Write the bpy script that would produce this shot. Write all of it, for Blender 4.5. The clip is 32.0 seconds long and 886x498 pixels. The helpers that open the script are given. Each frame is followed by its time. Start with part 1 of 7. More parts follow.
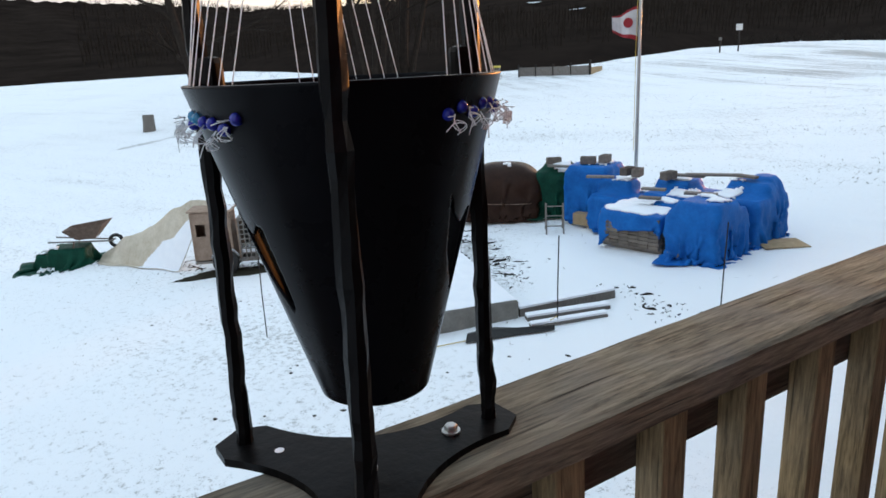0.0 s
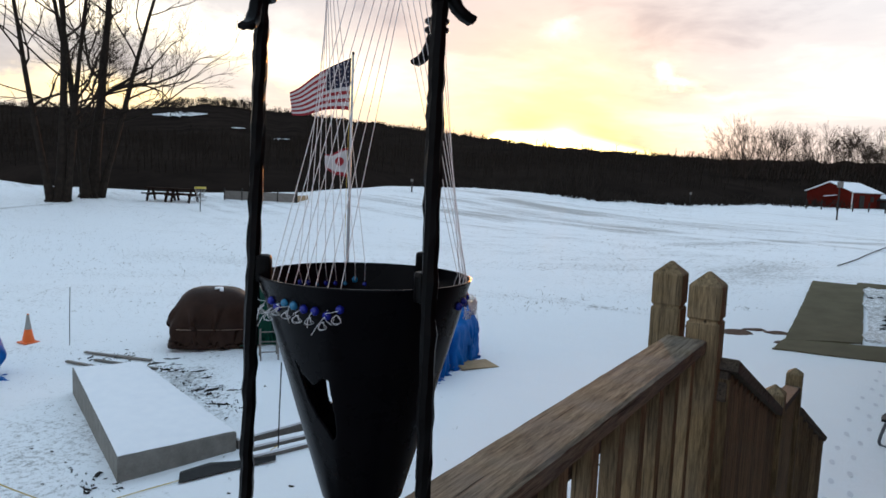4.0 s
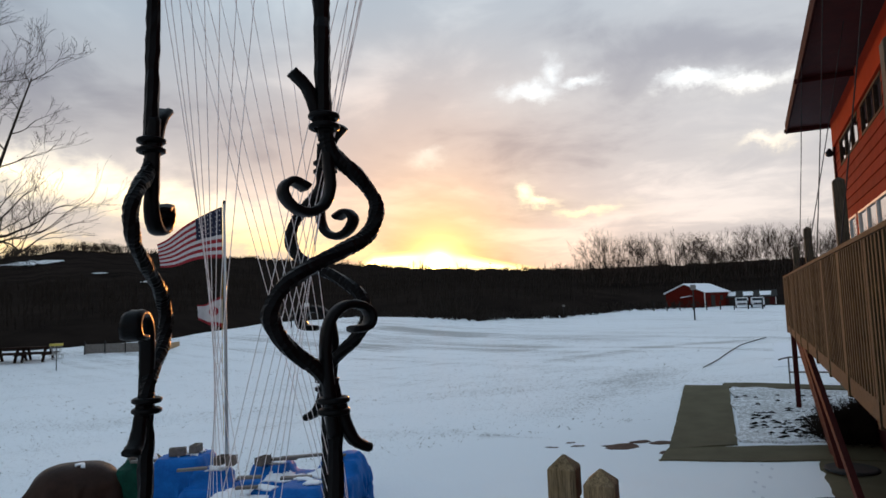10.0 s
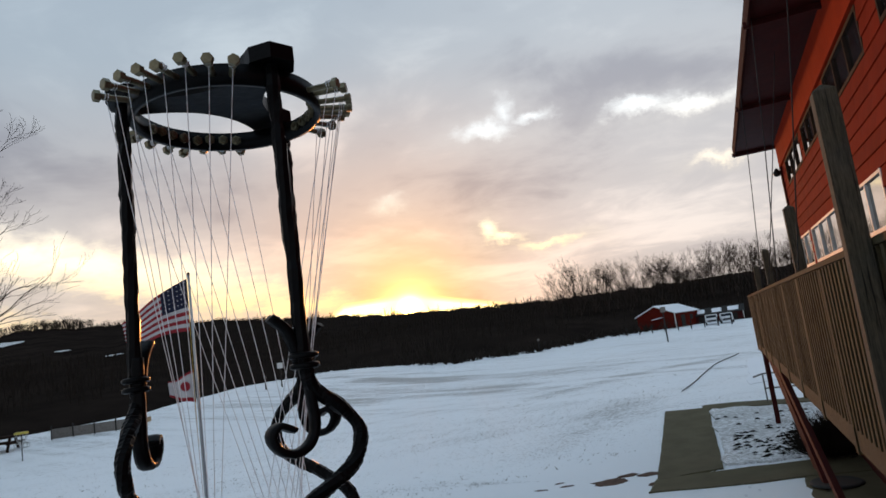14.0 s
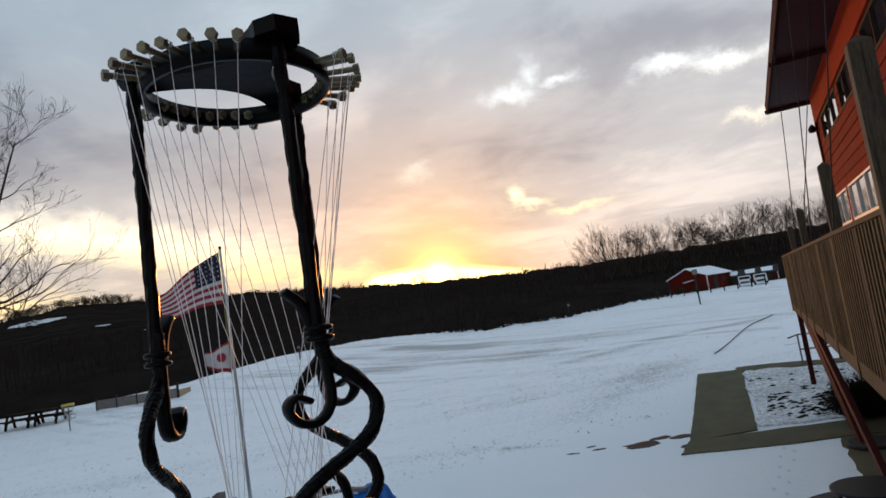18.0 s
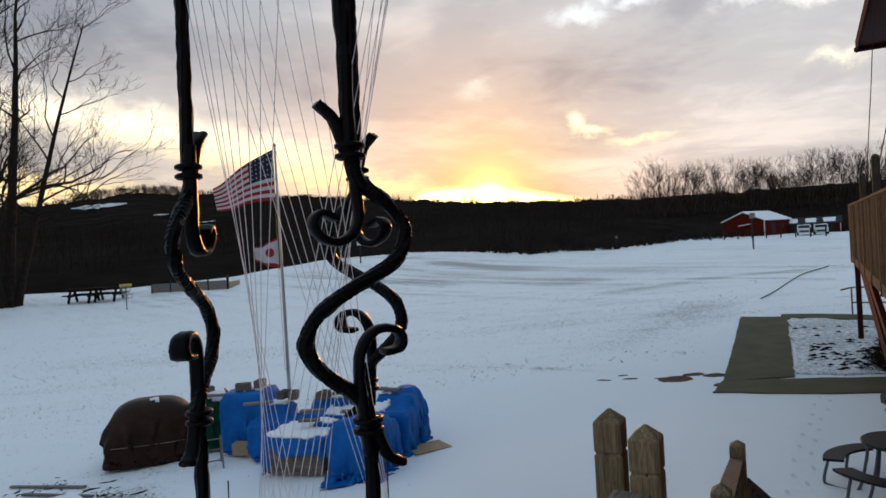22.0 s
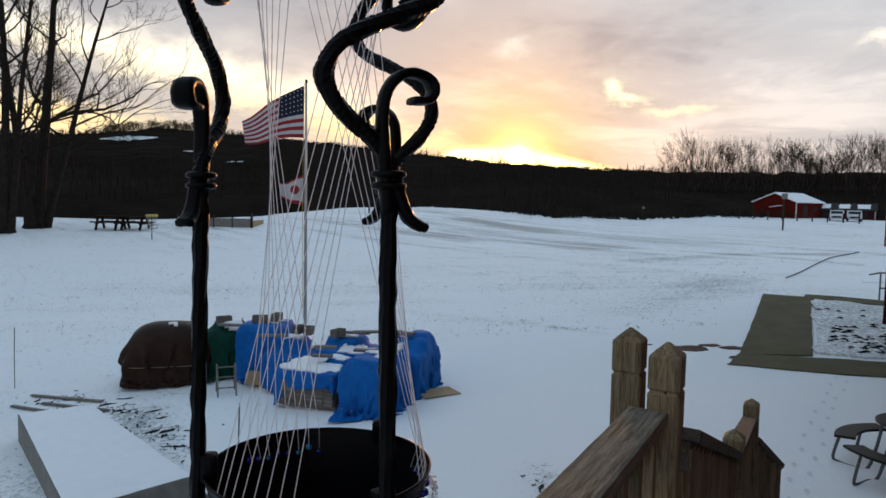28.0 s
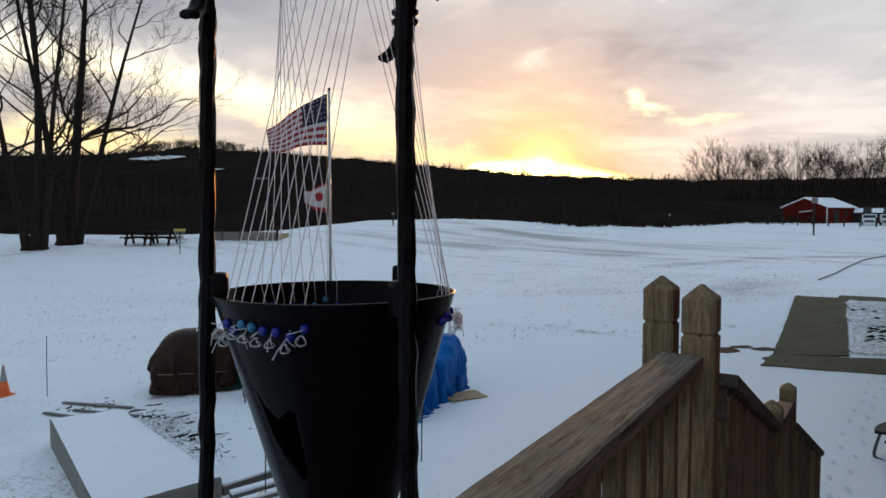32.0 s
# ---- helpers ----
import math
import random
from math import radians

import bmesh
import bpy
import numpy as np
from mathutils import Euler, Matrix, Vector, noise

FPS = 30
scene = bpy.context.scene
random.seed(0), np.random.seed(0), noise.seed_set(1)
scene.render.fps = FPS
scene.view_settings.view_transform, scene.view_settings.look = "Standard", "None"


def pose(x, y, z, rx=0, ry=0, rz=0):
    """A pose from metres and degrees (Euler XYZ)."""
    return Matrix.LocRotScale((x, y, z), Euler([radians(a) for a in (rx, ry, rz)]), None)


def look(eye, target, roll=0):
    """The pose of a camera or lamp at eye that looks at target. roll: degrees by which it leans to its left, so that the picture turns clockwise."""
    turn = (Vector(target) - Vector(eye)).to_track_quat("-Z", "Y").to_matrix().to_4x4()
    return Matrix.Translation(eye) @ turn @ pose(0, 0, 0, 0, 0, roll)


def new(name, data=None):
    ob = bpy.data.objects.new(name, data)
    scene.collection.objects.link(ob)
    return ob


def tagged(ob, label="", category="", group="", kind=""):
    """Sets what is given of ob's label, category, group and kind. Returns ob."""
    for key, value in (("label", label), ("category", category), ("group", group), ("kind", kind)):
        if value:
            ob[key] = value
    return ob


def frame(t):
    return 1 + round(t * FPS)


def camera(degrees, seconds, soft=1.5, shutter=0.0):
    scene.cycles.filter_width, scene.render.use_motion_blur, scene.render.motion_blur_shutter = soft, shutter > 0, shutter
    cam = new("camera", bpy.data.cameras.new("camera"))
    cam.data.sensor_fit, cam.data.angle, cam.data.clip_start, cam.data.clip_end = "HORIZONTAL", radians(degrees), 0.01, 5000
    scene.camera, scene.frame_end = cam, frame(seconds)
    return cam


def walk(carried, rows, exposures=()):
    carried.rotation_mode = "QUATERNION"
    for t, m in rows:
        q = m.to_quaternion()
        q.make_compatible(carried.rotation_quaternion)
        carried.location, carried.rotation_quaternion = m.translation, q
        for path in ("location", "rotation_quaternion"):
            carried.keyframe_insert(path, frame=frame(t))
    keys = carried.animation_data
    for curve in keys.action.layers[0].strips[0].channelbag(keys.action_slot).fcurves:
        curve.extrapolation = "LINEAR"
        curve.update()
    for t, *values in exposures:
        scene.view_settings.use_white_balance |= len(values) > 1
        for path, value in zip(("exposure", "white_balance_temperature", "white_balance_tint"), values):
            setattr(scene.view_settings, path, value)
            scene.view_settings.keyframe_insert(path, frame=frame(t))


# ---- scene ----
cam = camera(66.3, 32.0, soft=1.6)
PATH = [
    (0, (0.436, -0.235, 0.326), (-1.113, 0.904, -0.226), -2.9),
    (0.5, (0.449, -0.305, 0.355), (-0.966, 1.003, -0.182), -2.6),
    (1, (0.452, -0.371, 0.381), (-0.842, 1.056, -0.159), -1.0),
    (1.5, (0.433, -0.415, 0.399), (-0.7465, 1.0827, -0.1351), -0.46),
    (2, (0.406, -0.463, 0.395), (-0.7020, 1.1067, -0.0829), 1.07),
    (2.5, (0.395, -0.509, 0.396), (-0.634, 1.165, 0.019), 1.8),
    (3, (0.409, -0.547, 0.402), (-0.5794, 1.1388, 0.0824), 1.02),
    (3.5, (0.406, -0.587, 0.404), (-0.5634, 1.1207, 0.1506), 1.78),
    (5.5, (0.389, -0.582, 0.499), (-0.439, 1.237, 0.418), 2.9),
    (6, (0.383, -0.59, 0.524), (-0.409, 1.246, 0.49), 3.1),
    (6.5, (0.384, -0.598, 0.546), (-0.349, 1.263, 0.566), 2.5),
    (7, (0.386, -0.603, 0.563), (-0.311, 1.27, 0.633), 2.2),
    (7.5, (0.385, -0.601, 0.581), (-0.286, 1.283, 0.629), 1.7),
    (8, (0.382, -0.594, 0.602), (-0.277, 1.294, 0.647), 0.8),
    (8.5, (0.386, -0.594, 0.617), (-0.288, 1.288, 0.7), 0.7),
    (9, (0.391, -0.6, 0.637), (-0.259, 1.287, 0.766), -0.2),
    (9.5, (0.392, -0.603, 0.66), (-0.237, 1.29, 0.802), -1.3),
    (10, (0.392, -0.604, 0.685), (-0.24, 1.286, 0.853), -2.2),
    (10.5, (0.391, -0.608, 0.709), (-0.265, 1.274, 0.88), -2.8),
    (11, (0.392, -0.613, 0.729), (-0.302, 1.258, 0.863), -2.9),
    (11.5, (0.399, -0.618, 0.754), (-0.263, 1.254, 0.994), -4.1),
    (12, (0.406, -0.625, 0.77), (-0.213, 1.249, 1.094), -4.9),
    (12.5, (0.41, -0.628, 0.791), (-0.175, 1.249, 1.154), -4.9),
    (13, (0.421, -0.632, 0.821), (-0.183, 1.24, 1.182), -6.5),
    (13.5, (0.42, -0.649, 0.845), (-0.15, 1.244, 1.149), -7.4),
    (14, (0.418, -0.657, 0.856), (-0.11, 1.251, 1.139), -7.8),
    (14.5, (0.421, -0.653, 0.858), (-0.094, 1.263, 1.109), -7.9),
    (16.5, (0.429, -0.647, 0.858), (-0.134, 1.257, 1.098), -8.6),
    (17, (0.43, -0.646, 0.856), (-0.146, 1.255, 1.082), -8.7),
    (17.5, (0.431, -0.646, 0.854), (-0.185, 1.245, 1.069), -8.8),
    (18, (0.434, -0.649, 0.856), (-0.189, 1.241, 1.058), -8.9),
    (18.5, (0.436, -0.649, 0.856), (-0.195, 1.238, 1.057), -8.9),
    (19, (0.434, -0.647, 0.853), (-0.22, 1.233, 1.045), -8.9),
    (19.5, (0.427, -0.641, 0.84), (-0.263, 1.228, 1.017), -7.6),
    (20, (0.426, -0.628, 0.829), (-0.295, 1.233, 0.964), -7.2),
    (20.5, (0.425, -0.618, 0.818), (-0.308, 1.242, 0.894), -6.9),
    (21, (0.424, -0.612, 0.802), (-0.324, 1.242, 0.835), -6.1),
    (21.5, (0.423, -0.614, 0.789), (-0.3433, 1.2112, 0.7741), -5.28),
    (22, (0.424, -0.612, 0.769), (-0.3510, 1.2096, 0.7496), -3.39),
    (22.5, (0.410, -0.604, 0.749), (-0.3505, 1.2238, 0.7013), -2.52),
    (23, (0.403, -0.588, 0.731), (-0.391, 1.245, 0.638), -1.9),
    (23.5, (0.397, -0.582, 0.719), (-0.407, 1.246, 0.614), -1.1),
    (24, (0.396, -0.584, 0.702), (-0.444, 1.226, 0.569), -0.6),
    (24.5, (0.395, -0.584, 0.687), (-0.4428, 1.2039, 0.5341), -0.10),
    (25, (0.397, -0.582, 0.672), (-0.4504, 1.1996, 0.4988), -0.20),
    (25.5, (0.396, -0.580, 0.663), (-0.4368, 1.2080, 0.4919), 0.55),
    (27.5, (0.384, -0.559, 0.607), (-0.442, 1.258, 0.472), 1.3),
    (28, (0.381, -0.548, 0.584), (-0.462, 1.26, 0.442), 1.1),
    (28.5, (0.383, -0.545, 0.564), (-0.457, 1.267, 0.466), 1.2),
    (29, (0.383, -0.542, 0.535), (-0.473, 1.263, 0.453), 1.3),
    (29.5, (0.38, -0.53, 0.514), (-0.5, 1.265, 0.461), 0.5),
    (30, (0.377, -0.515, 0.494), (-0.498, 1.282, 0.412), 0.6),
    (30.5, (0.374, -0.507, 0.473), (-0.487, 1.295, 0.381), 1.0),
    (31, (0.368, -0.514, 0.443), (-0.527, 1.271, 0.34), 1.7),
    (31.5, (0.368, -0.516, 0.412), (-0.5188, 1.2481, 0.2718), 0.97),
    (32, (0.371, -0.517, 0.387), (-0.5290, 1.2437, 0.2844), 0.06),
]
EXPOSURES = [(0, 1.12, 7030, 10), (1, 1.08, 7080, 12), (2, 1.1, 7080, 11), (3, 0.86, 6900, 10), (5.5, 0.35, 6670, 10), (9, 0.14, 6720, 10), (14, 0.07, 6760, 10), (20, 0.05, 6760, 10), (24, 0.07, 6620, 9), (32, 0.13, 6620, 9)]
walk(cam, [(t, look(eye, target, roll)) for t, eye, target, roll in PATH], EXPOSURES)

# ---- light: a low sun on the ridge under broken cloud ----
SUN_AZ, SUN_EL = radians(-18.9), radians(3.45)
SUN_DIR = Vector((math.sin(SUN_AZ) * math.cos(SUN_EL), math.cos(SUN_AZ) * math.cos(SUN_EL), math.sin(SUN_EL)))
lamp = new("sun", bpy.data.lights.new("sun", "SUN"))
lamp.data.energy, lamp.data.color, lamp.data.angle = 0.75, (1.0, 0.36, 0.09), radians(1.5)
LAMP_EL = radians(4.3)
lamp.matrix_basis = look((0, 0, 0), (-math.sin(SUN_AZ) * math.cos(LAMP_EL), -math.cos(SUN_AZ) * math.cos(LAMP_EL), -math.sin(LAMP_EL)))

world = bpy.data.worlds.new("sunset_sky")
scene.world = world
world.use_nodes = True


class Graph:
    """A short hand for node trees."""

    def __init__(self, tree):
        self.tree = tree
        tree.nodes.clear()

    def node(self, kind, **sockets):
        n = self.tree.nodes.new(kind)
        for key, value in sockets.items():
            slot = n.inputs[int(key[1:])] if key[0] == "i" and key[1:].isdigit() else n.inputs[key.replace("_", " ")]
            self.put(slot, value)
        return n

    def put(self, slot, value):
        if isinstance(value, bpy.types.NodeSocket):
            self.tree.links.new(value, slot)
        else:
            slot.default_value = value

    def math(self, op, a, b=0.0, c=0.0, clamp=False):
        n = self.tree.nodes.new("ShaderNodeMath")
        n.operation, n.use_clamp = op, clamp
        for slot, value in zip(n.inputs, (a, b, c)):
            self.put(slot, value)
        return n.outputs[0]

    def vec(self, op, a, b=(0, 0, 0), out=0):
        n = self.tree.nodes.new("ShaderNodeVectorMath")
        n.operation = op
        self.put(n.inputs[0], a)
        self.put(n.inputs[1], b)
        return n.outputs[out]

    def mix(self, fac, a, b, blend="MIX"):
        n = self.tree.nodes.new("ShaderNodeMix")
        n.data_type, n.blend_type = "RGBA", blend
        self.put(n.inputs[0], fac)
        for slot, value in ((n.inputs[6], a), (n.inputs[7], b)):
            self.put(slot, (*value, 1) if isinstance(value, tuple) and len(value) == 3 else value)
        return n.outputs[2]

    def ramp(self, fac, stops, ease="LINEAR"):
        n = self.tree.nodes.new("ShaderNodeValToRGB")
        n.color_ramp.interpolation = ease
        while len(n.color_ramp.elements) < len(stops):
            n.color_ramp.elements.new(0.5)
        for e, (at, col) in zip(n.color_ramp.elements, stops):
            e.position, e.color = at, (*col, 1) if len(col) == 3 else (col[0],) * 3 + (1,)
        self.put(n.inputs[0], fac)
        return n.outputs[0]

    def noise(self, vector, scale, detail=4.0, rough=0.55, distort=0.0):
        n = self.node("ShaderNodeTexNoise", Vector=vector, Scale=scale, Detail=detail, Roughness=rough, Distortion=distort)
        return n.outputs[0]


def direction(az, el):
    a, e = radians(az), radians(el)
    return (math.sin(a) * math.cos(e), math.cos(a) * math.cos(e), math.sin(e))


g = Graph(world.node_tree)
gaze = g.node("ShaderNodeTexCoord").outputs["Generated"]
gaze = g.vec("NORMALIZE", gaze)
split = g.node("ShaderNodeSeparateXYZ", Vector=gaze)
up = split.outputs[2]
# cloud deck: coordinates on a flat layer overhead, so that the clouds draw together towards the horizon
deep = g.math("ADD", g.math("MAXIMUM", up, 0.0), 0.13)
flat = g.node("ShaderNodeCombineXYZ", X=g.math("DIVIDE", split.outputs[0], deep), Y=g.math("DIVIDE", split.outputs[1], deep), Z=0.3).outputs[0]
big = g.noise(flat, 0.55, 5.0, 0.52, 0.5)
fine = g.noise(flat, 2.3, 6.0, 0.6, 0.4)
cover = g.math("ADD", g.math("MULTIPLY", big, 0.75), g.math("MULTIPLY", fine, 0.25))
sunward = g.math("MAXIMUM", g.vec("DOT_PRODUCT", gaze, tuple(SUN_DIR), out=1), 0.0)
glow_wide = g.math("POWER", sunward, 42.0)
glow_mid = g.math("POWER", sunward, 240.0)
height = g.math("MAXIMUM", up, 0.0)
grey = g.ramp(height, [(0.0, (0.47, 0.46, 0.475)), (0.07, (0.48, 0.465, 0.48)), (0.16, (0.465, 0.462, 0.488)), (0.26, (0.435, 0.462, 0.505)), (0.42, (0.365, 0.452, 0.54)), (1.0, (0.30, 0.44, 0.59))])
shade = g.ramp(cover, [(0.38, (1.42, 1.36, 1.30)), (0.5, (0.98, 0.97, 0.98)), (0.61, (0.68, 0.67, 0.72))], "EASE")
grey = g.mix(1.0, grey, shade, "MULTIPLY")
rosy = g.math("MULTIPLY", g.math("POWER", sunward, 7.0), g.math("SUBTRACT", 0.75, g.math("MULTIPLY", height, 1.9), clamp=True))
grey = g.mix(rosy, grey, g.mix(1.0, (0.70, 0.51, 0.42), shade, "MULTIPLY"))
warm = g.math("MULTIPLY", glow_wide, 0.7, clamp=True)
grey = g.mix(warm, grey, g.mix(1.0, (0.86, 0.52, 0.35), shade, "MULTIPLY"))
pale = g.math("POWER", g.math("MAXIMUM", g.vec("DOT_PRODUCT", gaze, direction(3, 15), out=1), 0.0), 14.0)
grey = g.mix(g.math("MULTIPLY", pale, 0.42), grey, g.mix(1.0, (0.66, 0.69, 0.73), shade, "MULTIPLY"))
# openings in the cloud, each a soft ragged patch of clear bright sky
OPENINGS = [((-58, 11.6), 0.12, (2.8, 0.7), 1.0), ((-52.5, 11.2), 0.11, (2.8, 0.65), 1.0), ((-47.5, 10.5), 0.11, (2.2, 0.65), 1.0), ((-43.5, 9.5), 0.11, (2.2, 0.65), 1.0), ((-39.5, 8.4), 0.10, (2.2, 0.65), 1.0), ((-36, 7.3), 0.10, (2.2, 0.7), 1.0),
            ((-32.5, 5.9), 0.10, (2.2, 0.7), 1.0), ((-28, 4.9), 0.08, (2.6, 0.6), 1.0), ((-55.5, 5.5), 0.15, (2.8, 0.42), 1.0), ((-11.2, 8.9), 0.040, (1.1, 1.2), 0.8), ((-10.2, 8.1), 0.040, (2.0, 0.6), 0.85), ((-6.6, 7.35), 0.045, (2.6, 0.42), 0.75),
            ((-10.6, 17.2), 0.055, (2.2, 0.75), 0.95), ((-8.6, 18.6), 0.05, (1.0, 1.3), 0.7), ((-6.4, 17.8), 0.05, (2.2, 0.5), 0.75), ((2.6, 16.9), 0.055, (2.4, 0.55), 0.95), ((6.6, 16.3), 0.055, (2.4, 0.55), 1.0), ((7.6, 11.6), 0.04, (2.2, 0.5), 0.6), ((-19.5, 12.8), 0.05, (1.6, 0.8), 0.3)]
ragged = g.math("MULTIPLY", g.math("SUBTRACT", g.noise(flat, 5.5, 6.0, 0.68, 0.3), 0.5), 2.3)
holes, veil = 0.0, 0.0
curl = g.node("ShaderNodeTexNoise", Vector=gaze, Scale=16.0, Detail=5.0, Roughness=0.6).outputs["Color"]
drawn = g.vec("ADD", gaze, g.vec("MULTIPLY", g.vec("SUBTRACT", curl, (0.5, 0.5, 0.5)), (0.05, 0.05, 0.06)))
for (az, el), size, (wide, tall), much in OPENINGS:
    centre = Vector(direction(az, el))
    side = Vector((centre.y, -centre.x, 0)).normalized()
    rise = side.cross(centre)
    du = g.math("DIVIDE", g.vec("DOT_PRODUCT", drawn, tuple(side), out=1), size * wide / 2)
    dv = g.math("DIVIDE", g.vec("DOT_PRODUCT", drawn, tuple(rise), out=1), size * tall / 2)
    front = g.math("GREATER_THAN", g.vec("DOT_PRODUCT", gaze, tuple(centre), out=1), 0.3)
    far = g.math("ADD", g.math("MULTIPLY", du, du), g.math("MULTIPLY", dv, dv))
    edge = g.math("MULTIPLY", ragged, 0.35 if az < -24 else 0.55)
    inside = g.math("MULTIPLY", g.math("ADD", g.math("SUBTRACT", 0.95, g.math("SQRT", far)), edge), 1.25, clamp=True)
    inside = g.math("POWER", inside, 1.35)
    inside = g.math("MULTIPLY", g.math("MULTIPLY", inside, much), front)
    holes = g.math("MAXIMUM", holes, inside)
    soft = g.math("SUBTRACT", 1.0, g.math("MULTIPLY", g.math("SQRT", far), 0.42), clamp=True)
    soft = g.math("MULTIPLY", g.math("MULTIPLY", g.math("POWER", soft, 1.6), much), front)
    veil = g.math("MAXIMUM", veil, soft)
clear = g.ramp(height, [(0.0, (1.2, 0.80, 0.32)), (0.10, (1.3, 0.98, 0.5)), (0.16, (1.5, 1.28, 0.88)), (0.22, (1.2, 1.12, 0.98)), (0.3, (0.95, 1.02, 1.08)), (1.0, (0.5, 0.68, 1.0))])
thin = g.math("MULTIPLY", veil, g.math("MULTIPLY_ADD", ragged, 0.3, 0.42), clamp=True)
grey = g.mix(thin, grey, g.mix(0.5, clear, (0.74, 0.70, 0.66)))
colour = g.mix(g.math("MULTIPLY", holes, 1.1, clamp=True), grey, clear)
# the strip of clear sky just over the ridge, where the sun sets
across = Vector((SUN_DIR.y, -SUN_DIR.x, 0)).normalized()
off = g.vec("DOT_PRODUCT", gaze, tuple(across), out=1)
left = g.math("MAXIMUM", g.math("MULTIPLY", off, -1.0), 0.0)
fall = g.math("ADD", g.math("MULTIPLY", g.math("MAXIMUM", off, 0.0), 0.235), g.math("MULTIPLY", left, 0.05))
fall = g.math("ADD", fall, g.math("MULTIPLY", g.math("MAXIMUM", g.math("SUBTRACT", left, 0.095), 0.0), 0.6))
arch = g.math("ADD", g.math("SUBTRACT", 0.0865, fall), g.math("MULTIPLY", ragged, 0.0016))
strip = g.math("MULTIPLY", g.math("SUBTRACT", arch, height), 95.0, clamp=True)
strip = g.math("MULTIPLY", strip, g.math("GREATER_THAN", sunward, 0.9))
colour = g.mix(g.math("MULTIPLY", glow_mid, 0.68, clamp=True), colour, (1.05, 0.64, 0.19))
colour = g.mix(strip, colour, g.mix(strip, (1.5, 1.0, 0.25), (2.9, 2.3, 1.05)))
core = g.math("POWER", sunward, 13000.0)
halo = g.math("POWER", sunward, 1700.0)
colour = g.mix(halo, colour, (2.2, 1.6, 0.55))
colour = g.mix(core, colour, (24.0, 14.0, 4.0))
dusk = g.node("ShaderNodeTexSky")
dusk.sky_type, dusk.sun_disc, dusk.sun_elevation, dusk.sun_rotation = "NISHITA", False, SUN_EL, SUN_AZ
air = g.node("ShaderNodeBackground", Color=dusk.outputs[0], Strength=0.008)
clouds = g.node("ShaderNodeBackground", Color=colour, Strength=1.04)
both = g.node("ShaderNodeAddShader", i0=air.outputs[0], i1=clouds.outputs[0])
g.node("ShaderNodeOutputWorld", Surface=both.outputs[0])


# ---- materials ----
def material(name, build):
    m = bpy.data.materials.new(name)
    m.use_nodes = True
    gr = Graph(m.node_tree)
    out = gr.node("ShaderNodeOutputMaterial")
    bsdf = gr.node("ShaderNodeBsdfPrincipled")
    gr.tree.links.new(bsdf.outputs[0], out.inputs[0])
    spot = gr.node("ShaderNodeTexCoord").outputs["Object"]
    build(gr, bsdf, spot)
    return m


def bump(gr, bsdf, heightfield, strength=0.3, distance=0.01):
    n = gr.node("ShaderNodeBump", Strength=strength, Distance=distance, Height=heightfield)
    gr.tree.links.new(n.outputs[0], bsdf.inputs["Normal"])


def plain(name, dark, light, scale=8.0, rough=0.7, metal=0.0, relief=0.2, detail=5.0, stretch=(1, 1, 1), each=0.0, spec=0.4):
    """Two tones mixed by noise at two scales, with fine relief."""

    def build(gr, bsdf, spot):
        where = gr.vec("MULTIPLY", spot, stretch)
        a, b = gr.noise(where, scale, detail), gr.noise(where, scale * 7, 3.0)
        tone = gr.math("ADD", gr.math("MULTIPLY", a, 0.7), gr.math("MULTIPLY", b, 0.3))
        tone = gr.math("MULTIPLY_ADD", gr.math("SUBTRACT", tone, 0.5), 2.2, 0.5, clamp=True)
        col = gr.mix(tone, dark, light)
        if each:
            lot = gr.node("ShaderNodeObjectInfo").outputs["Random"]
            col = gr.mix(1.0, col, gr.ramp(lot, [(0, (1 - each,)), (1, (1 + each,))]), "MULTIPLY")
        gr.put(bsdf.inputs["Base Color"], col)
        gr.put(bsdf.inputs["Roughness"], gr.math("MULTIPLY_ADD", b, 0.2, rough - 0.1))
        bsdf.inputs["Metallic"].default_value = metal
        bsdf.inputs["Specular IOR Level"].default_value = spec
        if relief:
            bump(gr, bsdf, tone, relief, 0.6 / scale * 0.1)

    return material(name, build)


def along_line(gr, spot, a, b, width):
    """1 on the line from a to b on the ground, falling to 0 at the given distance."""
    way = Vector((b[0] - a[0], b[1] - a[1], 0))
    flat = gr.vec("SUBTRACT", gr.vec("MULTIPLY", spot, (1, 1, 0)), (a[0], a[1], 0))
    t = gr.math("DIVIDE", gr.vec("DOT_PRODUCT", flat, tuple(way), out=1), way.length_squared, clamp=True)
    near = gr.tree.nodes.new("ShaderNodeVectorMath")
    near.operation = "SCALE"
    near.inputs[0].default_value = tuple(way)
    gr.put(near.inputs["Scale"], t)
    gap = gr.vec("LENGTH", gr.vec("SUBTRACT", flat, near.outputs[0]), out=1)
    return gr.math("SUBTRACT", 1.0, gr.math("DIVIDE", gap, width), clamp=True)


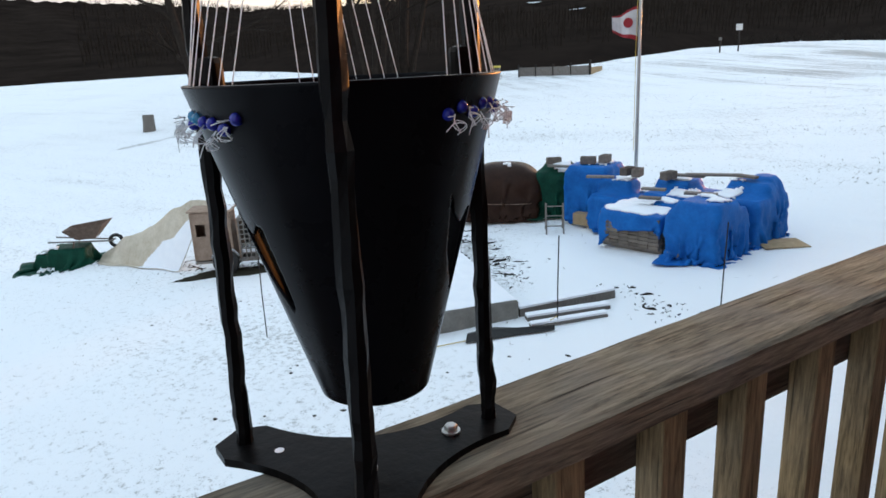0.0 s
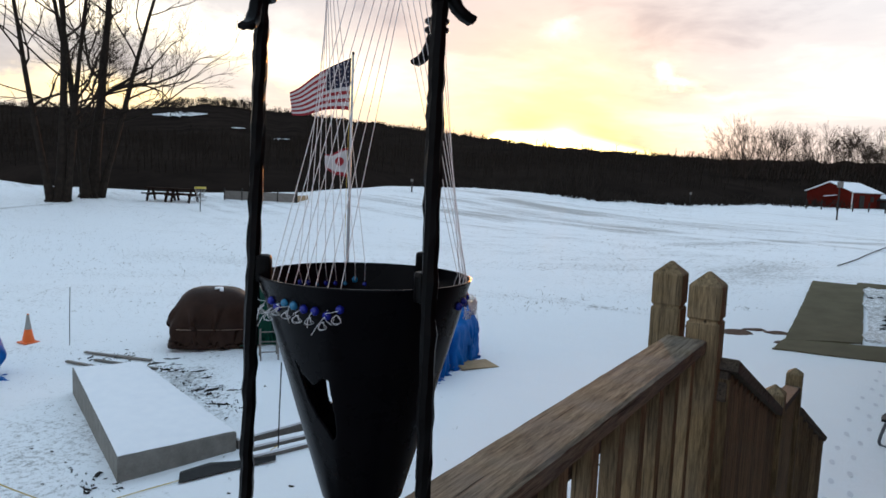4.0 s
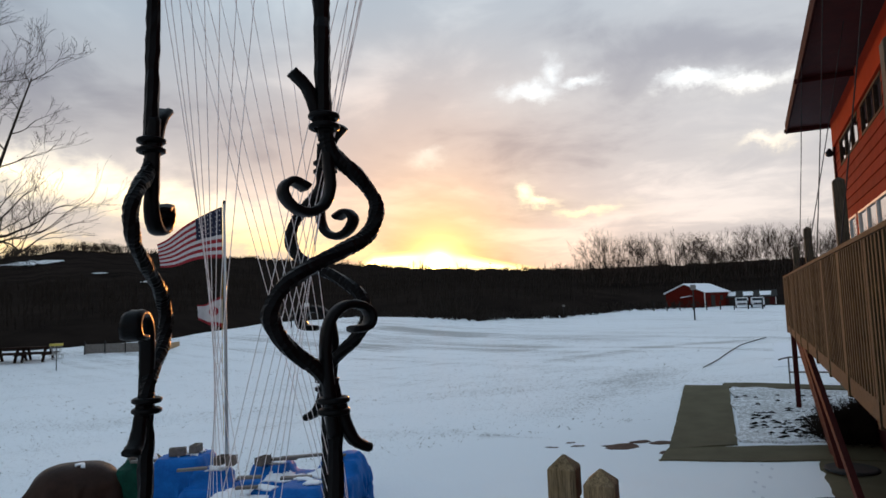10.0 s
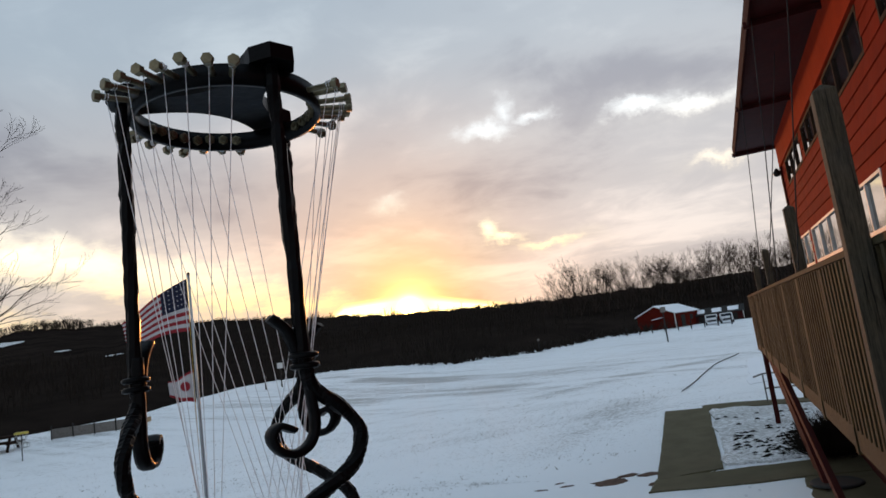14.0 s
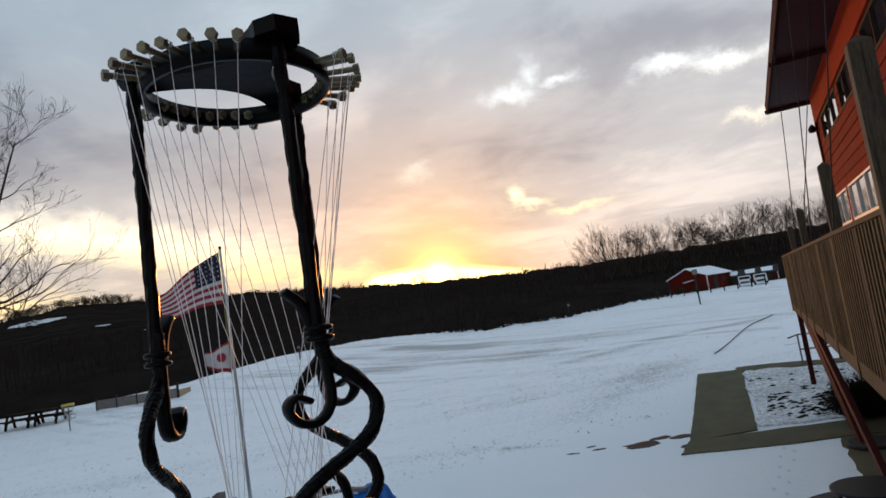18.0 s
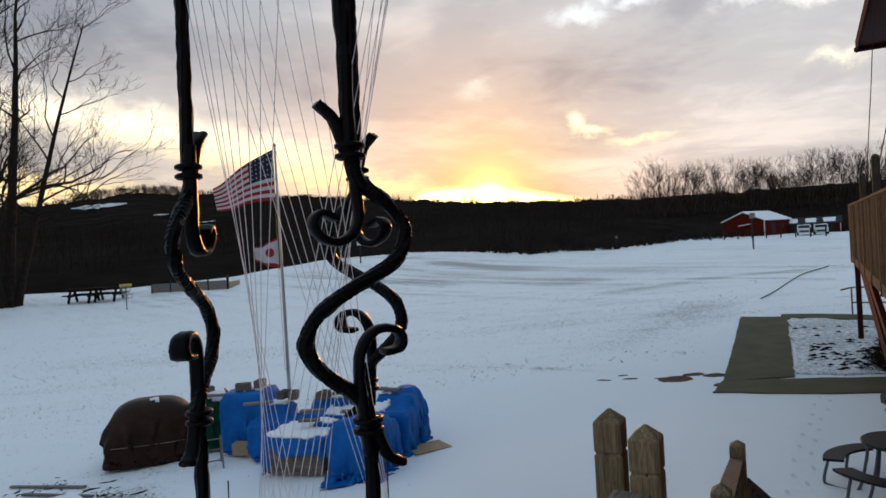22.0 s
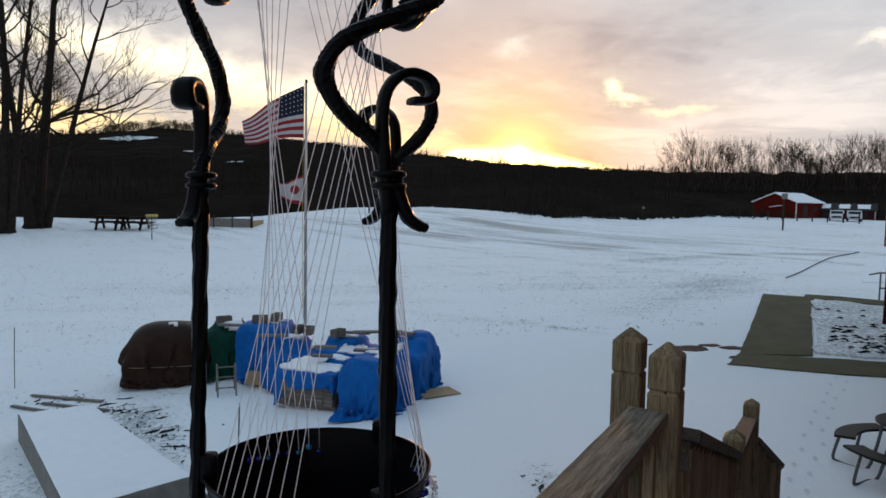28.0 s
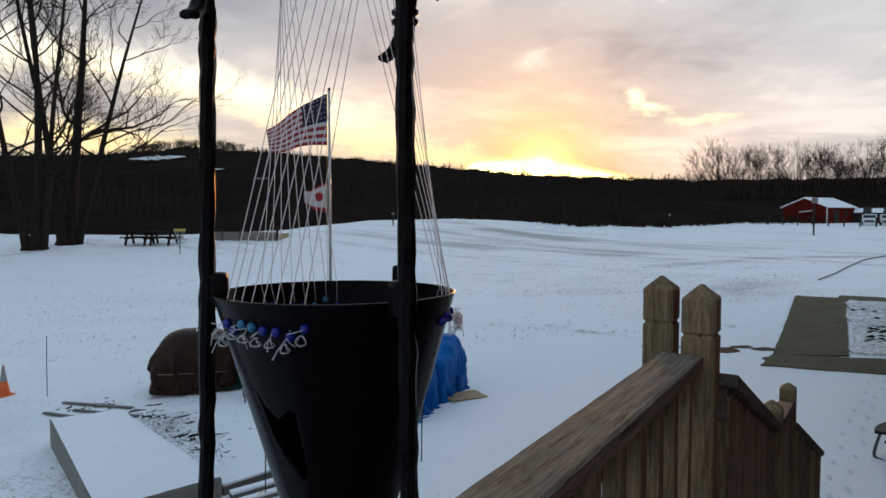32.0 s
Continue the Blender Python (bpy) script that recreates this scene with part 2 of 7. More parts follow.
# where the wind has laid the grass bare (or heaped the snow), as lines on the field with a width and a measure
# the first three paint a bank's grey shade line into the snow as grass colour
DRIFTS_AND_BANK_SHADE = [((-32.4, 6.5), (-34.0, 11.6), 0.5, 0.13), ((-34.0, 11.6), (-37.0, 18.2), 0.5, 0.13), ((-37.0, 18.2), (-37.6, 23.5), 0.5, 0.12), ((-8.5, 15.5), (-4.0, 15.25), 0.5, 0.05), ((-4.0, 15.25), (-0.5, 14.7), 0.3, 0.13), ((-22, 42.5), (-6.5, 32.5), 2.2, 0.09), ((-19, 45), (-2, 36), 2.4, 0.09), ((-24, 50), (-12, 40), 2.0, 0.08),
          ((-4.0, 27), (3.5, 34), 1.1, 0.09), ((-17, 36), (-4, 29.5), 1.3, 0.08), ((-30, 40), (-14, 33), 1.5, 0.08), ((-6.5, 20.0), (-1.0, 21.5), 2.2, 0.05), ((-2.5, 17), (-0.6, 22), 1.6, 0.06), ((-4.5, 7.5), (-1.2, 13.2), 4.2, -0.22), ((0.8, 7), (3, 12.5), 2.6, -0.25), ((-8, 4.5), (-4.5, 7.8), 1.6, 0.05), ((-9.0, 7.4), (-6.8, 6.3), 0.8, 0.11), ((-5.4, 7.0), (-4.1, 6.6), 0.5, 0.12), ((-2.0, 7.5), (-1.2, 6.6), 0.8, 0.20)]


def snow_build(bare, low_scale, drifts=()):
    def build(gr, bsdf, spot):
        broad = gr.noise(spot, 0.16, 4.0, 0.6)
        streak = gr.noise(gr.vec("MULTIPLY", gr.node("ShaderNodeVectorRotate", Vector=spot, Angle=radians(-20)).outputs[0], (0.07, 0.9, 1.0)), 1.0, 6.0, 0.68)
        speck = gr.noise(spot, 12.0, 6.0, 0.75)
        tiny = gr.noise(spot, 70.0, 3.0, 0.75)
        thin = gr.math("ADD", gr.math("MULTIPLY", broad, 0.5), gr.math("MULTIPLY", streak, 0.5))
        edge = gr.math("ADD", gr.math("MULTIPLY", speck, 0.62), gr.math("MULTIPLY", tiny, 0.38))
        show = gr.math("ADD", edge, gr.math("MULTIPLY", gr.math("SUBTRACT", thin, 0.5), low_scale))
        if drifts:
            comb = gr.noise(gr.vec("MULTIPLY", gr.node("ShaderNodeVectorRotate", Vector=spot, Angle=radians(24)).outputs[0], (0.05, 1.5, 1.0)), 1.0, 5.0, 0.7)
            out = gr.ramp(gr.math("MULTIPLY", gr.node("ShaderNodeSeparateXYZ", Vector=spot).outputs[1], 0.02), [(0.40, (0.0,)), (0.62, (1.0,))])
            show = gr.math("ADD", show, gr.math("MULTIPLY", gr.math("MULTIPLY", gr.math("SUBTRACT", comb, 0.47), 0.5), out))
        for a, b, width, much in drifts:
            show = gr.math("MULTIPLY_ADD", along_line(gr, spot, a, b, width), much, show)
        mask = gr.ramp(show, [(bare - 0.012, (0.0,)), (bare + 0.065, (1.0,))])
        grass = gr.mix(gr.noise(spot, 14.0, 2.0), (0.028, 0.024, 0.016), (0.11, 0.092, 0.055))
        white = gr.mix(broad, (0.82, 0.85, 0.885), (0.91, 0.93, 0.95))
        gr.put(bsdf.inputs["Base Color"], gr.mix(gr.math("MULTIPLY", mask, 0.58), white, grass))
        gr.put(bsdf.inputs["Roughness"], 0.75)
        h = gr.math("ADD", gr.math("MULTIPLY", speck, 0.5), gr.math("MULTIPLY", gr.noise(spot, 1.4, 4.0), 1.0))
        bump(gr, bsdf, h, 0.5, 0.06)

    return build


SNOW = material("snow_over_grass", snow_build(0.561, 0.38, DRIFTS_AND_BANK_SHADE))
BED = material("thin_snow_on_bed", snow_build(0.465, 0.3))
FRESH = plain("fresh_snow", (0.80, 0.83, 0.88), (0.88, 0.9, 0.93), 6, 0.7, relief=0.25)


def iron_build(gr, bsdf, spot):
    dents = gr.noise(spot, 60.0, 4.0, 0.6)
    gr.put(bsdf.inputs["Base Color"], gr.mix(dents, (0.002, 0.002, 0.0023), (0.006, 0.0057, 0.006)))
    gr.put(bsdf.inputs["Roughness"], gr.math("MULTIPLY_ADD", dents, 0.3, 0.2))
    bsdf.inputs["Specular IOR Level"].default_value = 0.08
    bump(gr, bsdf, dents, 0.25, 0.003)


IRON = material("black_painted_iron", iron_build)


def steel_build(gr, bsdf, spot):
    smear = gr.noise(spot, 22.0, 4.0, 0.6)
    gr.put(bsdf.inputs["Base Color"], gr.mix(smear, (0.002, 0.002, 0.003), (0.005, 0.005, 0.007)))
    gr.put(bsdf.inputs["Roughness"], gr.math("MULTIPLY_ADD", smear, 0.2, 0.18))
    bsdf.inputs["Specular IOR Level"].default_value = 0.07
    bump(gr, bsdf, smear, 0.05, 0.002)


SHEET = material("black_painted_sheet_steel", steel_build)
ZINC = plain("zinc_plated_steel", (0.35, 0.35, 0.34), (0.62, 0.62, 0.60), 90, 0.35, 0.9, 0.1)
BRASS = plain("dull_brass_plated_steel", (0.11, 0.095, 0.06), (0.28, 0.24, 0.15), 120, 0.4, 0.85, 0.1)


def nylon_build(gr, bsdf, spot):
    """Clear line: half of the light that strikes it comes out on the other side."""
    bsdf.inputs["Base Color"].default_value = (0.86, 0.87, 0.88, 1)
    bsdf.inputs["Roughness"].default_value = 0.3
    glow = gr.node("ShaderNodeBsdfTranslucent", Color=(0.92, 0.93, 0.95, 1))
    both = gr.node("ShaderNodeMixShader", i0=0.55, i1=bsdf.outputs[0], i2=glow.outputs[0])
    out = [n for n in gr.tree.nodes if n.bl_idname == "ShaderNodeOutputMaterial"][0]
    gr.tree.links.new(both.outputs[0], out.inputs[0])


NYLON = material("clear_nylon_string", nylon_build)
BEAD_DEEP = plain("cobalt_glass", (0.006, 0.008, 0.16), (0.015, 0.03, 0.34), 60, 0.12, relief=0)
BEAD_SKY = plain("turquoise_glass", (0.012, 0.12, 0.28), (0.03, 0.24, 0.42), 60, 0.12, relief=0)
BEAD_CLEAR = plain("clear_glass_bead", (0.30, 0.34, 0.42), (0.55, 0.6, 0.68), 60, 0.1, relief=0)


def wood_build(dark, light, along, silver=0.35):
    """Weathered boards: grain drawn out along one axis, checks, silvered patches."""

    def build(gr, bsdf, spot):
        pull = [1.0, 1.0, 1.0]
        pull[along] = 0.07
        lot = gr.node("ShaderNodeObjectInfo").outputs["Random"]
        where = gr.vec("ADD", gr.vec("MULTIPLY", spot, tuple(pull)), gr.node("ShaderNodeCombineXYZ", X=gr.math("MULTIPLY", lot, 7.0), Y=gr.math("MULTIPLY", lot, 3.0), Z=lot).outputs[0])
        rings = gr.noise(where, 75.0, 6.0, 0.7, 0.8)
        hair = gr.noise(where, 330.0, 3.0, 0.7)
        patch = gr.noise(spot, 7.0, 4.0)
        tone = gr.math("ADD", gr.math("MULTIPLY", rings, 0.65), gr.math("MULTIPLY", hair, 0.35))
        col = gr.mix(gr.math("MULTIPLY_ADD", gr.math("SUBTRACT", tone, 0.5), 4.6, 0.5, clamp=True), dark, light)
        grey = gr.mix(tone, tuple(sum(dark) / 3 * k for k in (1.1, 1.05, 1.0)), tuple(sum(light) / 3 * k for k in (1.12, 1.05, 0.97)))
        col = gr.mix(gr.math("MULTIPLY", gr.ramp(patch, [(0.4, (0.0,)), (0.65, (1.0,))]), silver), col, grey)
        check = gr.ramp(gr.noise(gr.vec("MULTIPLY", where, tuple(0.35 if k == along else 1.0 for k in range(3))), 120.0, 2.0, 0.5), [(0.29, (0.22,)), (0.36, (1.0,))])
        col = gr.mix(1.0, col, check, "MULTIPLY")
        col = gr.mix(1.0, col, gr.ramp(lot, [(0, (0.78,)), (1, (1.2,))]), "MULTIPLY")
        gr.put(bsdf.inputs["Base Color"], col)
        gr.put(bsdf.inputs["Roughness"], 0.82)
        bsdf.inputs["Specular IOR Level"].default_value = 0.2
        bump(gr, bsdf, gr.math("ADD", gr.math("MULTIPLY", tone, 0.6), gr.math("MULTIPLY", check, 0.6)), 0.6, 0.004)

    return build


CAPWOOD = material("weathered_deck_board", wood_build((0.08, 0.062, 0.040), (0.37, 0.305, 0.21), 1, 0.5))
POSTWOOD = material("treated_pine_upright", wood_build((0.095, 0.068, 0.036), (0.33, 0.24, 0.13), 2, 0.2))
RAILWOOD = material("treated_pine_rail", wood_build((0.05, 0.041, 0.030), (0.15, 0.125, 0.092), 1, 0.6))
# pine set far darker than the wood itself: the deck's shade is in the colour
HOUSEWOOD_SHADED = material("yellowed_pine_shade_darkened", wood_build((0.020, 0.0155, 0.0065), (0.080, 0.060, 0.026), 2, 0.15))
GREYPLANK = plain("grey_weathered_plank", (0.10, 0.09, 0.08), (0.24, 0.22, 0.2), 12, 0.85, relief=0.3, stretch=(1, 6, 1), each=0.2)
CONCRETE = plain("damp_concrete", (0.080, 0.068, 0.040), (0.128, 0.110, 0.066), 2.2, 0.8, relief=0.15, spec=0.15)
SLABSIDE = plain("rough_concrete", (0.144, 0.137, 0.122), (0.265, 0.257, 0.234), 6, 0.85, relief=0.4)
BLOCK = plain("grey_concrete_block", (0.22, 0.21, 0.2), (0.36, 0.35, 0.33), 25, 0.9, relief=0.4, each=0.2)
STACKBRICK = plain("dull_grey_brown_brick", (0.085, 0.07, 0.058), (0.20, 0.17, 0.145), 12, 0.9, relief=0.4, each=0.35)
TARP_BLUE = plain("blue_polyethylene_tarp", (0.002, 0.075, 0.29), (0.006, 0.16, 0.52), 3.0, 0.5, relief=0.6, spec=0.1)
TARP_GREEN = plain("dark_green_tarp", (0.002, 0.025, 0.017), (0.006, 0.07, 0.045), 4.0, 0.5, relief=0.5, spec=0.08)
TARP_BROWN = plain("brown_vinyl_cover", (0.018, 0.008, 0.005), (0.042, 0.020, 0.013), 4.0, 0.42, relief=0.4, spec=0.12)
CANVAS = plain("dirty_cream_canvas", (0.40, 0.34, 0.25), (0.66, 0.59, 0.49), 3.0, 0.85, relief=0.4)
CRATEWOOD = plain("raw_crate_wood", (0.24, 0.17, 0.09), (0.42, 0.31, 0.19), 9, 0.8, relief=0.3, each=0.15)
DARKSTUFF = plain("wet_dark_debris", (0.010, 0.009, 0.008), (0.035, 0.031, 0.028), 14, 0.7, relief=0.5, spec=0.2)
RUBBER = plain("black_rubber", (0.012, 0.012, 0.012), (0.03, 0.03, 0.03), 20, 0.8)
ORANGE = plain("orange_plastic", (0.75, 0.12, 0.02), (0.85, 0.18, 0.04), 10, 0.5)
CARTWOOD = plain("faded_brown_cart_wood", (0.20, 0.135, 0.095), (0.36, 0.265, 0.205), 7, 0.85, relief=0.3, each=0.15)
LITTER = plain("dark_wet_litter", (0.012, 0.012, 0.009), (0.05, 0.045, 0.032), 14, 0.95, relief=0.6, spec=0.05)
ROPE = plain("yellow_cord", (0.45, 0.30, 0.04), (0.62, 0.45, 0.10), 40, 0.8)
REDPAINT = plain("red_painted_siding", (0.20, 0.013, 0.006), (0.30, 0.024, 0.010), 2.5, 0.8, relief=0.2, each=0.1, spec=0.04)
REDTRIM = plain("red_painted_trim", (0.36, 0.028, 0.010), (0.46, 0.04, 0.013), 3, 0.8, spec=0.04)
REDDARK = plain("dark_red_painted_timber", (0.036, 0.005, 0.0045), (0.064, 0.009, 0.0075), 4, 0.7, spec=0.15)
WHITEPAINT = plain("white_window_frame", (0.6, 0.58, 0.55), (0.75, 0.73, 0.7), 12, 0.5, relief=0.05)
BROWNFRAME = plain("brown_window_frame", (0.025, 0.015, 0.011), (0.05, 0.032, 0.024), 12, 0.7, spec=0.05)
PLATE = plain("black_coated_metal", (0.006, 0.006, 0.0065), (0.016, 0.016, 0.016), 25, 0.5, spec=0.18)
ZINCDULL = plain("weathered_galvanised_tube", (0.06, 0.065, 0.075), (0.12, 0.13, 0.145), 30, 0.5, 0.3, 0.1)
POLE = plain("brushed_aluminium_pole", (0.32, 0.32, 0.33), (0.5, 0.5, 0.5), 30, 0.4, 0.8, 0.05)
TABLEWOOD = plain("dark_red_brown_timber", (0.012, 0.007, 0.0055), (0.035, 0.02, 0.015), 6, 0.9, spec=0.05)
DARKWOOD = plain("dark_stained_timber", (0.006, 0.005, 0.004), (0.02, 0.016, 0.013), 9, 0.9, spec=0.05)
TALLWOOD = material("grey_green_upright", wood_build((0.035, 0.03, 0.02), (0.11, 0.09, 0.06), 2, 0.3))
BARNRED = plain("dull_red_barn_siding", (0.07, 0.009, 0.006), (0.115, 0.014, 0.009), 1.5, 0.85, spec=0.03)
BARK = plain("dark_bark", (0.012, 0.009, 0.008), (0.035, 0.027, 0.021), 4, 0.9, relief=0.5, spec=0.1)
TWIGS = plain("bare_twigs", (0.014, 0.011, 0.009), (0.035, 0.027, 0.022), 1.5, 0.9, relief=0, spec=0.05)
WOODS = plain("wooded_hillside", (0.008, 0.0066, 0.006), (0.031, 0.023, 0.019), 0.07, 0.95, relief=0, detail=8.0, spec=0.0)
FARTWIGS = plain("grey_brown_far_twigs", (0.030, 0.022, 0.018), (0.065, 0.049, 0.040), 0.5, 0.9, relief=0, spec=0.05)
EARTH = plain("wet_brown_earth", (0.05, 0.026, 0.018), (0.14, 0.08, 0.055), 9, 0.8, relief=0.5, spec=0.2)
FLAG_RED = plain("red_flag_cloth", (0.24, 0.012, 0.018), (0.34, 0.022, 0.03), 9, 0.8, relief=0.1)
FLAG_WHITE = plain("white_flag_cloth", (0.50, 0.47, 0.47), (0.64, 0.61, 0.60), 9, 0.8, relief=0.1)
FLAG_BLUE = plain("navy_flag_cloth", (0.008, 0.009, 0.026), (0.014, 0.016, 0.045), 9, 0.8, relief=0.1)
CARWHITE = plain("white_car_paint", (0.55, 0.56, 0.58), (0.7, 0.7, 0.72), 2, 0.3, relief=0)
GLASSDARK = plain("dark_car_glass", (0.01, 0.012, 0.014), (0.03, 0.03, 0.035), 5, 0.1, relief=0)


def pane_build(gr, bsdf, spot):
    gr.put(bsdf.inputs["Base Color"], (0.02, 0.022, 0.025, 1))
    bsdf.inputs["Roughness"].default_value = 0.05
    bsdf.inputs["Specular IOR Level"].default_value = 0.9
    bsdf.inputs["Coat Weight"].default_value = 1.0
    bsdf.inputs["Coat Roughness"].default_value = 0.03
    bump(gr, bsdf, gr.noise(spot, 1.2, 2.0), 0.06, 0.05)


PANE = material("window_glass", pane_build)


# ---- building helpers ----
def mesh_of(name, bm, mat, smooth=False):
    me = bpy.data.meshes.new(name)
    bmesh.ops.recalc_face_normals(bm, faces=bm.faces)
    bm.to_mesh(me)
    bm.free()
    me.materials.append(mat)
    if smooth:
        me.polygons.foreach_set("use_smooth", [True] * len(me.polygons))
    return me


def part(name, bm, mat, parent=None, label="", smooth=False, at=None):
    ob = new(name, mesh_of(name, bm, mat, smooth))
    ob.parent = parent
    if at is not None:
        ob.matrix_basis = at
    return tagged(ob, label)


def share(name, mesh, parent, at):
    ob = new(name, mesh)
    ob.parent, ob.matrix_basis = parent, at
    return ob


def thing(name, m, label, category, group="", kind=""):
    ob = new(name)
    ob.matrix_basis = m
    ob.empty_display_size = 0.1
    return tagged(ob, label, category, group, kind)


def block(bm, centre, size, turn=None, worn=0.0, bevel=0.0):
    """A box, with bevelled edges and slightly uneven corners."""
    made = bmesh.ops.create_cube(bm, size=1)
    vs = made["verts"]
    for v in vs:
        v.co = Vector((v.co.x * size[0], v.co.y * size[1], v.co.z * size[2]))
        if worn:
            v.co += Vector([random.uniform(-worn, worn) for _ in range(3)])
    if bevel:
        es = list({e for v in vs for e in v.link_edges})
        out = bmesh.ops.bevel(bm, geom=es, offset=bevel, segments=2, affect="EDGES", profile=0.6)
        vs = list({v for f in out["faces"] for v in f.verts} | {v for v in vs if v.is_valid})
    m = Matrix.Translation(centre) @ (turn.to_4x4() if turn else Matrix())
    for v in vs:
        v.co = m @ v.co
    return vs


def cube(name, size, mat, parent, at, bevel=0.004, worn=0.0, label=""):
    bm = bmesh.new()
    block(bm, (0, 0, 0), size, bevel=bevel, worn=worn)
    return part(name, bm, mat, parent, label, at=at)


def beam(bm, a, b, wide, tall, bevel=0.0, roll=0.0):
    """A bar from a to b, wide across and tall upwards."""
    a, b = Vector(a), Vector(b)
    way = b - a
    turn = way.to_track_quat("Y", "Z").to_matrix() @ Euler((0, roll, 0)).to_matrix()
    return block(bm, (a + b) / 2, (wide, way.length, tall), turn, bevel=bevel)


def stick(name, a, b, wide, tall, mat, parent=None, bevel=0.004, label=""):
    bm = bmesh.new()
    beam(bm, a, b, wide, tall, bevel)
    return part(name, bm, mat, parent, label)


def tube(bm, points, radii, sides=8, spin=0.0, closed=False, square=False, rough=0.0):
    """Skin a line of points with rings of the given radii."""
    pts = [Vector(p) for p in points]
    rings, frame_up = [], None
    for i, p in enumerate(pts):
        way = (pts[min(i + 1, len(pts) - 1)] - pts[max(i - 1, 0)])
        if closed:
            way = pts[(i + 1) % len(pts)] - pts[i - 1]
        way.normalize()
        if frame_up is None:
            frame_up = Vector((1, 0, 0)) if abs(way.x) < 0.9 else Vector((0, 1, 0))
        frame_up = (frame_up - way * frame_up.dot(way)).normalized()
        side = way.cross(frame_up)
        r = radii[i] if hasattr(radii, "__len__") else radii
        ring = []
        for k in range(sides):
            a = 2 * math.pi * (k + 0.5) / sides + spin * i
            q = r
            if square:
                q = r / max(abs(math.cos(a - spin * i)), abs(math.sin(a - spin * i))) * 0.9
                q = min(q, r * 1.2)
            q += random.uniform(-rough, rough)
            ring.append(bm.verts.new(p + (frame_up * math.cos(a) + side * math.sin(a)) * q))
        rings.append(ring)
    pairs = list(zip(rings, rings[1:])) + ([(rings[-1], rings[0])] if closed else [])
    for a, b in pairs:
        for k in range(sides):
            bm.faces.new((a[k], a[(k + 1) % sides], b[(k + 1) % sides], b[k]))
    if not closed:
        for ring in (rings[0], rings[-1]):
            if len(ring) > 2:
                bm.faces.new(ring)
    return rings


def lathe(bm, profile, sides=24, at=(0, 0, 0)):
    """Turn a line of (radius, height) round the upright axis."""
    rings = [[bm.verts.new((at[0] + r * math.cos(2 * math.pi * k / sides), at[1] + r * math.sin(2 * math.pi * k / sides), at[2] + z)) for k in range(sides)] for r, z in profile]
    for a, b in zip(rings, rings[1:]):
        for k in range(sides):
            bm.faces.new((a[k], a[(k + 1) % sides], b[(k + 1) % sides], b[k]))
    for ring in (rings[0], rings[-1]):
        bm.faces.new(ring)


# ---- the lie of the land ----
ACROSS, AHEAD = Vector((math.cos(radians(27)), math.sin(radians(27)))), Vector((-math.sin(radians(27)), math.cos(radians(27))))
REACH = [-200, 0, 8, 11.5, 14, 17, 25, 40, 60, 100, 160]
RISE = [-2.7, -2.7, -2.85, -2.85, -2.72, -2.45, -2.05, -1.5, -0.95, 0.2, 0.9]


def land(x, y):
    u, v = x * ACROSS.x + y * ACROSS.y, x * AHEAD.x + y * AHEAD.y
    fade = min(1.0, max(0.0, (45 - v) / 25))
    z = float(np.interp(v, REACH, RISE)) + 0.055 * max(-14.0, min(14.0, u)) * fade
    z += 0.75 * math.exp(-((x + 27) ** 2 + (y - 52) ** 2) / 260.0)
    return z


def ground_z(x, y):
    z = land(x, y)
    r = math.hypot(x, y)
    z += 0.05 * noise.noise(Vector((x * 0.25, y * 0.25, 0))) + (0.02 * noise.noise(Vector((x * 1.3, y * 1.3, 4))) if r < 30 else 0)
    return z


def stand(x, y, turn=0.0, sink=0.0):
    return pose(x, y, ground_z(x, y) - sink, 0, 0, turn)


bm = bmesh.new()
radii = [0.0] + [1.5 * 1.055 ** k for k in range(82)]
spokes = 180
centre = bm.verts.new((0, 3, ground_z(0, 3)))
previous = None
for r in radii[1:]:
    ring = []
    for k in range(spokes):
        a = 2 * math.pi * k / spokes
        x, y = r * math.cos(a), 3 + r * math.sin(a)
        ring.append(bm.verts.new((x, y, ground_z(x, y))))
    for k in range(spokes):
        if previous is None:
            bm.faces.new((centre, ring[k], ring[(k + 1) % spokes]))
        else:
            bm.faces.new((previous[k], ring[k], ring[(k + 1) % spokes], previous[(k + 1) % spokes]))
    previous = ring
# the sheet goes on flat to the horizon
outer = [bm.verts.new((v.co.x * 12, v.co.y * 12, 0.5)) for v in previous]
for k in range(spokes):
    bm.faces.new((previous[k], outer[k], outer[(k + 1) % spokes], previous[(k + 1) % spokes]))
tagged(part("ground", bm, SNOW, smooth=True), "snow-covered field with grass showing through", "ground", kind="structure")


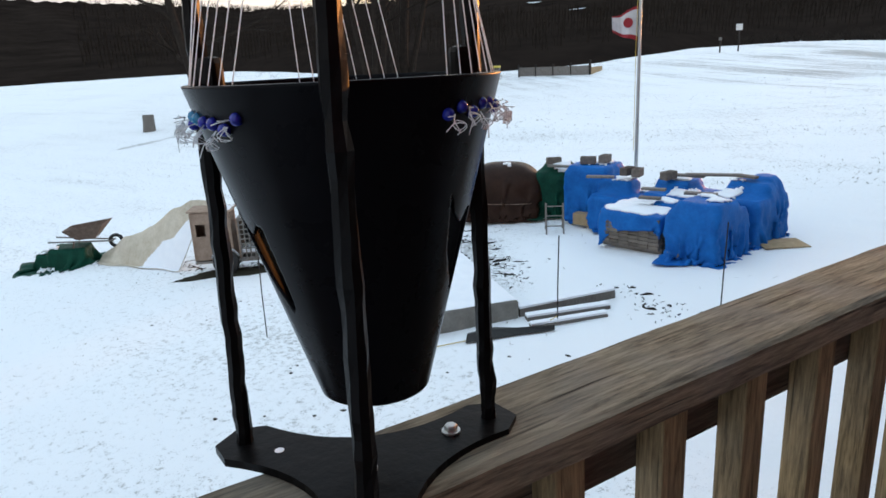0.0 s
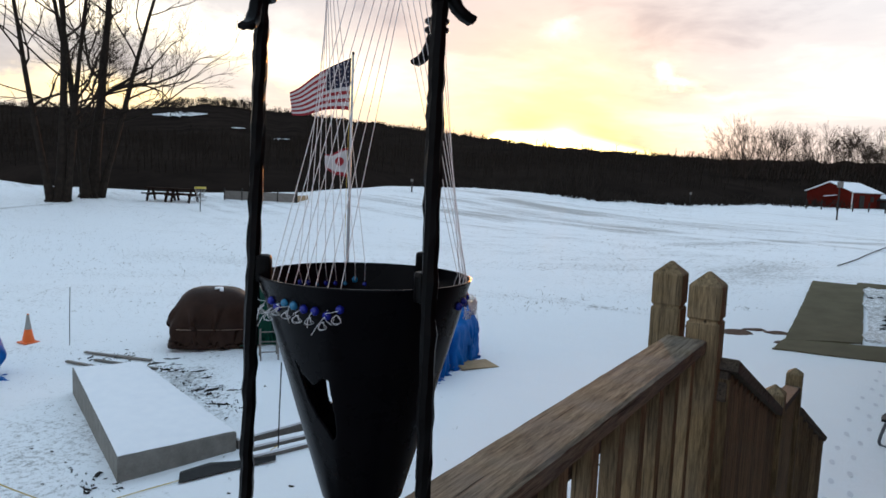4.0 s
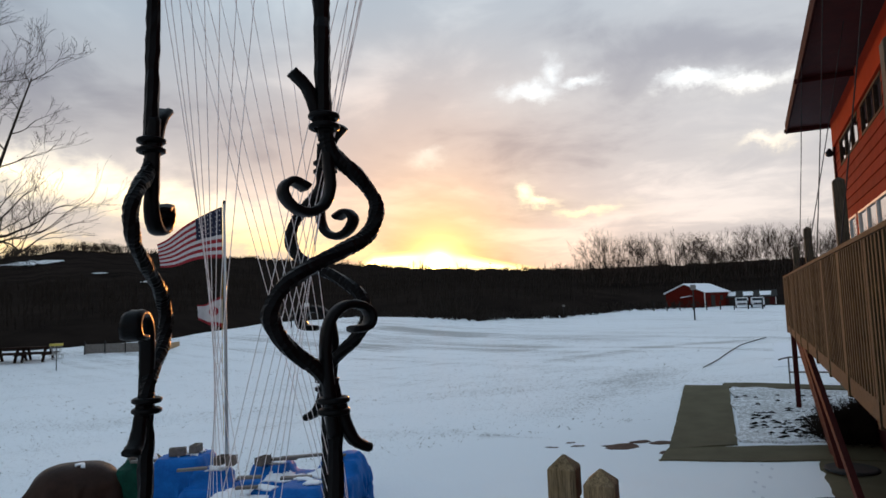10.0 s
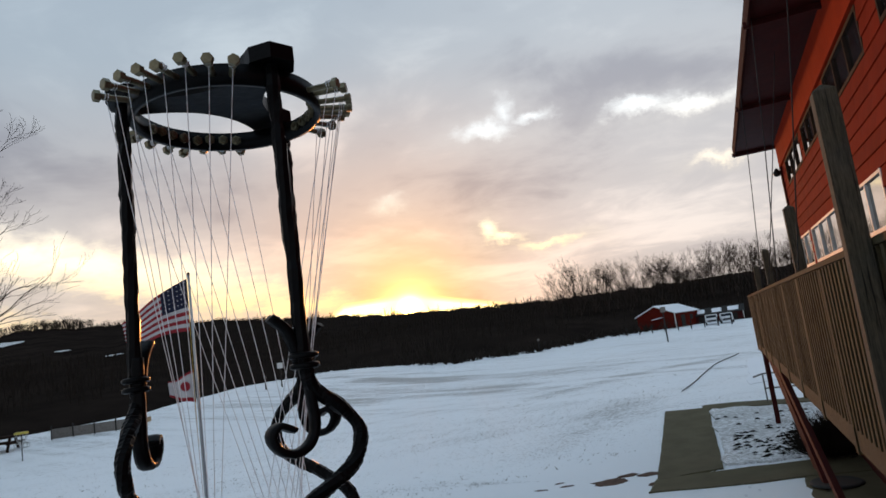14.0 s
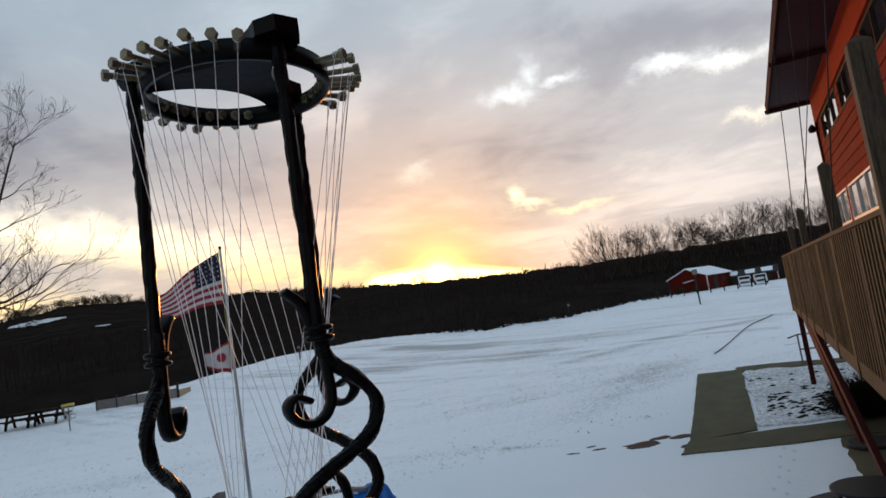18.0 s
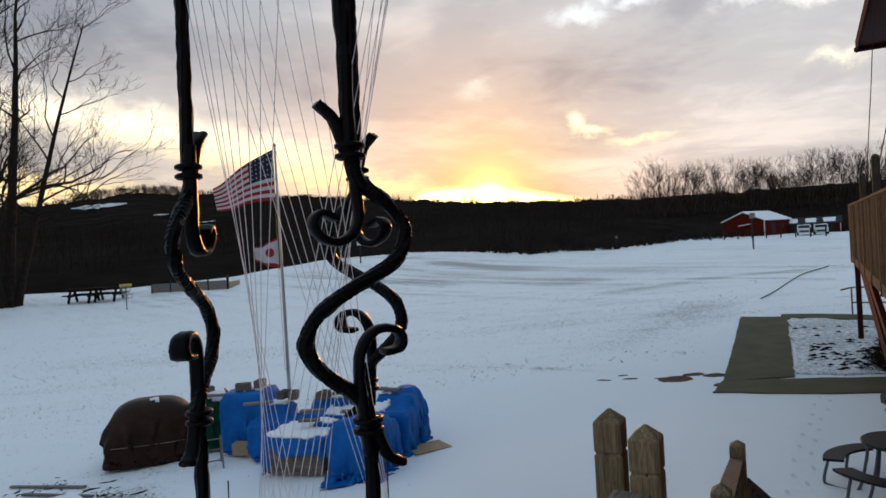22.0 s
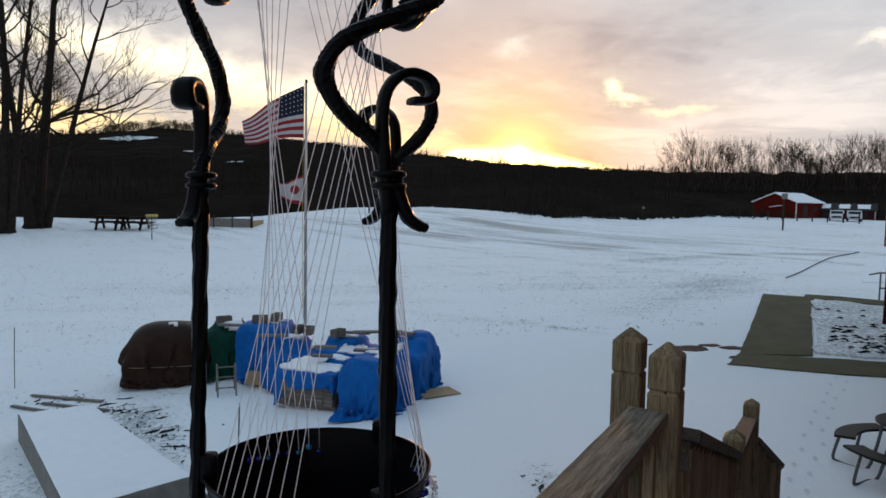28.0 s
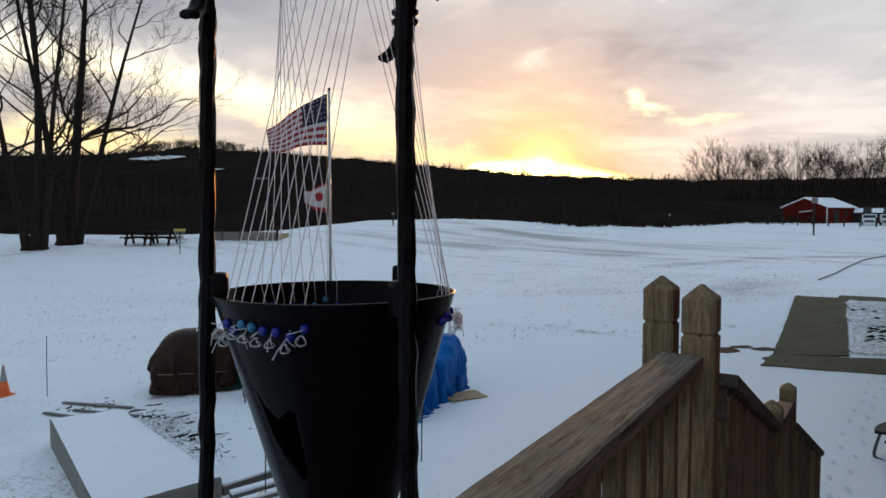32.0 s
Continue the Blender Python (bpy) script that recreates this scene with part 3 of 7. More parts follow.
def laid(name, corners, mat, lift, label, category, cells=14, kind="structure", ragged=0.0):
    """A sheet between four corners that follows the ground, with a rim down into it."""
    a, b, c, d = [Vector(p) for p in corners]
    bm = bmesh.new()
    grid = []
    for i in range(cells + 1):
        row = []
        for j in range(cells + 1):
            s, t = i / cells, j / cells
            p = a.lerp(b, s).lerp(d.lerp(c, s), t)
            if ragged and (i in (0, cells) or j in (0, cells)):
                p = p + Vector((random.uniform(-ragged, ragged), random.uniform(-ragged, ragged)))
            row.append(bm.verts.new((p.x, p.y, ground_z(p.x, p.y) + lift)))
        grid.append(row)
    for i in range(cells):
        for j in range(cells):
            bm.faces.new((grid[i][j], grid[i + 1][j], grid[i + 1][j + 1], grid[i][j + 1]))
    rim = [e for e in bm.edges if len(e.link_faces) == 1]
    low = bmesh.ops.extrude_edge_only(bm, edges=rim)
    for v in low["geom"]:
        if isinstance(v, bmesh.types.BMVert):
            v.co.z -= lift + 0.1
    return tagged(part(name, bm, mat), label, category, kind=kind)


laid("pavement", [(0.12, 14.3), (1.45, 14.6), (1.72, 20.0), (0.55, 20.3)], CONCRETE, 0.035, "bare wet concrete walk swept of snow", "path", ragged=0.012)
laid("pavement_cross", [(-0.05, 13.55), (6.5, 13.2), (6.5, 14.7), (0.12, 14.38)], CONCRETE, 0.03, "bare wet concrete walk towards the house", "path", ragged=0.015)
laid("pavement_far", [(1.6, 19.85), (7.5, 19.3), (7.5, 19.8), (1.6, 20.35)], CONCRETE, 0.03, "narrow strip of bare concrete walk", "path", ragged=0.03)
laid("pavement_near", [(2.35, 9.6), (8.0, 9.4), (8.0, 13.3), (2.72, 13.42)], CONCRETE, 0.018, "bare damp concrete under the raised deck", "path", ragged=0.05)
laid("garden_bed", [(1.5, 14.75), (5.4, 14.75), (5.6, 19.2), (1.75, 19.75)], BED, 0.05, "planting bed with thin patchy snow", "garden bed", ragged=0.08)


def bare_patch(x, y, wide, deep, turn, mat=None):
    """A flat ragged-edged patch where the earth shows."""
    bm = bmesh.new()
    rings = []
    for f in (0.0, 0.45, 0.8, 1.0):
        ring = []
        for k in range(36):
            a = 2 * math.pi * k / 36
            r = f * (1 + 0.35 * noise.noise(Vector((math.cos(a) * 1.6, math.sin(a) * 1.6, x * 3))) + 0.22 * noise.noise(Vector((math.cos(a) * 5, math.sin(a) * 5, x * 7))))
            px, py = r * math.cos(a) * wide / 2, r * math.sin(a) * deep / 2
            wx, wy = x + px * math.cos(turn) - py * math.sin(turn), y + px * math.sin(turn) + py * math.cos(turn)
            ring.append(bm.verts.new((wx, wy, ground_z(wx, wy) + (0.012 if f < 0.9 else -0.004))))
        rings.append(ring)
    for p, q in zip(rings, rings[1:]):
        for k in range(36):
            bm.faces.new((p[k], p[(k + 1) % 36], q[(k + 1) % 36], q[k]))
    bmesh.ops.remove_doubles(bm, verts=bm.verts, dist=0.0005)
    tagged(part("bare_patch", bm, mat or EARTH), "patch of wet brown earth melted through snow", "earth", kind="stuff")


for patch in ((-0.85, 14.5, 0.8, 0.42, 0.1), (-0.45, 14.85, 0.5, 0.2, 0.2), (0.0, 14.8, 0.55, 0.22, 0.2), (-1.75, 14.5, 0.34, 0.10, 0.1), (-2.3, 14.4, 0.3, 0.1, 0), (-1.95, 14.75, 0.25, 0.09, 0.3), (0.05, 14.15, 0.3, 0.16, 0.8)):
    bare_patch(*patch)
laid("drive_snow", [(3.2, 23.0), (10, 25), (12, 33), (4.4, 31.5)], FRESH, 0.02, "smooth snow on a rising drive", "snow", 10, "stuff", 0.1)

# ---- hills and woods ----
RIM_AZ = [-180, -100, -85, -70, -60, -50, -40, -35, -26, -20, -16, -8, -3, 2, 10, 30, 90, 180]
RIM_R = [110, 110, 108, 98, 58, 50, 50, 57, 84, 64, 58, 66, 80, 84, 84, 84, 95, 110]


RIDGE_AZ = [-180, -90, -72, -67.5, -62, -58, -53.5, -50, -47, -45.7, -40.7, -33.6, -25.4, -19.3, -8.7, -2, 180]
RIDGE_EL = [4.0, 5.2, 4.4, 3.9, 4.0, 4.15, 4.4, 4.85, 5.3, 5.1, 4.95, 4.4, 3.72, 3.15, 2.7, 2.6, 2.6]


def ridge_el(az):
    return float(np.interp(az, RIDGE_AZ, RIDGE_EL))


bm = bmesh.new()
steps, columns = 16, []
for k in range(1441):
    az = -180 + k * 0.25
    near, far = float(np.interp(az, RIM_AZ, RIM_R)), 460.0
    el = ridge_el(az)
    column = []
    for s in range(steps + 1):
        f = s / steps
        r = near * (far / near) ** f
        base = land(near * math.sin(radians(az)), near * math.cos(radians(az))) - 0.4
        grow = f ** 0.55
        z = base + (0.6 + r * math.tan(radians(el)) - base) * grow * (0.30 + 0.70 * f)
        if s:
            z += (0.5 + 1.6 * f) * noise.noise(Vector((az * 0.5, f * 1.6, 2))) * (0.4 + f) * 0.7 + 0.2 * f * random.uniform(-1, 1)
            if s == steps:
                z = 0.6 + r * math.tan(radians(el)) + 1.3 * noise.noise(Vector((az * 0.8, 0, 9))) + 0.6 * noise.noise(Vector((az * 5, 0, 5))) + random.uniform(-0.5, 0.6)
        if s:
            z = max(z, land(r * math.sin(radians(az)), r * math.cos(radians(az))) + 0.5 + 0.6 * s)
        column.append(bm.verts.new((r * math.sin(radians(az)), r * math.cos(radians(az)), z)))
    columns.append(column)
for a, b in zip(columns, columns[1:]):
    for s in range(steps):
        bm.faces.new((a[s], b[s], b[s + 1], a[s + 1]))
slope_of = [[v.co.copy() for v in column] for column in columns]
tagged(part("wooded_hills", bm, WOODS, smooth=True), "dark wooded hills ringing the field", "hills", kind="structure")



def on_hill(az, el):
    """The first place on the smooth hillside that stands at this bearing and elevation."""
    near = float(np.interp(az, RIM_AZ, RIM_R))
    base = land(near * math.sin(radians(az)), near * math.cos(radians(az))) - 0.4
    for k in range(400):
        f = k / 400
        r = near * (460.0 / near) ** f
        if base + (0.6 + r * math.tan(radians(ridge_el(az))) - base) * f ** 0.55 * (0.30 + 0.70 * f) > 0.6 + r * math.tan(radians(el)):
            break
    r = r * 0.96 - 1.5
    return Vector((r * math.sin(radians(az)), r * math.cos(radians(az)), 0.6 + r * math.tan(radians(el))))


bm = bmesh.new()
for az0, az1, e0, e1, thin in ((-51.8, -47.8, 4.12, 4.45, 0.15), (-42.7, -41.4, 2.78, 2.86, 0.05), (-54.5, -49.2, -0.62, -0.5, 0.07), (-46.0, -44.9, 3.5, 3.52, 0.04)):
    n = 18
    rows = []
    for i in range(n + 1):
        f = i / n
        az = az0 + (az1 - az0) * f
        half = thin * math.sin(math.pi * min(0.97, max(0.03, f))) ** 0.6 * (1 + 0.9 * noise.noise(Vector((f * 9, az0, 0))))
        mid = e0 + (e1 - e0) * f
        rows.append([bm.verts.new(on_hill(az, mid + k * half)) for k in (-1, 1)])
    for p, q in zip(rows, rows[1:]):
        bm.faces.new((p[0], q[0], q[1], p[1]))
tagged(part("snowy_clearing", bm, BED), "distant snow-covered clearings among the woods", "clearing", kind="structure")


# ---- bare trees ----
def grow(bm, rng, start, way, length, radius, depth, spread=0.5, droop=0.0, sides=5, least=0.006, fork=(2, 3), crook=0.16):
    pts, rad, p, d = [start.copy()], [radius], start.copy(), way.normalized()
    n = 4 if depth > 2 else 3
    for i in range(n):
        d = (d + Vector((rng.uniform(-1, 1), rng.uniform(-1, 1), rng.uniform(-0.6, 0.9) - droop)) * crook).normalized()
        p = p + d * length / n
        pts.append(p.copy())
        rad.append(radius * (1 - 0.42 * (i + 1) / n))
    tube(bm, pts, [max(r, least) for r in rad], sides if depth > 1 else 3)
    if depth <= 0:
        return
    for i in range(rng.randint(*fork) + (1 if depth > 1 else 0)):
        at = rng.uniform(0.45, 1.0) if i else 1.0
        k = min(n - 1, int(at * n))
        q = pts[k].lerp(pts[k + 1], at * n - k)
        a = Vector((rng.uniform(-1, 1), rng.uniform(-1, 1), rng.uniform(-0.3, 0.8)))
        w = (d + a * (spread if i else spread * 0.45)).normalized()
        grow(bm, rng, q, w, length * rng.uniform(0.55, 0.8), rad[k] * (0.72 if i == 0 else 0.55), depth - 1, spread, droop, sides, least, fork, crook)


def bare_tree(seed, height, girth, depth, spread, least, fork=(2, 3), droop=0.0):
    rng = random.Random(seed)
    bm_trunk, bm_crown = bmesh.new(), bmesh.new()
    top = Vector((rng.uniform(-0.3, 0.3), rng.uniform(-0.3, 0.3), height * 0.34))
    mid = top * 0.5 + Vector((rng.uniform(-0.15, 0.15), rng.uniform(-0.15, 0.15), 0))
    tube(bm_trunk, [(0, 0, -0.3), (0, 0, 0.3), mid, top], [girth * 1.35, girth, girth * 0.85, girth * 0.72], 8)
    for k in range(rng.randint(3, 4)):
        a = rng.uniform(0, 6.28)
        w = Vector((math.cos(a) * spread, math.sin(a) * spread, 1.0 if k else 2.0))
        grow(bm_crown, rng, mid.lerp(top, rng.uniform(0.5, 1) if k else 1.0), w, height * 0.28, girth * (0.5 if k else 0.68), depth, spread, droop, 5, least, fork)
    return bm_trunk, bm_crown


# far row above the woods, beside the barn
kinds = []
for k in range(6):
    tr, cr = bare_tree(100 + k, 15, 0.15, 4, 0.62, 0.012, (2, 3))
    kinds.append((mesh_of("trunk", tr, FARTWIGS), mesh_of("crown", cr, FARTWIGS)))
rng = random.Random(5)
for k in range(46):
    az = -6.8 + k * 0.46 + rng.uniform(-0.25, 0.25)
    dist = rng.uniform(112, 135)
    x, y = dist * math.sin(radians(az)), dist * math.cos(radians(az))
    trunk, crown = kinds[k % 6]
    size = rng.uniform(0.55, 0.82) * (1.0 if az > -5.5 else 0.75)
    foot = 0.6 + dist * math.tan(radians(0.2 + 0.4 * rng.random())) - 1.6
    t = thing("bare_tree", Matrix.LocRotScale((x, y, foot), Euler((0, 0, rng.uniform(0, 6.28))), Vector((size * 1.15, size * 1.15, size))), "leafless grey-brown tree in the woods behind the barn", "tree", "far bare trees")
    for nm, me in (("trunk", trunk), ("crown", crown)):
        share(nm, me, t, Matrix())
# the fuzz of bare treetops along the line of the ridge
bm = bmesh.new()
for k in range(1500):
    az = rng.uniform(-74, -8)
    dist = rng.uniform(440, 458)
    tall = rng.uniform(1.4, 3.0) * (2.3 if -51.5 < az < -44 else 1.35 if az < -38 else 0.8) * (1 + 0.5 * noise.noise(Vector((az * 1.1, 0, 4))))
    root = Vector((dist * math.sin(radians(az)), dist * math.cos(radians(az)), 0.6 + dist * math.tan(radians(ridge_el(az))) - 1.0))
    for _ in range(3):
        tip = root + Vector((rng.uniform(-0.5, 0.5), rng.uniform(-0.5, 0.5), 1.0)) * tall
        bow = root.lerp(tip, 0.5) + Vector((rng.uniform(-0.2, 0.2), rng.uniform(-0.2, 0.2), 0.15)) * tall
        tube(bm, [root, bow, tip], [0.13, 0.08, 0.03], 3)
# taller bare crowns where the wood crests
crest = []
for k in range(3):
    tr, cr = bare_tree(300 + k, 11, 0.13, 3, 0.7, 0.05, (2, 2))
    crest.append((tr, cr))
for k in range(64):
    az = rng.uniform(-51.5, -43.6) if k < 48 else rng.uniform(-34.5, -29.5)
    dist = rng.uniform(430, 450)
    size = rng.uniform(0.45, 0.8) * (1.0 if k < 48 else 0.6)
    root = Vector((dist * math.sin(radians(az)), dist * math.cos(radians(az)), 0.6 + dist * math.tan(radians(ridge_el(az))) - 2.5))
    spin = Matrix.Translation(root) @ Matrix.Rotation(rng.uniform(0, 6.28), 4, "Z") @ Matrix.Diagonal((size * 1.5, size * 1.5, size, 1))
    for source in crest[k % 3]:
        source.verts.index_update()
        made = [bm.verts.new(spin @ v.co) for v in source.verts]
        for f in source.faces:
            bm.faces.new([made[v.index] for v in f.verts])
# bare trees standing all over the face of the hills
for k in range(7000):
    c, s = rng.randrange(400, 860), rng.randrange(1, 15)
    a, b = slope_of[c][s], slope_of[c][s + 1]
    root = a.lerp(b, rng.random()) + Vector((0, 0, -0.2))
    az = math.degrees(math.atan2(root.x, root.y))
    if -54 < az < -40 and s > 9:
        continue
    tall = (1.0 + 0.011 * root.xy.length) * rng.uniform(0.6, 1.25)
    thin = 0.02 + 0.0004 * root.xy.length
    tip = root + Vector((rng.uniform(-0.12, 0.12), rng.uniform(-0.12, 0.12), 1.0)) * tall
    tube(bm, [root, root.lerp(tip, 0.5), tip], [thin, thin * 0.8, thin * 0.3], 3)
    for _ in range(3):
        fork = root.lerp(tip, rng.uniform(0.3, 0.75))
        end = fork + Vector((rng.uniform(-0.4, 0.4), rng.uniform(-0.4, 0.4), rng.uniform(0.25, 0.6))) * tall * 0.6
        tube(bm, [fork, end], [thin * 0.5, thin * 0.25], 3)
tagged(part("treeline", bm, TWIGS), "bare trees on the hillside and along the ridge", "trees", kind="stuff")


# the tall trees beside the field: several trunks from one foot
def tall_tree(name, x, y, seed, trunks, label, limbs=1, reach=0.6):
    t = thing(name, stand(x, y, 0, 0.1), label, "tree")
    rng = random.Random(seed)
    for lean_x, lean_y, height, girth in trunks:
        bmt = bmesh.new()
        pts, d, p = [], Vector((lean_x, lean_y, 1)).normalized(), Vector((lean_x * 2.0, lean_y * 2.0, -0.2))
        n = 9
        for i in range(n + 1):
            pts.append(p.copy())
            d = (d + Vector((rng.uniform(-1, 1), rng.uniform(-1, 1), 0.35)) * 0.05).normalized()
            p = p + d * height / n
        rad = [girth * (1.5 if i == 0 else 1) * (1 - 0.82 * (i / n)) for i in range(n + 1)]
        tube(bmt, pts, rad, 9, rough=girth * 0.04)
        for k in range(5):
            a = 1.256 * k + rng.uniform(-0.3, 0.3)
            out = Vector((math.cos(a), math.sin(a), 0))
            tube(bmt, [pts[0] + out * girth * 0.5 + Vector((0, 0, 1.1)), pts[0] + out * girth * 1.25 + Vector((0, 0, 0.5)), pts[0] + out * girth * 2.6 + Vector((0, 0, 0.12))], [girth * 0.5, girth * 0.45, girth * 0.12], 6)
        trunk = part("trunk", bmt, BARK, t)
        bmc = bmesh.new()
        for i in range(3, n + 1):
            for _ in range(2 if i > 6 else 1):
                a = rng.uniform(0, 6.28)
                q = pts[i].lerp(pts[i - 1], rng.random())
                w = Vector((math.cos(a), math.sin(a), rng.uniform(0.35, 1.2)))
                grow(bmc, rng, q, w, height * rng.uniform(0.17, 0.27) * (1.12 - 0.07 * i), rad[i] * 0.40 + 0.015, 4, 0.78, 0.08, 5, 0.008, (1, 3), 0.30)
        # long limbs that reach out over the field, then turn up
        for k in range(limbs):
            i = 2 + k % 4
            a = reach + rng.uniform(-0.5, 0.5)
            w = Vector((math.cos(a), math.sin(a), rng.uniform(0.35, 0.8)))
            grow(bmc, rng, pts[i].lerp(pts[i + 1], rng.random()), w, height * rng.uniform(0.16, 0.2), rad[i] * 0.42 + 0.02, 4, 0.85, 0.18, 6, 0.0085, (2, 3), 0.34)
        part("crown", bmc, TWIGS, trunk)
    return t


tall_tree("tall_bare_tree", -39.4, 26.2, 11, [(0.03, 0.06, 20, 0.36), (-0.10, -0.05, 19, 0.24), (0.16, 0.19, 18, 0.22), (0.07, -0.12, 19, 0.22)], "tall leafless tree with several dark trunks at the field's edge", 1, 0.55)
tall_tree("tall_bare_tree", -38.4, 23.6, 23, [(0.0, 0.0, 19, 0.28), (-0.10, -0.14, 18, 0.21), (0.11, 0.12, 19, 0.20)], "tall leafless tree with two dark trunks at the field's edge")
tall_tree("leaning_bare_tree", -35.6, 11.7, 31, [(-0.11, -0.08, 14, 0.30)], "single dark leafless tree leaning over the open field", 1, 3.6)

# dark scrub along the far edge of the field
bm = bmesh.new()
for k in range(300):
    az = rng.uniform(-30, 3)
    r = float(np.interp(az, RIM_AZ, RIM_R)) + rng.uniform(-2.5, 1.0)
    p = Vector((r * math.sin(radians(az)), r * math.cos(radians(az)), 0))
    p.z = land(p.x, p.y) - 0.1
    for _ in range(3):
        q = p + Vector((rng.uniform(-1, 1), rng.uniform(-1, 1), rng.uniform(0.5, 1.3) * (2.2 if -20.5 < az < -16 else 1)))
        tube(bm, [p, p.lerp(q, 0.5) + Vector((rng.uniform(-0.2, 0.2), 0, 0)), q], [0.05, 0.04, 0.02], 3)
tagged(part("scrub", bm, TWIGS), "dark leafless scrub along the edge of the woods", "scrub", kind="stuff")

# dead grass poking through the snow
bm = bmesh.new()
count = 0
while count < 1500:
    v, u = rng.uniform(4, 24), rng.uniform(-13, 12)
    if noise.noise(Vector((u * 0.35, v * 0.6, 7))) + rng.uniform(-0.25, 0.35) < 0.12:
        continue
    if v < 14.6 and u > 0.4:
        continue
    x, y = ACROSS.x * u + AHEAD.x * v, ACROSS.y * u + AHEAD.y * v
    if -0.3 < x < 6.6 and 13 < y < 20.5 or (x > -0.6 and y < 6):
        continue
    z = ground_z(x, y)
    for _ in range(3):
        a, h = rng.uniform(0, 6.28), rng.uniform(0.015, 0.042)
        o = Vector((x + rng.uniform(-0.03, 0.03), y + rng.uniform(-0.03, 0.03), z - 0.01))
        tip = o + Vector((math.cos(a) * h * 0.8, math.sin(a) * h * 0.8, h))
        w = Vector((-math.sin(a), math.cos(a), 0)) * 0.0045
        bm.faces.new([bm.verts.new(c) for c in (o - w, o + w, tip)])
    count += 1
# thinner tufts in windswept bands across the wider field
count = 0
while count < 3800:
    v, u = 15 + 38 * rng.random() ** 1.4, rng.uniform(-26, 22)
    band = noise.noise(Vector((u * 0.06 + v * 0.05, v * 0.30, 3))) + 0.4 * noise.noise(Vector((u * 0.2, v * 0.9, 12)))
    if band + rng.uniform(-0.22, 0.3) < 0.10:
        continue
    x, y = ACROSS.x * u + AHEAD.x * v, ACROSS.y * u + AHEAD.y * v
    if -0.3 < x < 8 and 9 < y < 33 and x > 0.16 * (y - 20):
        continue
    z = ground_z(x, y)
    for _ in range(2):
        a, h = rng.uniform(0, 6.28), rng.uniform(0.02, 0.06)
        o = Vector((x + rng.uniform(-0.08, 0.08), y + rng.uniform(-0.08, 0.08), z - 0.01))
        tip = o + Vector((math.cos(a) * h * 1.2, math.sin(a) * h * 1.2, h))
        w = Vector((-math.sin(a), math.cos(a), 0)) * 0.010
        bm.faces.new([bm.verts.new(c) for c in (o - w, o + w, tip)])
    count += 1
DEADGRASS = plain("dead_grass", (0.05, 0.042, 0.025), (0.16, 0.13, 0.07), 3, 0.9, relief=0)
tagged(part("dead_grass", bm, DEADGRASS), "dead grass blades poking through the snow", "grass", kind="stuff")

# ---- the deck, its railing and the stair ----
RAIL = pose(-0.010, 0, 0, 0.6, 0, -5.1)


railing = thing("deck_railing", RAIL, "weathered wooden deck railing with a flat board cap", "railing")
bm = bmesh.new()
n, half = 60, 0.053
rows = []
for i in range(n + 1):
    y = -1.75 + (1.415 + 1.75) * i / n
    wob = 0.0004 * math.sin(i * 1.9) + 0.0003 * math.sin(i * 4.3)
    rows.append([bm.verts.new((sx * (half + wob) + (0.004 if sx > 0 else 0) * (dz < 0), y, -0.008 + dz + 0.0003 * math.sin(i * 2.7 + sx))) for sx, dz in ((-1, -0.004), (-0.93, 0), (-0.3, 0.0005), (0.3, 0.0), (0.93, 0), (1, -0.004), (1, -0.036), (0.95, -0.038), (-0.95, -0.038), (-1, -0.036))])
for a, b in zip(rows, rows[1:]):
    for k in range(10):
        bm.faces.new((a[k], a[(k + 1) % 10], b[(k + 1) % 10], b[k]))
bm.faces.new(rows[0])
bm.faces.new(rows[-1])
part("cap", bm, CAPWOOD, railing, "grey weathered cap board with checks along the grain")
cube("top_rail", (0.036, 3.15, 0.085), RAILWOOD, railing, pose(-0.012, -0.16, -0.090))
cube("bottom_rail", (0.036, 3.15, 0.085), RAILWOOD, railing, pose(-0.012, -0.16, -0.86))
bm = bmesh.new()
block(bm, (0, 0, 0), (0.038, 0.038, 0.86), bevel=0.003)
baluster = mesh_of("baluster", bm, POSTWOOD)
for i in range(23):
    share("baluster", baluster, railing, pose(0.026, -1.66 + 0.1425 * i, -0.475, random.uniform(-0.3, 0.3), random.uniform(-0.4, 0.4), random.uniform(-2, 2)))


def pointed_post(name, x, y, top, foot, label, size=0.089, turn=-3.72, groove=True, mat=POSTWOOD):
    """A square post with a four-sided point and a groove cut round it below."""
    t = thing(name, pose(x, y, foot, 0, 0, turn), label, "post", "railing posts")
    h, s = top - foot, size / 2
    bm = bmesh.new()
    prof = [(s, 0), (s, h - 0.145), (s - 0.006, h - 0.139), (s - 0.006, h - 0.135), (s, h - 0.129), (s, h - 0.040), (s - 0.004, h - 0.034), (0.004, h)]
    if not groove:
        prof = [(s, 0), (s, h - 0.04), (s - 0.004, h - 0.034), (0.004, h)]
    rings = [[bm.verts.new((sx * r, sy * r, z)) for sx, sy in ((-1, -1), (1, -1), (1, 1), (-1, 1))] for r, z in prof]
    for a, b in zip(rings, rings[1:]):
        for k in range(4):
            bm.faces.new((a[k], a[(k + 1) % 4], b[(k + 1) % 4], b[k]))
    bm.faces.new(rings[0])
    bm.faces.new(rings[-1])
    es = [e for e in bm.edges if abs(e.verts[0].co.z - e.verts[1].co.z) > 0.06]
    bmesh.ops.bevel(bm, geom=es, offset=0.004, segments=2, affect="EDGES")
    part("shaft", bm, mat, t)
    return t


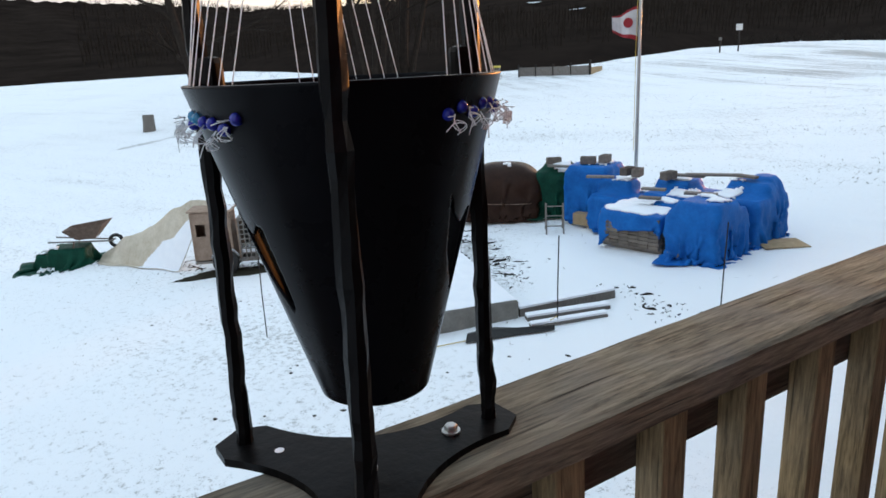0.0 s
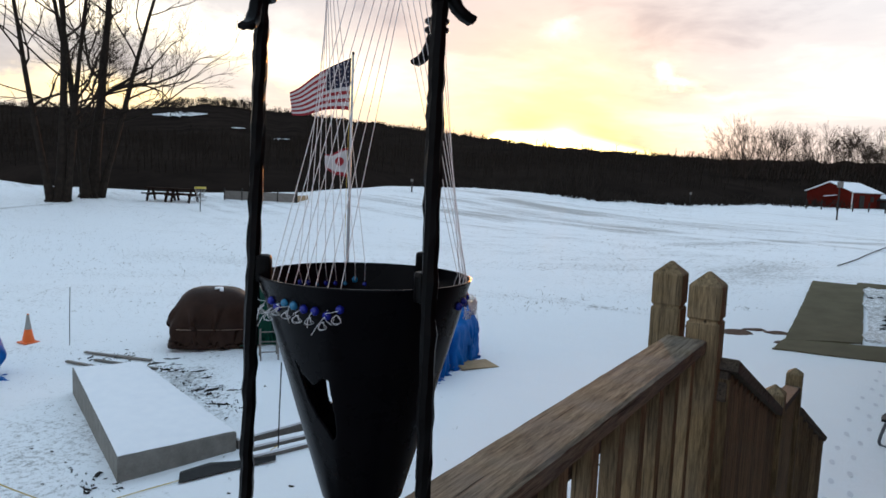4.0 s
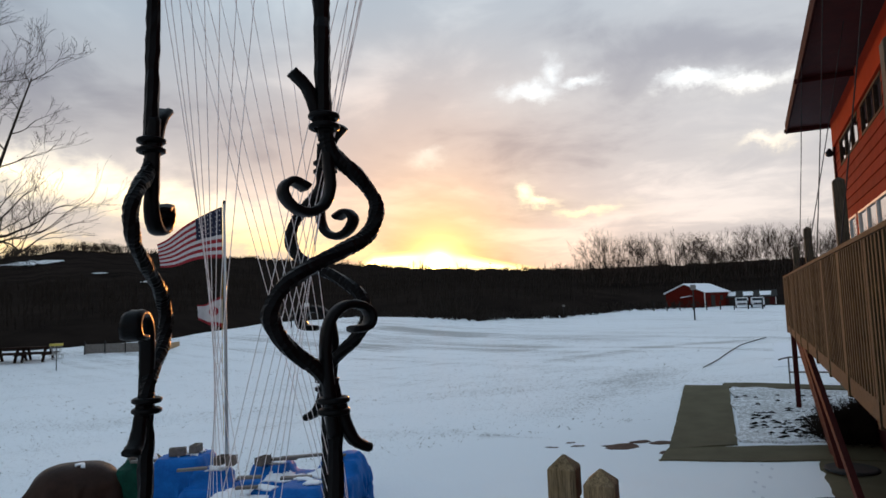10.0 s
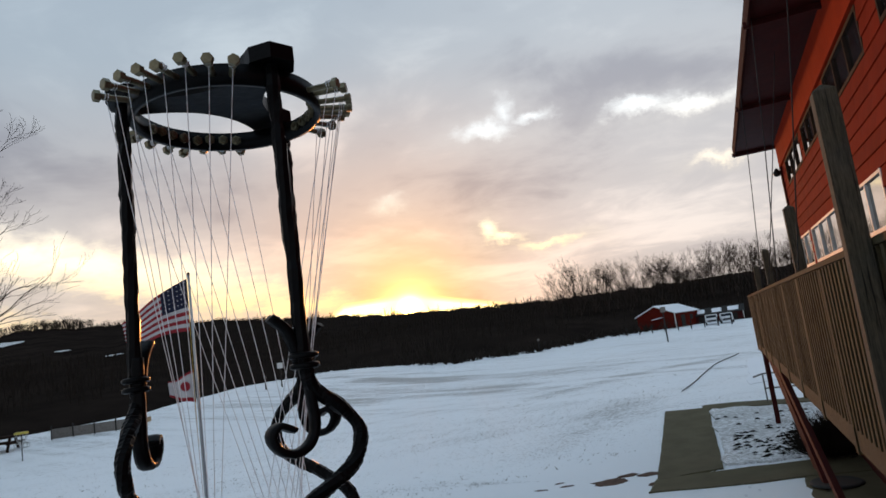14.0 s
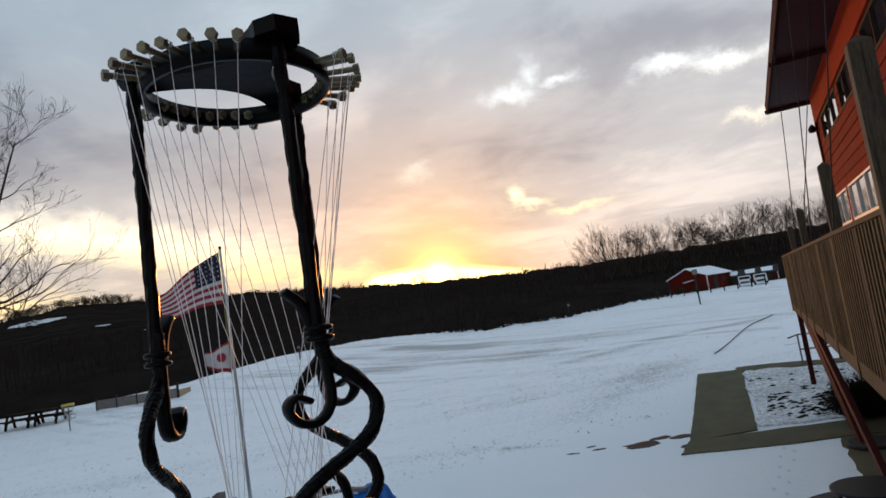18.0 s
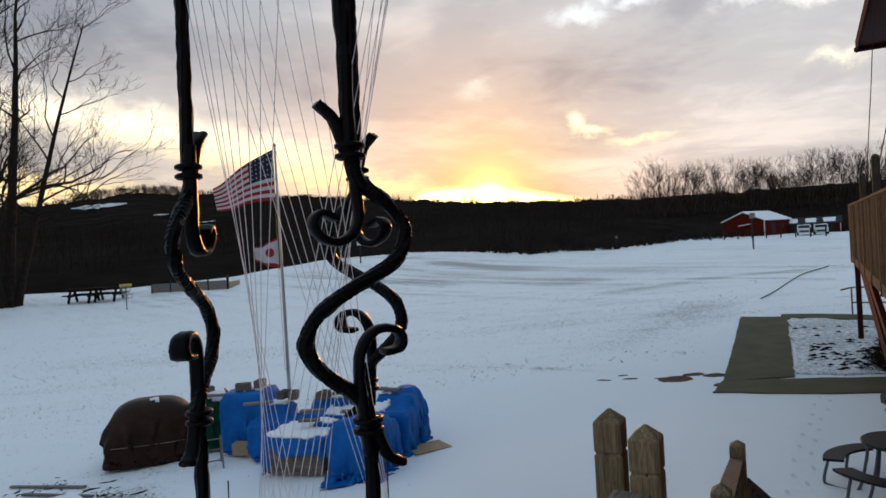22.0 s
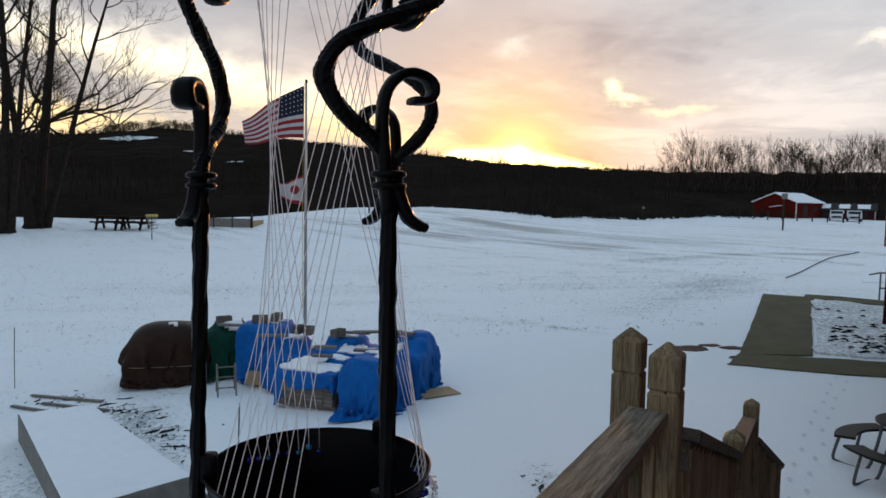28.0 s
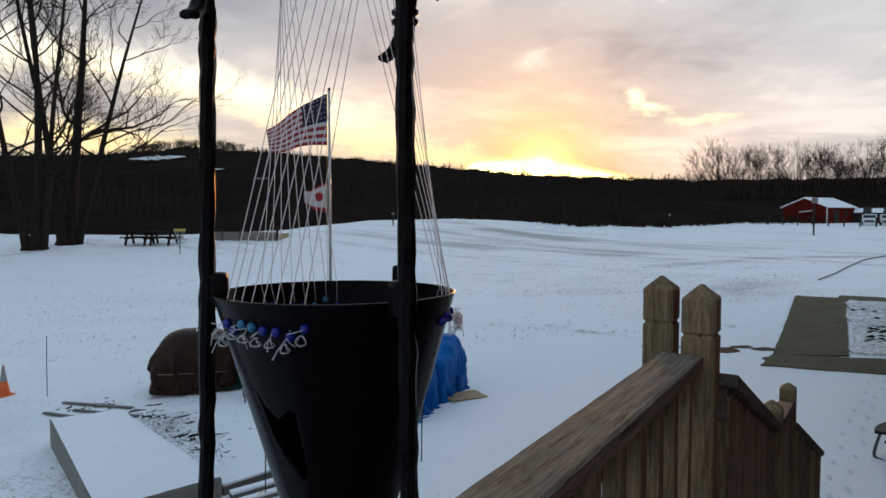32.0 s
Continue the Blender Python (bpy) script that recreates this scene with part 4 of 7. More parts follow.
pointed_post("railing_post", 0.161, 1.45, 0.196, -2.72, "weathered square post with a pointed top at the railing's end")
pointed_post("railing_post", 0.032, 1.595, 0.202, -2.75, "weathered square post with a pointed top beside the stair")
pointed_post("stair_post", 0.32, 2.77, -0.43, -2.7, "short square post with a pointed top on the stair")
pointed_post("stair_post", 0.388, 4.545, -0.742, -2.7, "tall square post with a pointed top at the stair's foot", 0.1)


def stair_guard(a, b, drop, label, boards, wide=0.09):
    """A sloping guard: cap, rail under it, upright boards down from it."""
    a, b = Vector(a), Vector(b)
    t = thing("stair_guard", Matrix.Translation(a), label, "railing", "stair guards")
    way = b - a
    bm = bmesh.new()
    beam(bm, (0, 0, 0), way, wide, 0.036, 0.004)
    part("cap", bm, RAILWOOD, t)
    bm = bmesh.new()
    beam(bm, Vector((0, 0, -0.065)), way + Vector((0, 0, -0.065)), 0.036, 0.085, 0.003)
    part("top_rail", bm, RAILWOOD, t)
    flat = Vector((way.x, way.y, 0)).normalized()
    turn = math.degrees(math.atan2(-flat.x, flat.y))
    for i in range(boards):
        f = (i + 0.5) / boards
        p = way * f
        bm = bmesh.new()
        h = drop + 0.0
        block(bm, (0, 0, -h / 2 - 0.03), (0.036, 0.078, h), bevel=0.003)
        part("baluster", bm, POSTWOOD, t, at=Matrix.Translation(p + Vector((flat.y, -flat.x, 0)) * 0.006) @ pose(0, 0, 0, 0, 0, turn))
    return t


stair_guard((0.212, 1.46, -0.064), (0.315, 2.74, -0.54), 1.15, "weathered sloping stair guard with close upright boards", 15)
stair_guard((0.325, 2.815, -0.54), (0.381, 4.507, -0.877), 1.3, "weathered stair guard of close upright boards", 16)
stair_guard((0.409, 4.59, -1.03), (0.586, 4.92, -1.307), 1.0, "short sloping stair guard at the foot", 5)

# deck floor, joists and stair treads
deck = thing("deck", pose(0, 0, 0), "weathered wooden deck on posts", "deck")
for i in range(24):
    y = -1.97 + 0.142 * i
    cube("plank", (3.4, 0.136, 0.032), GREYPLANK, deck, pose(1.62, y, -0.995 + random.uniform(-0.002, 0.002)), 0.003)
cube("rim_joist", (0.04, 3.5, 0.2), RAILWOOD, deck, pose(-0.07, -0.15, -1.12))
cube("rim_joist", (3.4, 0.04, 0.2), RAILWOOD, deck, pose(1.6, 1.40, -1.12))
for x, y in ((0.0, -1.6), (3.2, 1.3), (3.2, -1.7)):
    cube("post", (0.09, 0.09, 1.75), POSTWOOD, deck, pose(x, y, -1.98))
stair = thing("stair", pose(0, 0, 0), "wooden stair with snow lying on its treads", "stairs")
for i in range(9):
    y, z = 1.64 + 0.34 * i, -1.17 - 0.17 * i
    cube("tread", (0.98, 0.28, 0.036), GREYPLANK, stair, pose(0.86, y, z), 0.004)
    bm = bmesh.new()
    bmesh.ops.create_grid(bm, x_segments=16, y_segments=6, size=0.5)
    for v in bm.verts:
        x0, y0 = v.co.x * 0.94, v.co.y * 0.25
        edge = min(1 - abs(v.co.x) * 2, 1 - abs(v.co.y) * 2)
        v.co = Vector((x0 + random.uniform(-0.012, 0.012), y0 + random.uniform(-0.012, 0.012), 0.02 + (0.026 * min(1, edge * 3) + 0.012 * noise.noise(Vector((x0 * 9, y0 * 9, i)))) * (1 if edge > 0.02 else 0)))
    part("snow_cover", bm, FRESH, stair, "trodden snow on the tread", True, pose(0.86, y, z))
for x in (0.36, 1.36):
    stick("stringer", (x, 1.5, -1.22), (x, 4.75, -2.86), 0.038, 0.26, RAILWOOD, stair)

# ---- the wind harp on the railing ----
UP = Vector((-0.0071, 0.0092, 1)).normalized()
SIDE = Vector((0, 1, 0)).cross(UP).normalized()
FORE = UP.cross(SIDE)
HARP = Matrix((SIDE.to_4d(), FORE.to_4d(), UP.to_4d(), (0, 0, 0, 1))).transposed()
for k in range(3):
    HARP[3][k] = 0.0
harp = thing("string_harp", HARP, "black wrought iron string harp bolted to a deck railing", "harp")
R = 0.1284
ANGLES = (330, 210, 90)


def polar(r, deg, z=0.0):
    return Vector((r * math.cos(radians(deg)), r * math.sin(radians(deg)), z))


def star_plate(bm, reach, blunt, waist, z0, z1, hole=0.0):
    """A three-armed plate with hollow sides and clipped ends."""
    line = []
    for deg in (330, 90, 210):
        out, tan = polar(1, deg), polar(1, deg + 90)
        line += [out * (reach - 0.022) - tan * blunt * 1.05, out * reach - tan * blunt * 0.55, out * reach + tan * blunt * 0.55, out * (reach - 0.022) + tan * blunt * 1.05]
        a, b = line[-1].copy(), polar(1, deg + 120) * (reach - 0.022) - polar(1, deg + 210) * blunt * 1.05
        mid = polar(waist, deg + 60)
        for i in range(1, 12):
            f = i / 12
            line.append(a * (1 - f) ** 2 + mid * 2 * f * (1 - f) + b * f * f)
    top, low = [bm.verts.new((p.x, p.y, z1)) for p in line], [bm.verts.new((p.x, p.y, z0)) for p in line]
    bm.faces.new(top)
    bm.faces.new(low[::-1])
    for i in range(len(line)):
        bm.faces.new((low[i], low[(i + 1) % len(line)], top[(i + 1) % len(line)], top[i]))


bm = bmesh.new()
star_plate(bm, 0.1495, 0.028, 0.013, -0.0075, 0.0)
part("base_plate", bm, IRON, harp, "black three-armed base plate")
for p in ((-0.001, 0.085, 0), (0.0, -0.003, 0)):
    bm = bmesh.new()
    lathe(bm, [(0.0055, 0.0), (0.0085, 0.0005), (0.0085, 0.0022), (0.005, 0.0024)], 20)
    bolt = part("lag_bolt", bm, ZINC, harp, "zinc-plated washer and hexagon head", at=Matrix.Translation(p))
    bm = bmesh.new()
    lathe(bm, [(0.0060, 0.0024), (0.0060, 0.0065), (0.0048, 0.0075)], 6)
    part("head", bm, ZINC, bolt)
bm = bmesh.new()
lathe(bm, [(0.0042, 0.0), (0.0042, 0.0005)], 16)
part("screw_hole", bm, FRESH, harp, "open screw hole that shows the snow", at=Matrix.Translation((-0.076, -0.047, 0)))

# legs: a hammered bar that swings out between two collars, with scrolls held by them
Z_LOW, Z_HIGH, Z_TOP = 0.600, 0.861, 1.168


def smooth(points, per=6):
    out = []
    pts = [Vector(p) for p in points]
    for i in range(len(pts) - 1):
        p0, p1, p2, p3 = pts[max(i - 1, 0)], pts[i], pts[i + 1], pts[min(i + 2, len(pts) - 1)]
        for k in range(per):
            t = k / per
            out.append(0.5 * ((2 * p1) + (p2 - p0) * t + (2 * p0 - 5 * p1 + 4 * p2 - p3) * t * t + (3 * p1 - p0 - 3 * p2 + p3) * t ** 3))
    return out + [pts[-1]]


def axis(deg, z):
    """The middle of a leg at a height: the legs draw together upwards, the far one leans a little aside."""
    p = polar(R * (1 - 0.134 * z), deg + 1.16 * z, z)
    if deg == 90:
        p += Vector((0.026, 0.008, 0)) * max(0.0, z - 0.5)
    return p


def leg(deg):
    out, tan = polar(1, deg), polar(1, deg + 90)
    swing = (-tan * 0.9 - out * 0.1).normalized()
    away = swing.cross(Vector((0, 0, 1)))
    if away.dot(out) < 0:
        away = -away

    def at(s, z, a=0.0):
        return axis(deg, z) + swing * s * 1.09 + away * a

    line = [at(0, z) for z in (0.0, 0.08, 0.2, 0.34, 0.48, 0.57)]
    line += [at(*p) for p in ((-0.001, 0.600), (0.003, 0.619), (0.016, 0.634), (0.035, 0.650), (0.047, 0.666), (0.051, 0.683), (0.045, 0.700), (0.031, 0.714), (0.010, 0.727), (-0.013, 0.739),
                              (-0.034, 0.751), (-0.045, 0.765), (-0.048, 0.780), (-0.042, 0.797), (-0.029, 0.812), (-0.013, 0.825), (-0.003, 0.840), (0, 0.862))]
    line += [at(0, z) for z in (0.95, 1.05, 1.12, Z_TOP + 0.004)]
    pts = smooth(line, 9)
    pts = [p + Vector((noise.noise(Vector((p.z * 45, deg, 3))), noise.noise(Vector((p.z * 45, deg, 7))), 0)) * 0.0017 for p in pts]
    bm = bmesh.new()
    tube(bm, pts, [0.0077 + 0.0019 * noise.noise(Vector((p.z * 42, deg, 0))) + 0.0002 * math.sin(i * 2.9 + deg) for i, p in enumerate(pts)], 8, spin=0.05, square=True, rough=0.0005)
    bar = part("leg", bm, IRON, harp, "hammered black iron bar bent in an S")
    # collars
    for z in (Z_LOW, Z_HIGH):
        bm = bmesh.new()
        for dz in (-0.006, 0.004):
            ring = [at(0, z + dz) + (swing * math.cos(a) * 0.0122 + away * math.sin(a) * 0.0116) for a in [2 * math.pi * k / 16 for k in range(16)]]
            tube(bm, ring, 0.0031, 6, closed=True)
        part("collar", bm, IRON, bar, "double iron collar", True)

    def band(name, points, wide0, wide1, thick, label, ribs=0.0):
        """A flat strip whose broad side faces out of the plane of the curl and spreads towards its end."""
        p = smooth(points, 5)
        strip = bmesh.new()
        rings = []
        for i, q in enumerate(p):
            way = (p[min(i + 1, len(p) - 1)] - p[max(i - 1, 0)]).normalized()
            up = away.cross(way).normalized()
            f = i / (len(p) - 1)
            w, t = wide0 + (wide1 - wide0) * f ** 1.5, thick * (1.15 - 0.45 * f)
            ring = []
            for c, d in ((-1, -0.6), (-0.5, -1 - ribs), (0, -1), (0.5, -1 - ribs), (1, -0.6), (1, 0.6), (0.5, 1 + ribs), (0, 1), (-0.5, 1 + ribs), (-1, 0.6)):
                ring.append(strip.verts.new(q + away * c * w + up * d * t + Vector([random.uniform(-0.0003, 0.0003) for _ in range(3)])))
            rings.append(ring)
        for a0, b0 in zip(rings, rings[1:]):
            for k in range(10):
                strip.faces.new((a0[k], a0[(k + 1) % 10], b0[(k + 1) % 10], b0[k]))
        strip.faces.new(rings[0])
        strip.faces.new(rings[-1])
        return part(name, strip, IRON, bar, label, True)

    # lower scroll rises from the collar and curls over away from the swing; its tail is a leaf below
    curl = [at(s0, z, 0.003) for s0, z in ((0.002, 0.572), (0.004, 0.600), (0.006, 0.626), (0.007, 0.652), (0.002, 0.675), (-0.012, 0.688), (-0.029, 0.687), (-0.036, 0.678), (-0.032, 0.668), (-0.018, 0.666))]
    band("scroll", curl, 0.0062, 0.0118, 0.0046, "iron scroll curling over")
    tail = [at(s0, z, 0.003) for s0, z in ((-0.002, 0.606), (-0.006, 0.591), (-0.011, 0.576), (-0.018, 0.565), (-0.029, 0.559))]
    band("leaf", tail, 0.0055, 0.0088, 0.0048, "flared leaf end of the scroll", 0.25)
    # upper scroll hangs from the collar on the inner side and curls under; its tail is a leaf above
    curl = [at(s0, z, -0.003) for s0, z in ((-0.002, 0.888), (-0.003, 0.861), (-0.004, 0.822), (-0.005, 0.799), (0.001, 0.782), (0.014, 0.774), (0.028, 0.777), (0.0365, 0.787), (0.037, 0.796), (0.029, 0.802), (0.017, 0.796))]
    band("scroll", curl, 0.0062, 0.0118, 0.0046, "iron scroll curling under")
    tail = [at(s0, z, -0.004) for s0, z in ((0.001, 0.857), (0.008, 0.880), (0.014, 0.893), (0.027, 0.905))]
    band("leaf", tail, 0.0055, 0.0088, 0.0048, "flared leaf end of the scroll", 0.25)
    # small lug that holds the cone
    bm2 = bmesh.new()
    block(bm2, axis(deg, 0.318) - out * 0.011, (0.016, 0.016, 0.03), Euler((0, 0, radians(deg))).to_matrix(), bevel=0.005)
    part("lug", bm2, IRON, bar)


for deg in ANGLES:
    leg(deg)

# the cone, with an opening cut in each third of its wall
CONE = Vector((-0.0147, 0.0141, 0))  # the cone stands a little off the middle of the legs
Z_RIM, Z_FLOOR, R_RIM, R_FLOOR = 0.313, 0.0672, 0.113, 0.0439
FOOT = Vector((-0.0013, 0.0063, 0))
OPENING = [(9, 0.235), (15, 0.218), (23, 0.209), (31, 0.219), (35, 0.217), (37, 0.167), (36, 0.153), (32, 0.148), (28, 0.158), (20, 0.173), (14, 0.191)]


def in_poly(a, z, poly):
    hit = False
    for (x0, y0), (x1, y1) in zip(poly, poly[1:] + poly[:1]):
        if (y0 > z) != (y1 > z) and a < (x1 - x0) * (z - y0) / (y1 - y0) + x0:
            hit = not hit
    return hit


bm = bmesh.new()
around, tall = 540, 150
rows = []
for j in range(tall + 1):
    f = j / tall
    z, r = Z_FLOOR + (Z_RIM - Z_FLOOR) * f, R_FLOOR + (R_RIM - R_FLOOR) * f
    rows.append([bm.verts.new(polar(r, 360 * k / around, z) + CONE + FOOT * (1 - f)) for k in range(around)])
for j in range(tall):
    for k in range(around):
        a, z = 360 * (k + 0.5) / around, Z_FLOOR + (Z_RIM - Z_FLOOR) * (j + 0.5) / tall
        if any(in_poly((a - base) % 360, z, OPENING) for base in (246, 6, 126)):
            continue
        bm.faces.new((rows[j][k], rows[j][(k + 1) % around], rows[j + 1][(k + 1) % around], rows[j + 1][k]))
bmesh.ops.delete(bm, geom=[v for v in bm.verts if not v.link_faces], context="VERTS")
bmesh.ops.recalc_face_normals(bm, faces=bm.faces)
cone = part("cone", bm, SHEET, harp, "glossy black sheet steel cone with cut openings", True)
thick = cone.modifiers.new("sheet", "SOLIDIFY")
thick.thickness, thick.offset = 0.0022, 0.0
bm = bmesh.new()
lathe(bm, [(R_FLOOR - 0.001, Z_FLOOR + 0.004), (R_FLOOR - 0.001, Z_FLOOR + 0.006)], 48)
part("floor_disc", bm, SHEET, cone, at=Matrix.Translation(CONE + FOOT))

# the ring of tuning bolts at the top
Z_RING, R_RING = 1.148, 0.106
def aloft(p):
    """Carry a point to the ring, which sits a little off the middle."""
    return p + Vector((0.004, 0.003, 0))


bm = bmesh.new()
prof = [(R_RING - 0.006, Z_RING), (R_RING + 0.001, Z_RING), (R_RING + 0.001, Z_RING + 0.022), (R_RING - 0.006, Z_RING + 0.022)]
rings = [[bm.verts.new(aloft(polar(r, 360 * k / 96, z))) for k in range(96)] for r, z in prof]
for a, b in zip(rings, rings[1:] + rings[:1]):
    for k in range(96):
        bm.faces.new((a[k], a[(k + 1) % 96], b[(k + 1) % 96], b[k]))
part("ring", bm, IRON, harp, "black iron ring that carries the tuning bolts", True)
bm = bmesh.new()
star_plate(bm, 0.128, 0.025, 0.006, Z_TOP + 0.003, Z_TOP + 0.020)
for v in bm.verts:
    v.co = aloft(v.co)
part("top_plate", bm, IRON, harp, "black three-armed top plate")

bm = bmesh.new()
tube(bm, [(-0.014, 0, 0), (0.006, 0, 0), (0.032, 0, 0)], 0.0033, 8)
tube(bm, [(-0.012, 0, 0), (-0.0115, 0, 0), (-0.0072, 0, 0), (-0.0068, 0, 0)], [0.0050, 0.0063, 0.0063, 0.0050], 6)
shank_mesh = mesh_of("tuning_bolt", bm, BRASS)
bm = bmesh.new()
tube(bm, [(0.0, 0, 0), (0.0006, 0, 0), (0.0064, 0, 0), (0.007, 0, 0)], [0.0053, 0.0063, 0.0063, 0.0053], 6)
head_mesh = mesh_of("head", bm, BRASS)
bm = bmesh.new()
bmesh.ops.create_uvsphere(bm, u_segments=14, v_segments=9, radius=0.0043)
bead_meshes = []
for mat in (BEAD_DEEP, BEAD_SKY, BEAD_CLEAR):
    bead_meshes.append(mesh_of("bead", bm.copy(), mat, True))
bm.free()
rng = random.Random(3)
for sector in ANGLES:
    for i in range(8):
        deg = sector - 120 + 360 + 27.5 + 9.8 * i
        peg = aloft(polar(R_RING, deg, Z_RING + 0.011 + rng.uniform(-0.002, 0.002)))
        bolt = share("tuning_bolt", shank_mesh, harp, Matrix.Translation(peg) @ Euler((0, radians(rng.uniform(-3, 3)), radians(deg + rng.uniform(-3, 3)))).to_matrix().to_4x4())
        share("head", head_mesh, bolt, Matrix.Translation((0.032, 0, 0)) @ Euler((rng.uniform(0, 1), 0, 0)).to_matrix().to_4x4())
        # the string runs from the bolt down inside the rim and out through the wall
        low = sector - 240 + 360 + 36 + 6.6 * i
        a, b = peg + polar(0.026, deg, -0.003), polar(R_RIM - 0.004, low, Z_RIM - 0.002) + CONE
        c = polar(R_RIM - 0.011, low, Z_RIM - 0.021) + CONE
        bm = bmesh.new()
        tube(bm, [a, a.lerp(b, 0.5), b, c, polar(R_RIM - 0.004, low, Z_RIM - 0.022) + CONE], 0.00043, 5)
        wrap = [peg + polar(0.024 + 0.0005 * k, deg) + (Vector((0, 0, 1)) * math.cos(k * 1.1) + polar(1, deg + 90) * math.sin(k * 1.1)) * 0.0038 for k in range(13)]
        tube(bm, wrap, 0.00075, 4)
        part("string", bm, NYLON, harp, "thin pale nylon string", True)
        kind = 1 if rng.random() < 0.12 else (2 if rng.random() < 0.06 else 0)
        spot = polar(R_RIM - 0.0045, low, Z_RIM - 0.023 + rng.uniform(-0.004, 0.004)) + CONE
        bead = share("bead", bead_meshes[kind], harp, Matrix.Translation(spot))
        tagged(bead, ("deep blue glass bead", "turquoise glass bead", "clear glass bead")[kind])
        # the knotted end: small loops and a cut tail
        bm = bmesh.new()
        out, tan = polar(1, low), polar(1, low + 90)
        o = out * 0.006
        for turn in range(2):
            w, h = rng.uniform(0.0025, 0.0045), rng.uniform(0.003, 0.005)
            loop = [o + tan * math.cos(q) * w + out * (0.004 + 0.003 * math.sin(q * 2 + turn)) + Vector((0, 0, -0.008 + math.sin(q) * h)) for q in [2 * math.pi * k / 12 for k in range(12)]]
            tube(bm, loop, 0.00038, 4, closed=True)
        for _ in range(2):
            tail = o + tan * rng.uniform(-0.018, 0.010) + out * rng.uniform(0.002, 0.010) + Vector((0, 0, rng.uniform(-0.02, 0.004)))
            tube(bm, [o, o.lerp(tail, 0.5) + out * 0.003, tail], 0.0004, 4)
        part("knot", bm, NYLON, bead, "clear knotted string end", True)

# ---- the red house with its upper deck ----
LEAN = 0.1  # the facade runs away from the harp, a little to the side
HOUSE = pose(3.0, 17.4, 0, 0, 0, -math.degrees(math.atan(LEAN)))
# in the house's own frame x points away from the deck's edge into the house, y along the facade to its far end
house = thing("house", HOUSE, "red board-sided house with deep eaves over a raised deck", "house")
WALL_X, FAR, NEAR = 1.19, -0.35, -19.0


def house_box(name, x0, x1, y0, y1, z0, z1, mat, parent=house, bevel=0.004, label=""):
    return cube(name, (x1 - x0, y1 - y0, z1 - z0), mat, parent, pose((x0 + x1) / 2, (y0 + y1) / 2, (z0 + z1) / 2), bevel, 0.0, label)


# walls in pieces round the windows: a row of low windows, a row of high ones
LOW, HIGH = (1.50, 2.20), (3.40, 3.97)
low_windows = [(-2.7, -0.75), (-6.1, -3.0), (-9.3, -7.4), (-13.2, -10.2)]
high_windows = [(-3.9, -1.2), (-6.4, -4.3), (-9.8, -7.2), (-13.5, -10.6)]


def wall_strip(z0, z1, gaps):
    edges = [NEAR] + sorted(y for gap in gaps for y in gap) + [FAR]
    for a, b in zip(edges[::2], edges[1::2]):
        house_box("wall", WALL_X + 0.03, WALL_X + 0.2, a, b, z0, z1, REDDARK, bevel=0.0)


wall_strip(-2.4, LOW[0], [])
wall_strip(LOW[0], LOW[1], low_windows)
wall_strip(LOW[1], HIGH[0], [])
wall_strip(HIGH[0], HIGH[1], high_windows)
wall_strip(HIGH[1], 5.13, [])
house_box("wall", WALL_X + 0.2, 8.0, FAR - 0.2, FAR, -2.4, 5.58, REDDARK, bevel=0.0)
house_box("floor", WALL_X + 0.2, 8.0, NEAR, FAR - 0.2, -0.2, -0.05, REDDARK, bevel=0.0)
house_box("back_wall", 4.2, 4.3, NEAR, FAR - 0.2, -0.05, 4.7, REDDARK, bevel=0.0)


def siding(z0, z1, step, gaps):
    edges = [NEAR] + sorted(y for gap in gaps for y in gap) + [FAR]
    n = max(1, round((z1 - z0) / step))
    h = (z1 - z0) / n
    for i in range(n):
        for a, b in zip(edges[::2], edges[1::2]):
            bm = bmesh.new()
            block(bm, (0, 0, 0), (0.026, b - a - 0.006, h + 0.02), Euler((0, radians(5.0), 0)).to_matrix(), bevel=0.003)
            part("siding_board", bm, REDPAINT, house, at=pose(WALL_X + 0.012, (a + b) / 2, z0 + h * (i + 0.5)))


siding(0.02, LOW[0], 0.21, [])
siding(LOW[0], LOW[1], 0.21, low_windows)
siding(LOW[1], HIGH[0], 0.21, [])
siding(HIGH[0], HIGH[1], 0.2, high_windows)
house_box("frieze_board", WALL_X - 0.04, WALL_X + 0.02, NEAR, FAR + 0.02, HIGH[1] + 0.02, 4.70, REDTRIM)
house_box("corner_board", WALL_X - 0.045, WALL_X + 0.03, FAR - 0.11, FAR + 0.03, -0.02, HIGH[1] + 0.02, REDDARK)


def window(y0, y1, z0, z1, frame_mat, lights, label):
    t = part("window", (lambda b: (block(b, (0, 0, 0), (0.05, y1 - y0, 0.05)), b)[1])(bmesh.new()), frame_mat, house, label, at=pose(WALL_X + 0.02, (y0 + y1) / 2, z0 + 0.025))
    span, tall = y1 - y0, z1 - z0
    cube("head", (0.05, span, 0.05), frame_mat, t, pose(0, 0, tall - 0.05))
    for i in range(lights + 1):
        y = -span / 2 + 0.025 + (span - 0.05) * i / lights
        cube("mullion", (0.056, 0.05, tall - 0.1), frame_mat, t, pose(0.001, y, tall / 2 - 0.025))
    for i in range(lights):
        y = -span / 2 + 0.025 + (span - 0.05) * (i + 0.5) / lights
        cube("pane", (0.008, (span - 0.05) / lights - 0.05, tall - 0.1), PANE, t, pose(0.012, y, tall / 2 - 0.025), 0.0)
    return t


for i, (a, b) in enumerate(low_windows):
    window(a, b, LOW[0], LOW[1], WHITEPAINT, 3 if b - a > 2.5 else 2, "white-framed window that mirrors the evening sky")
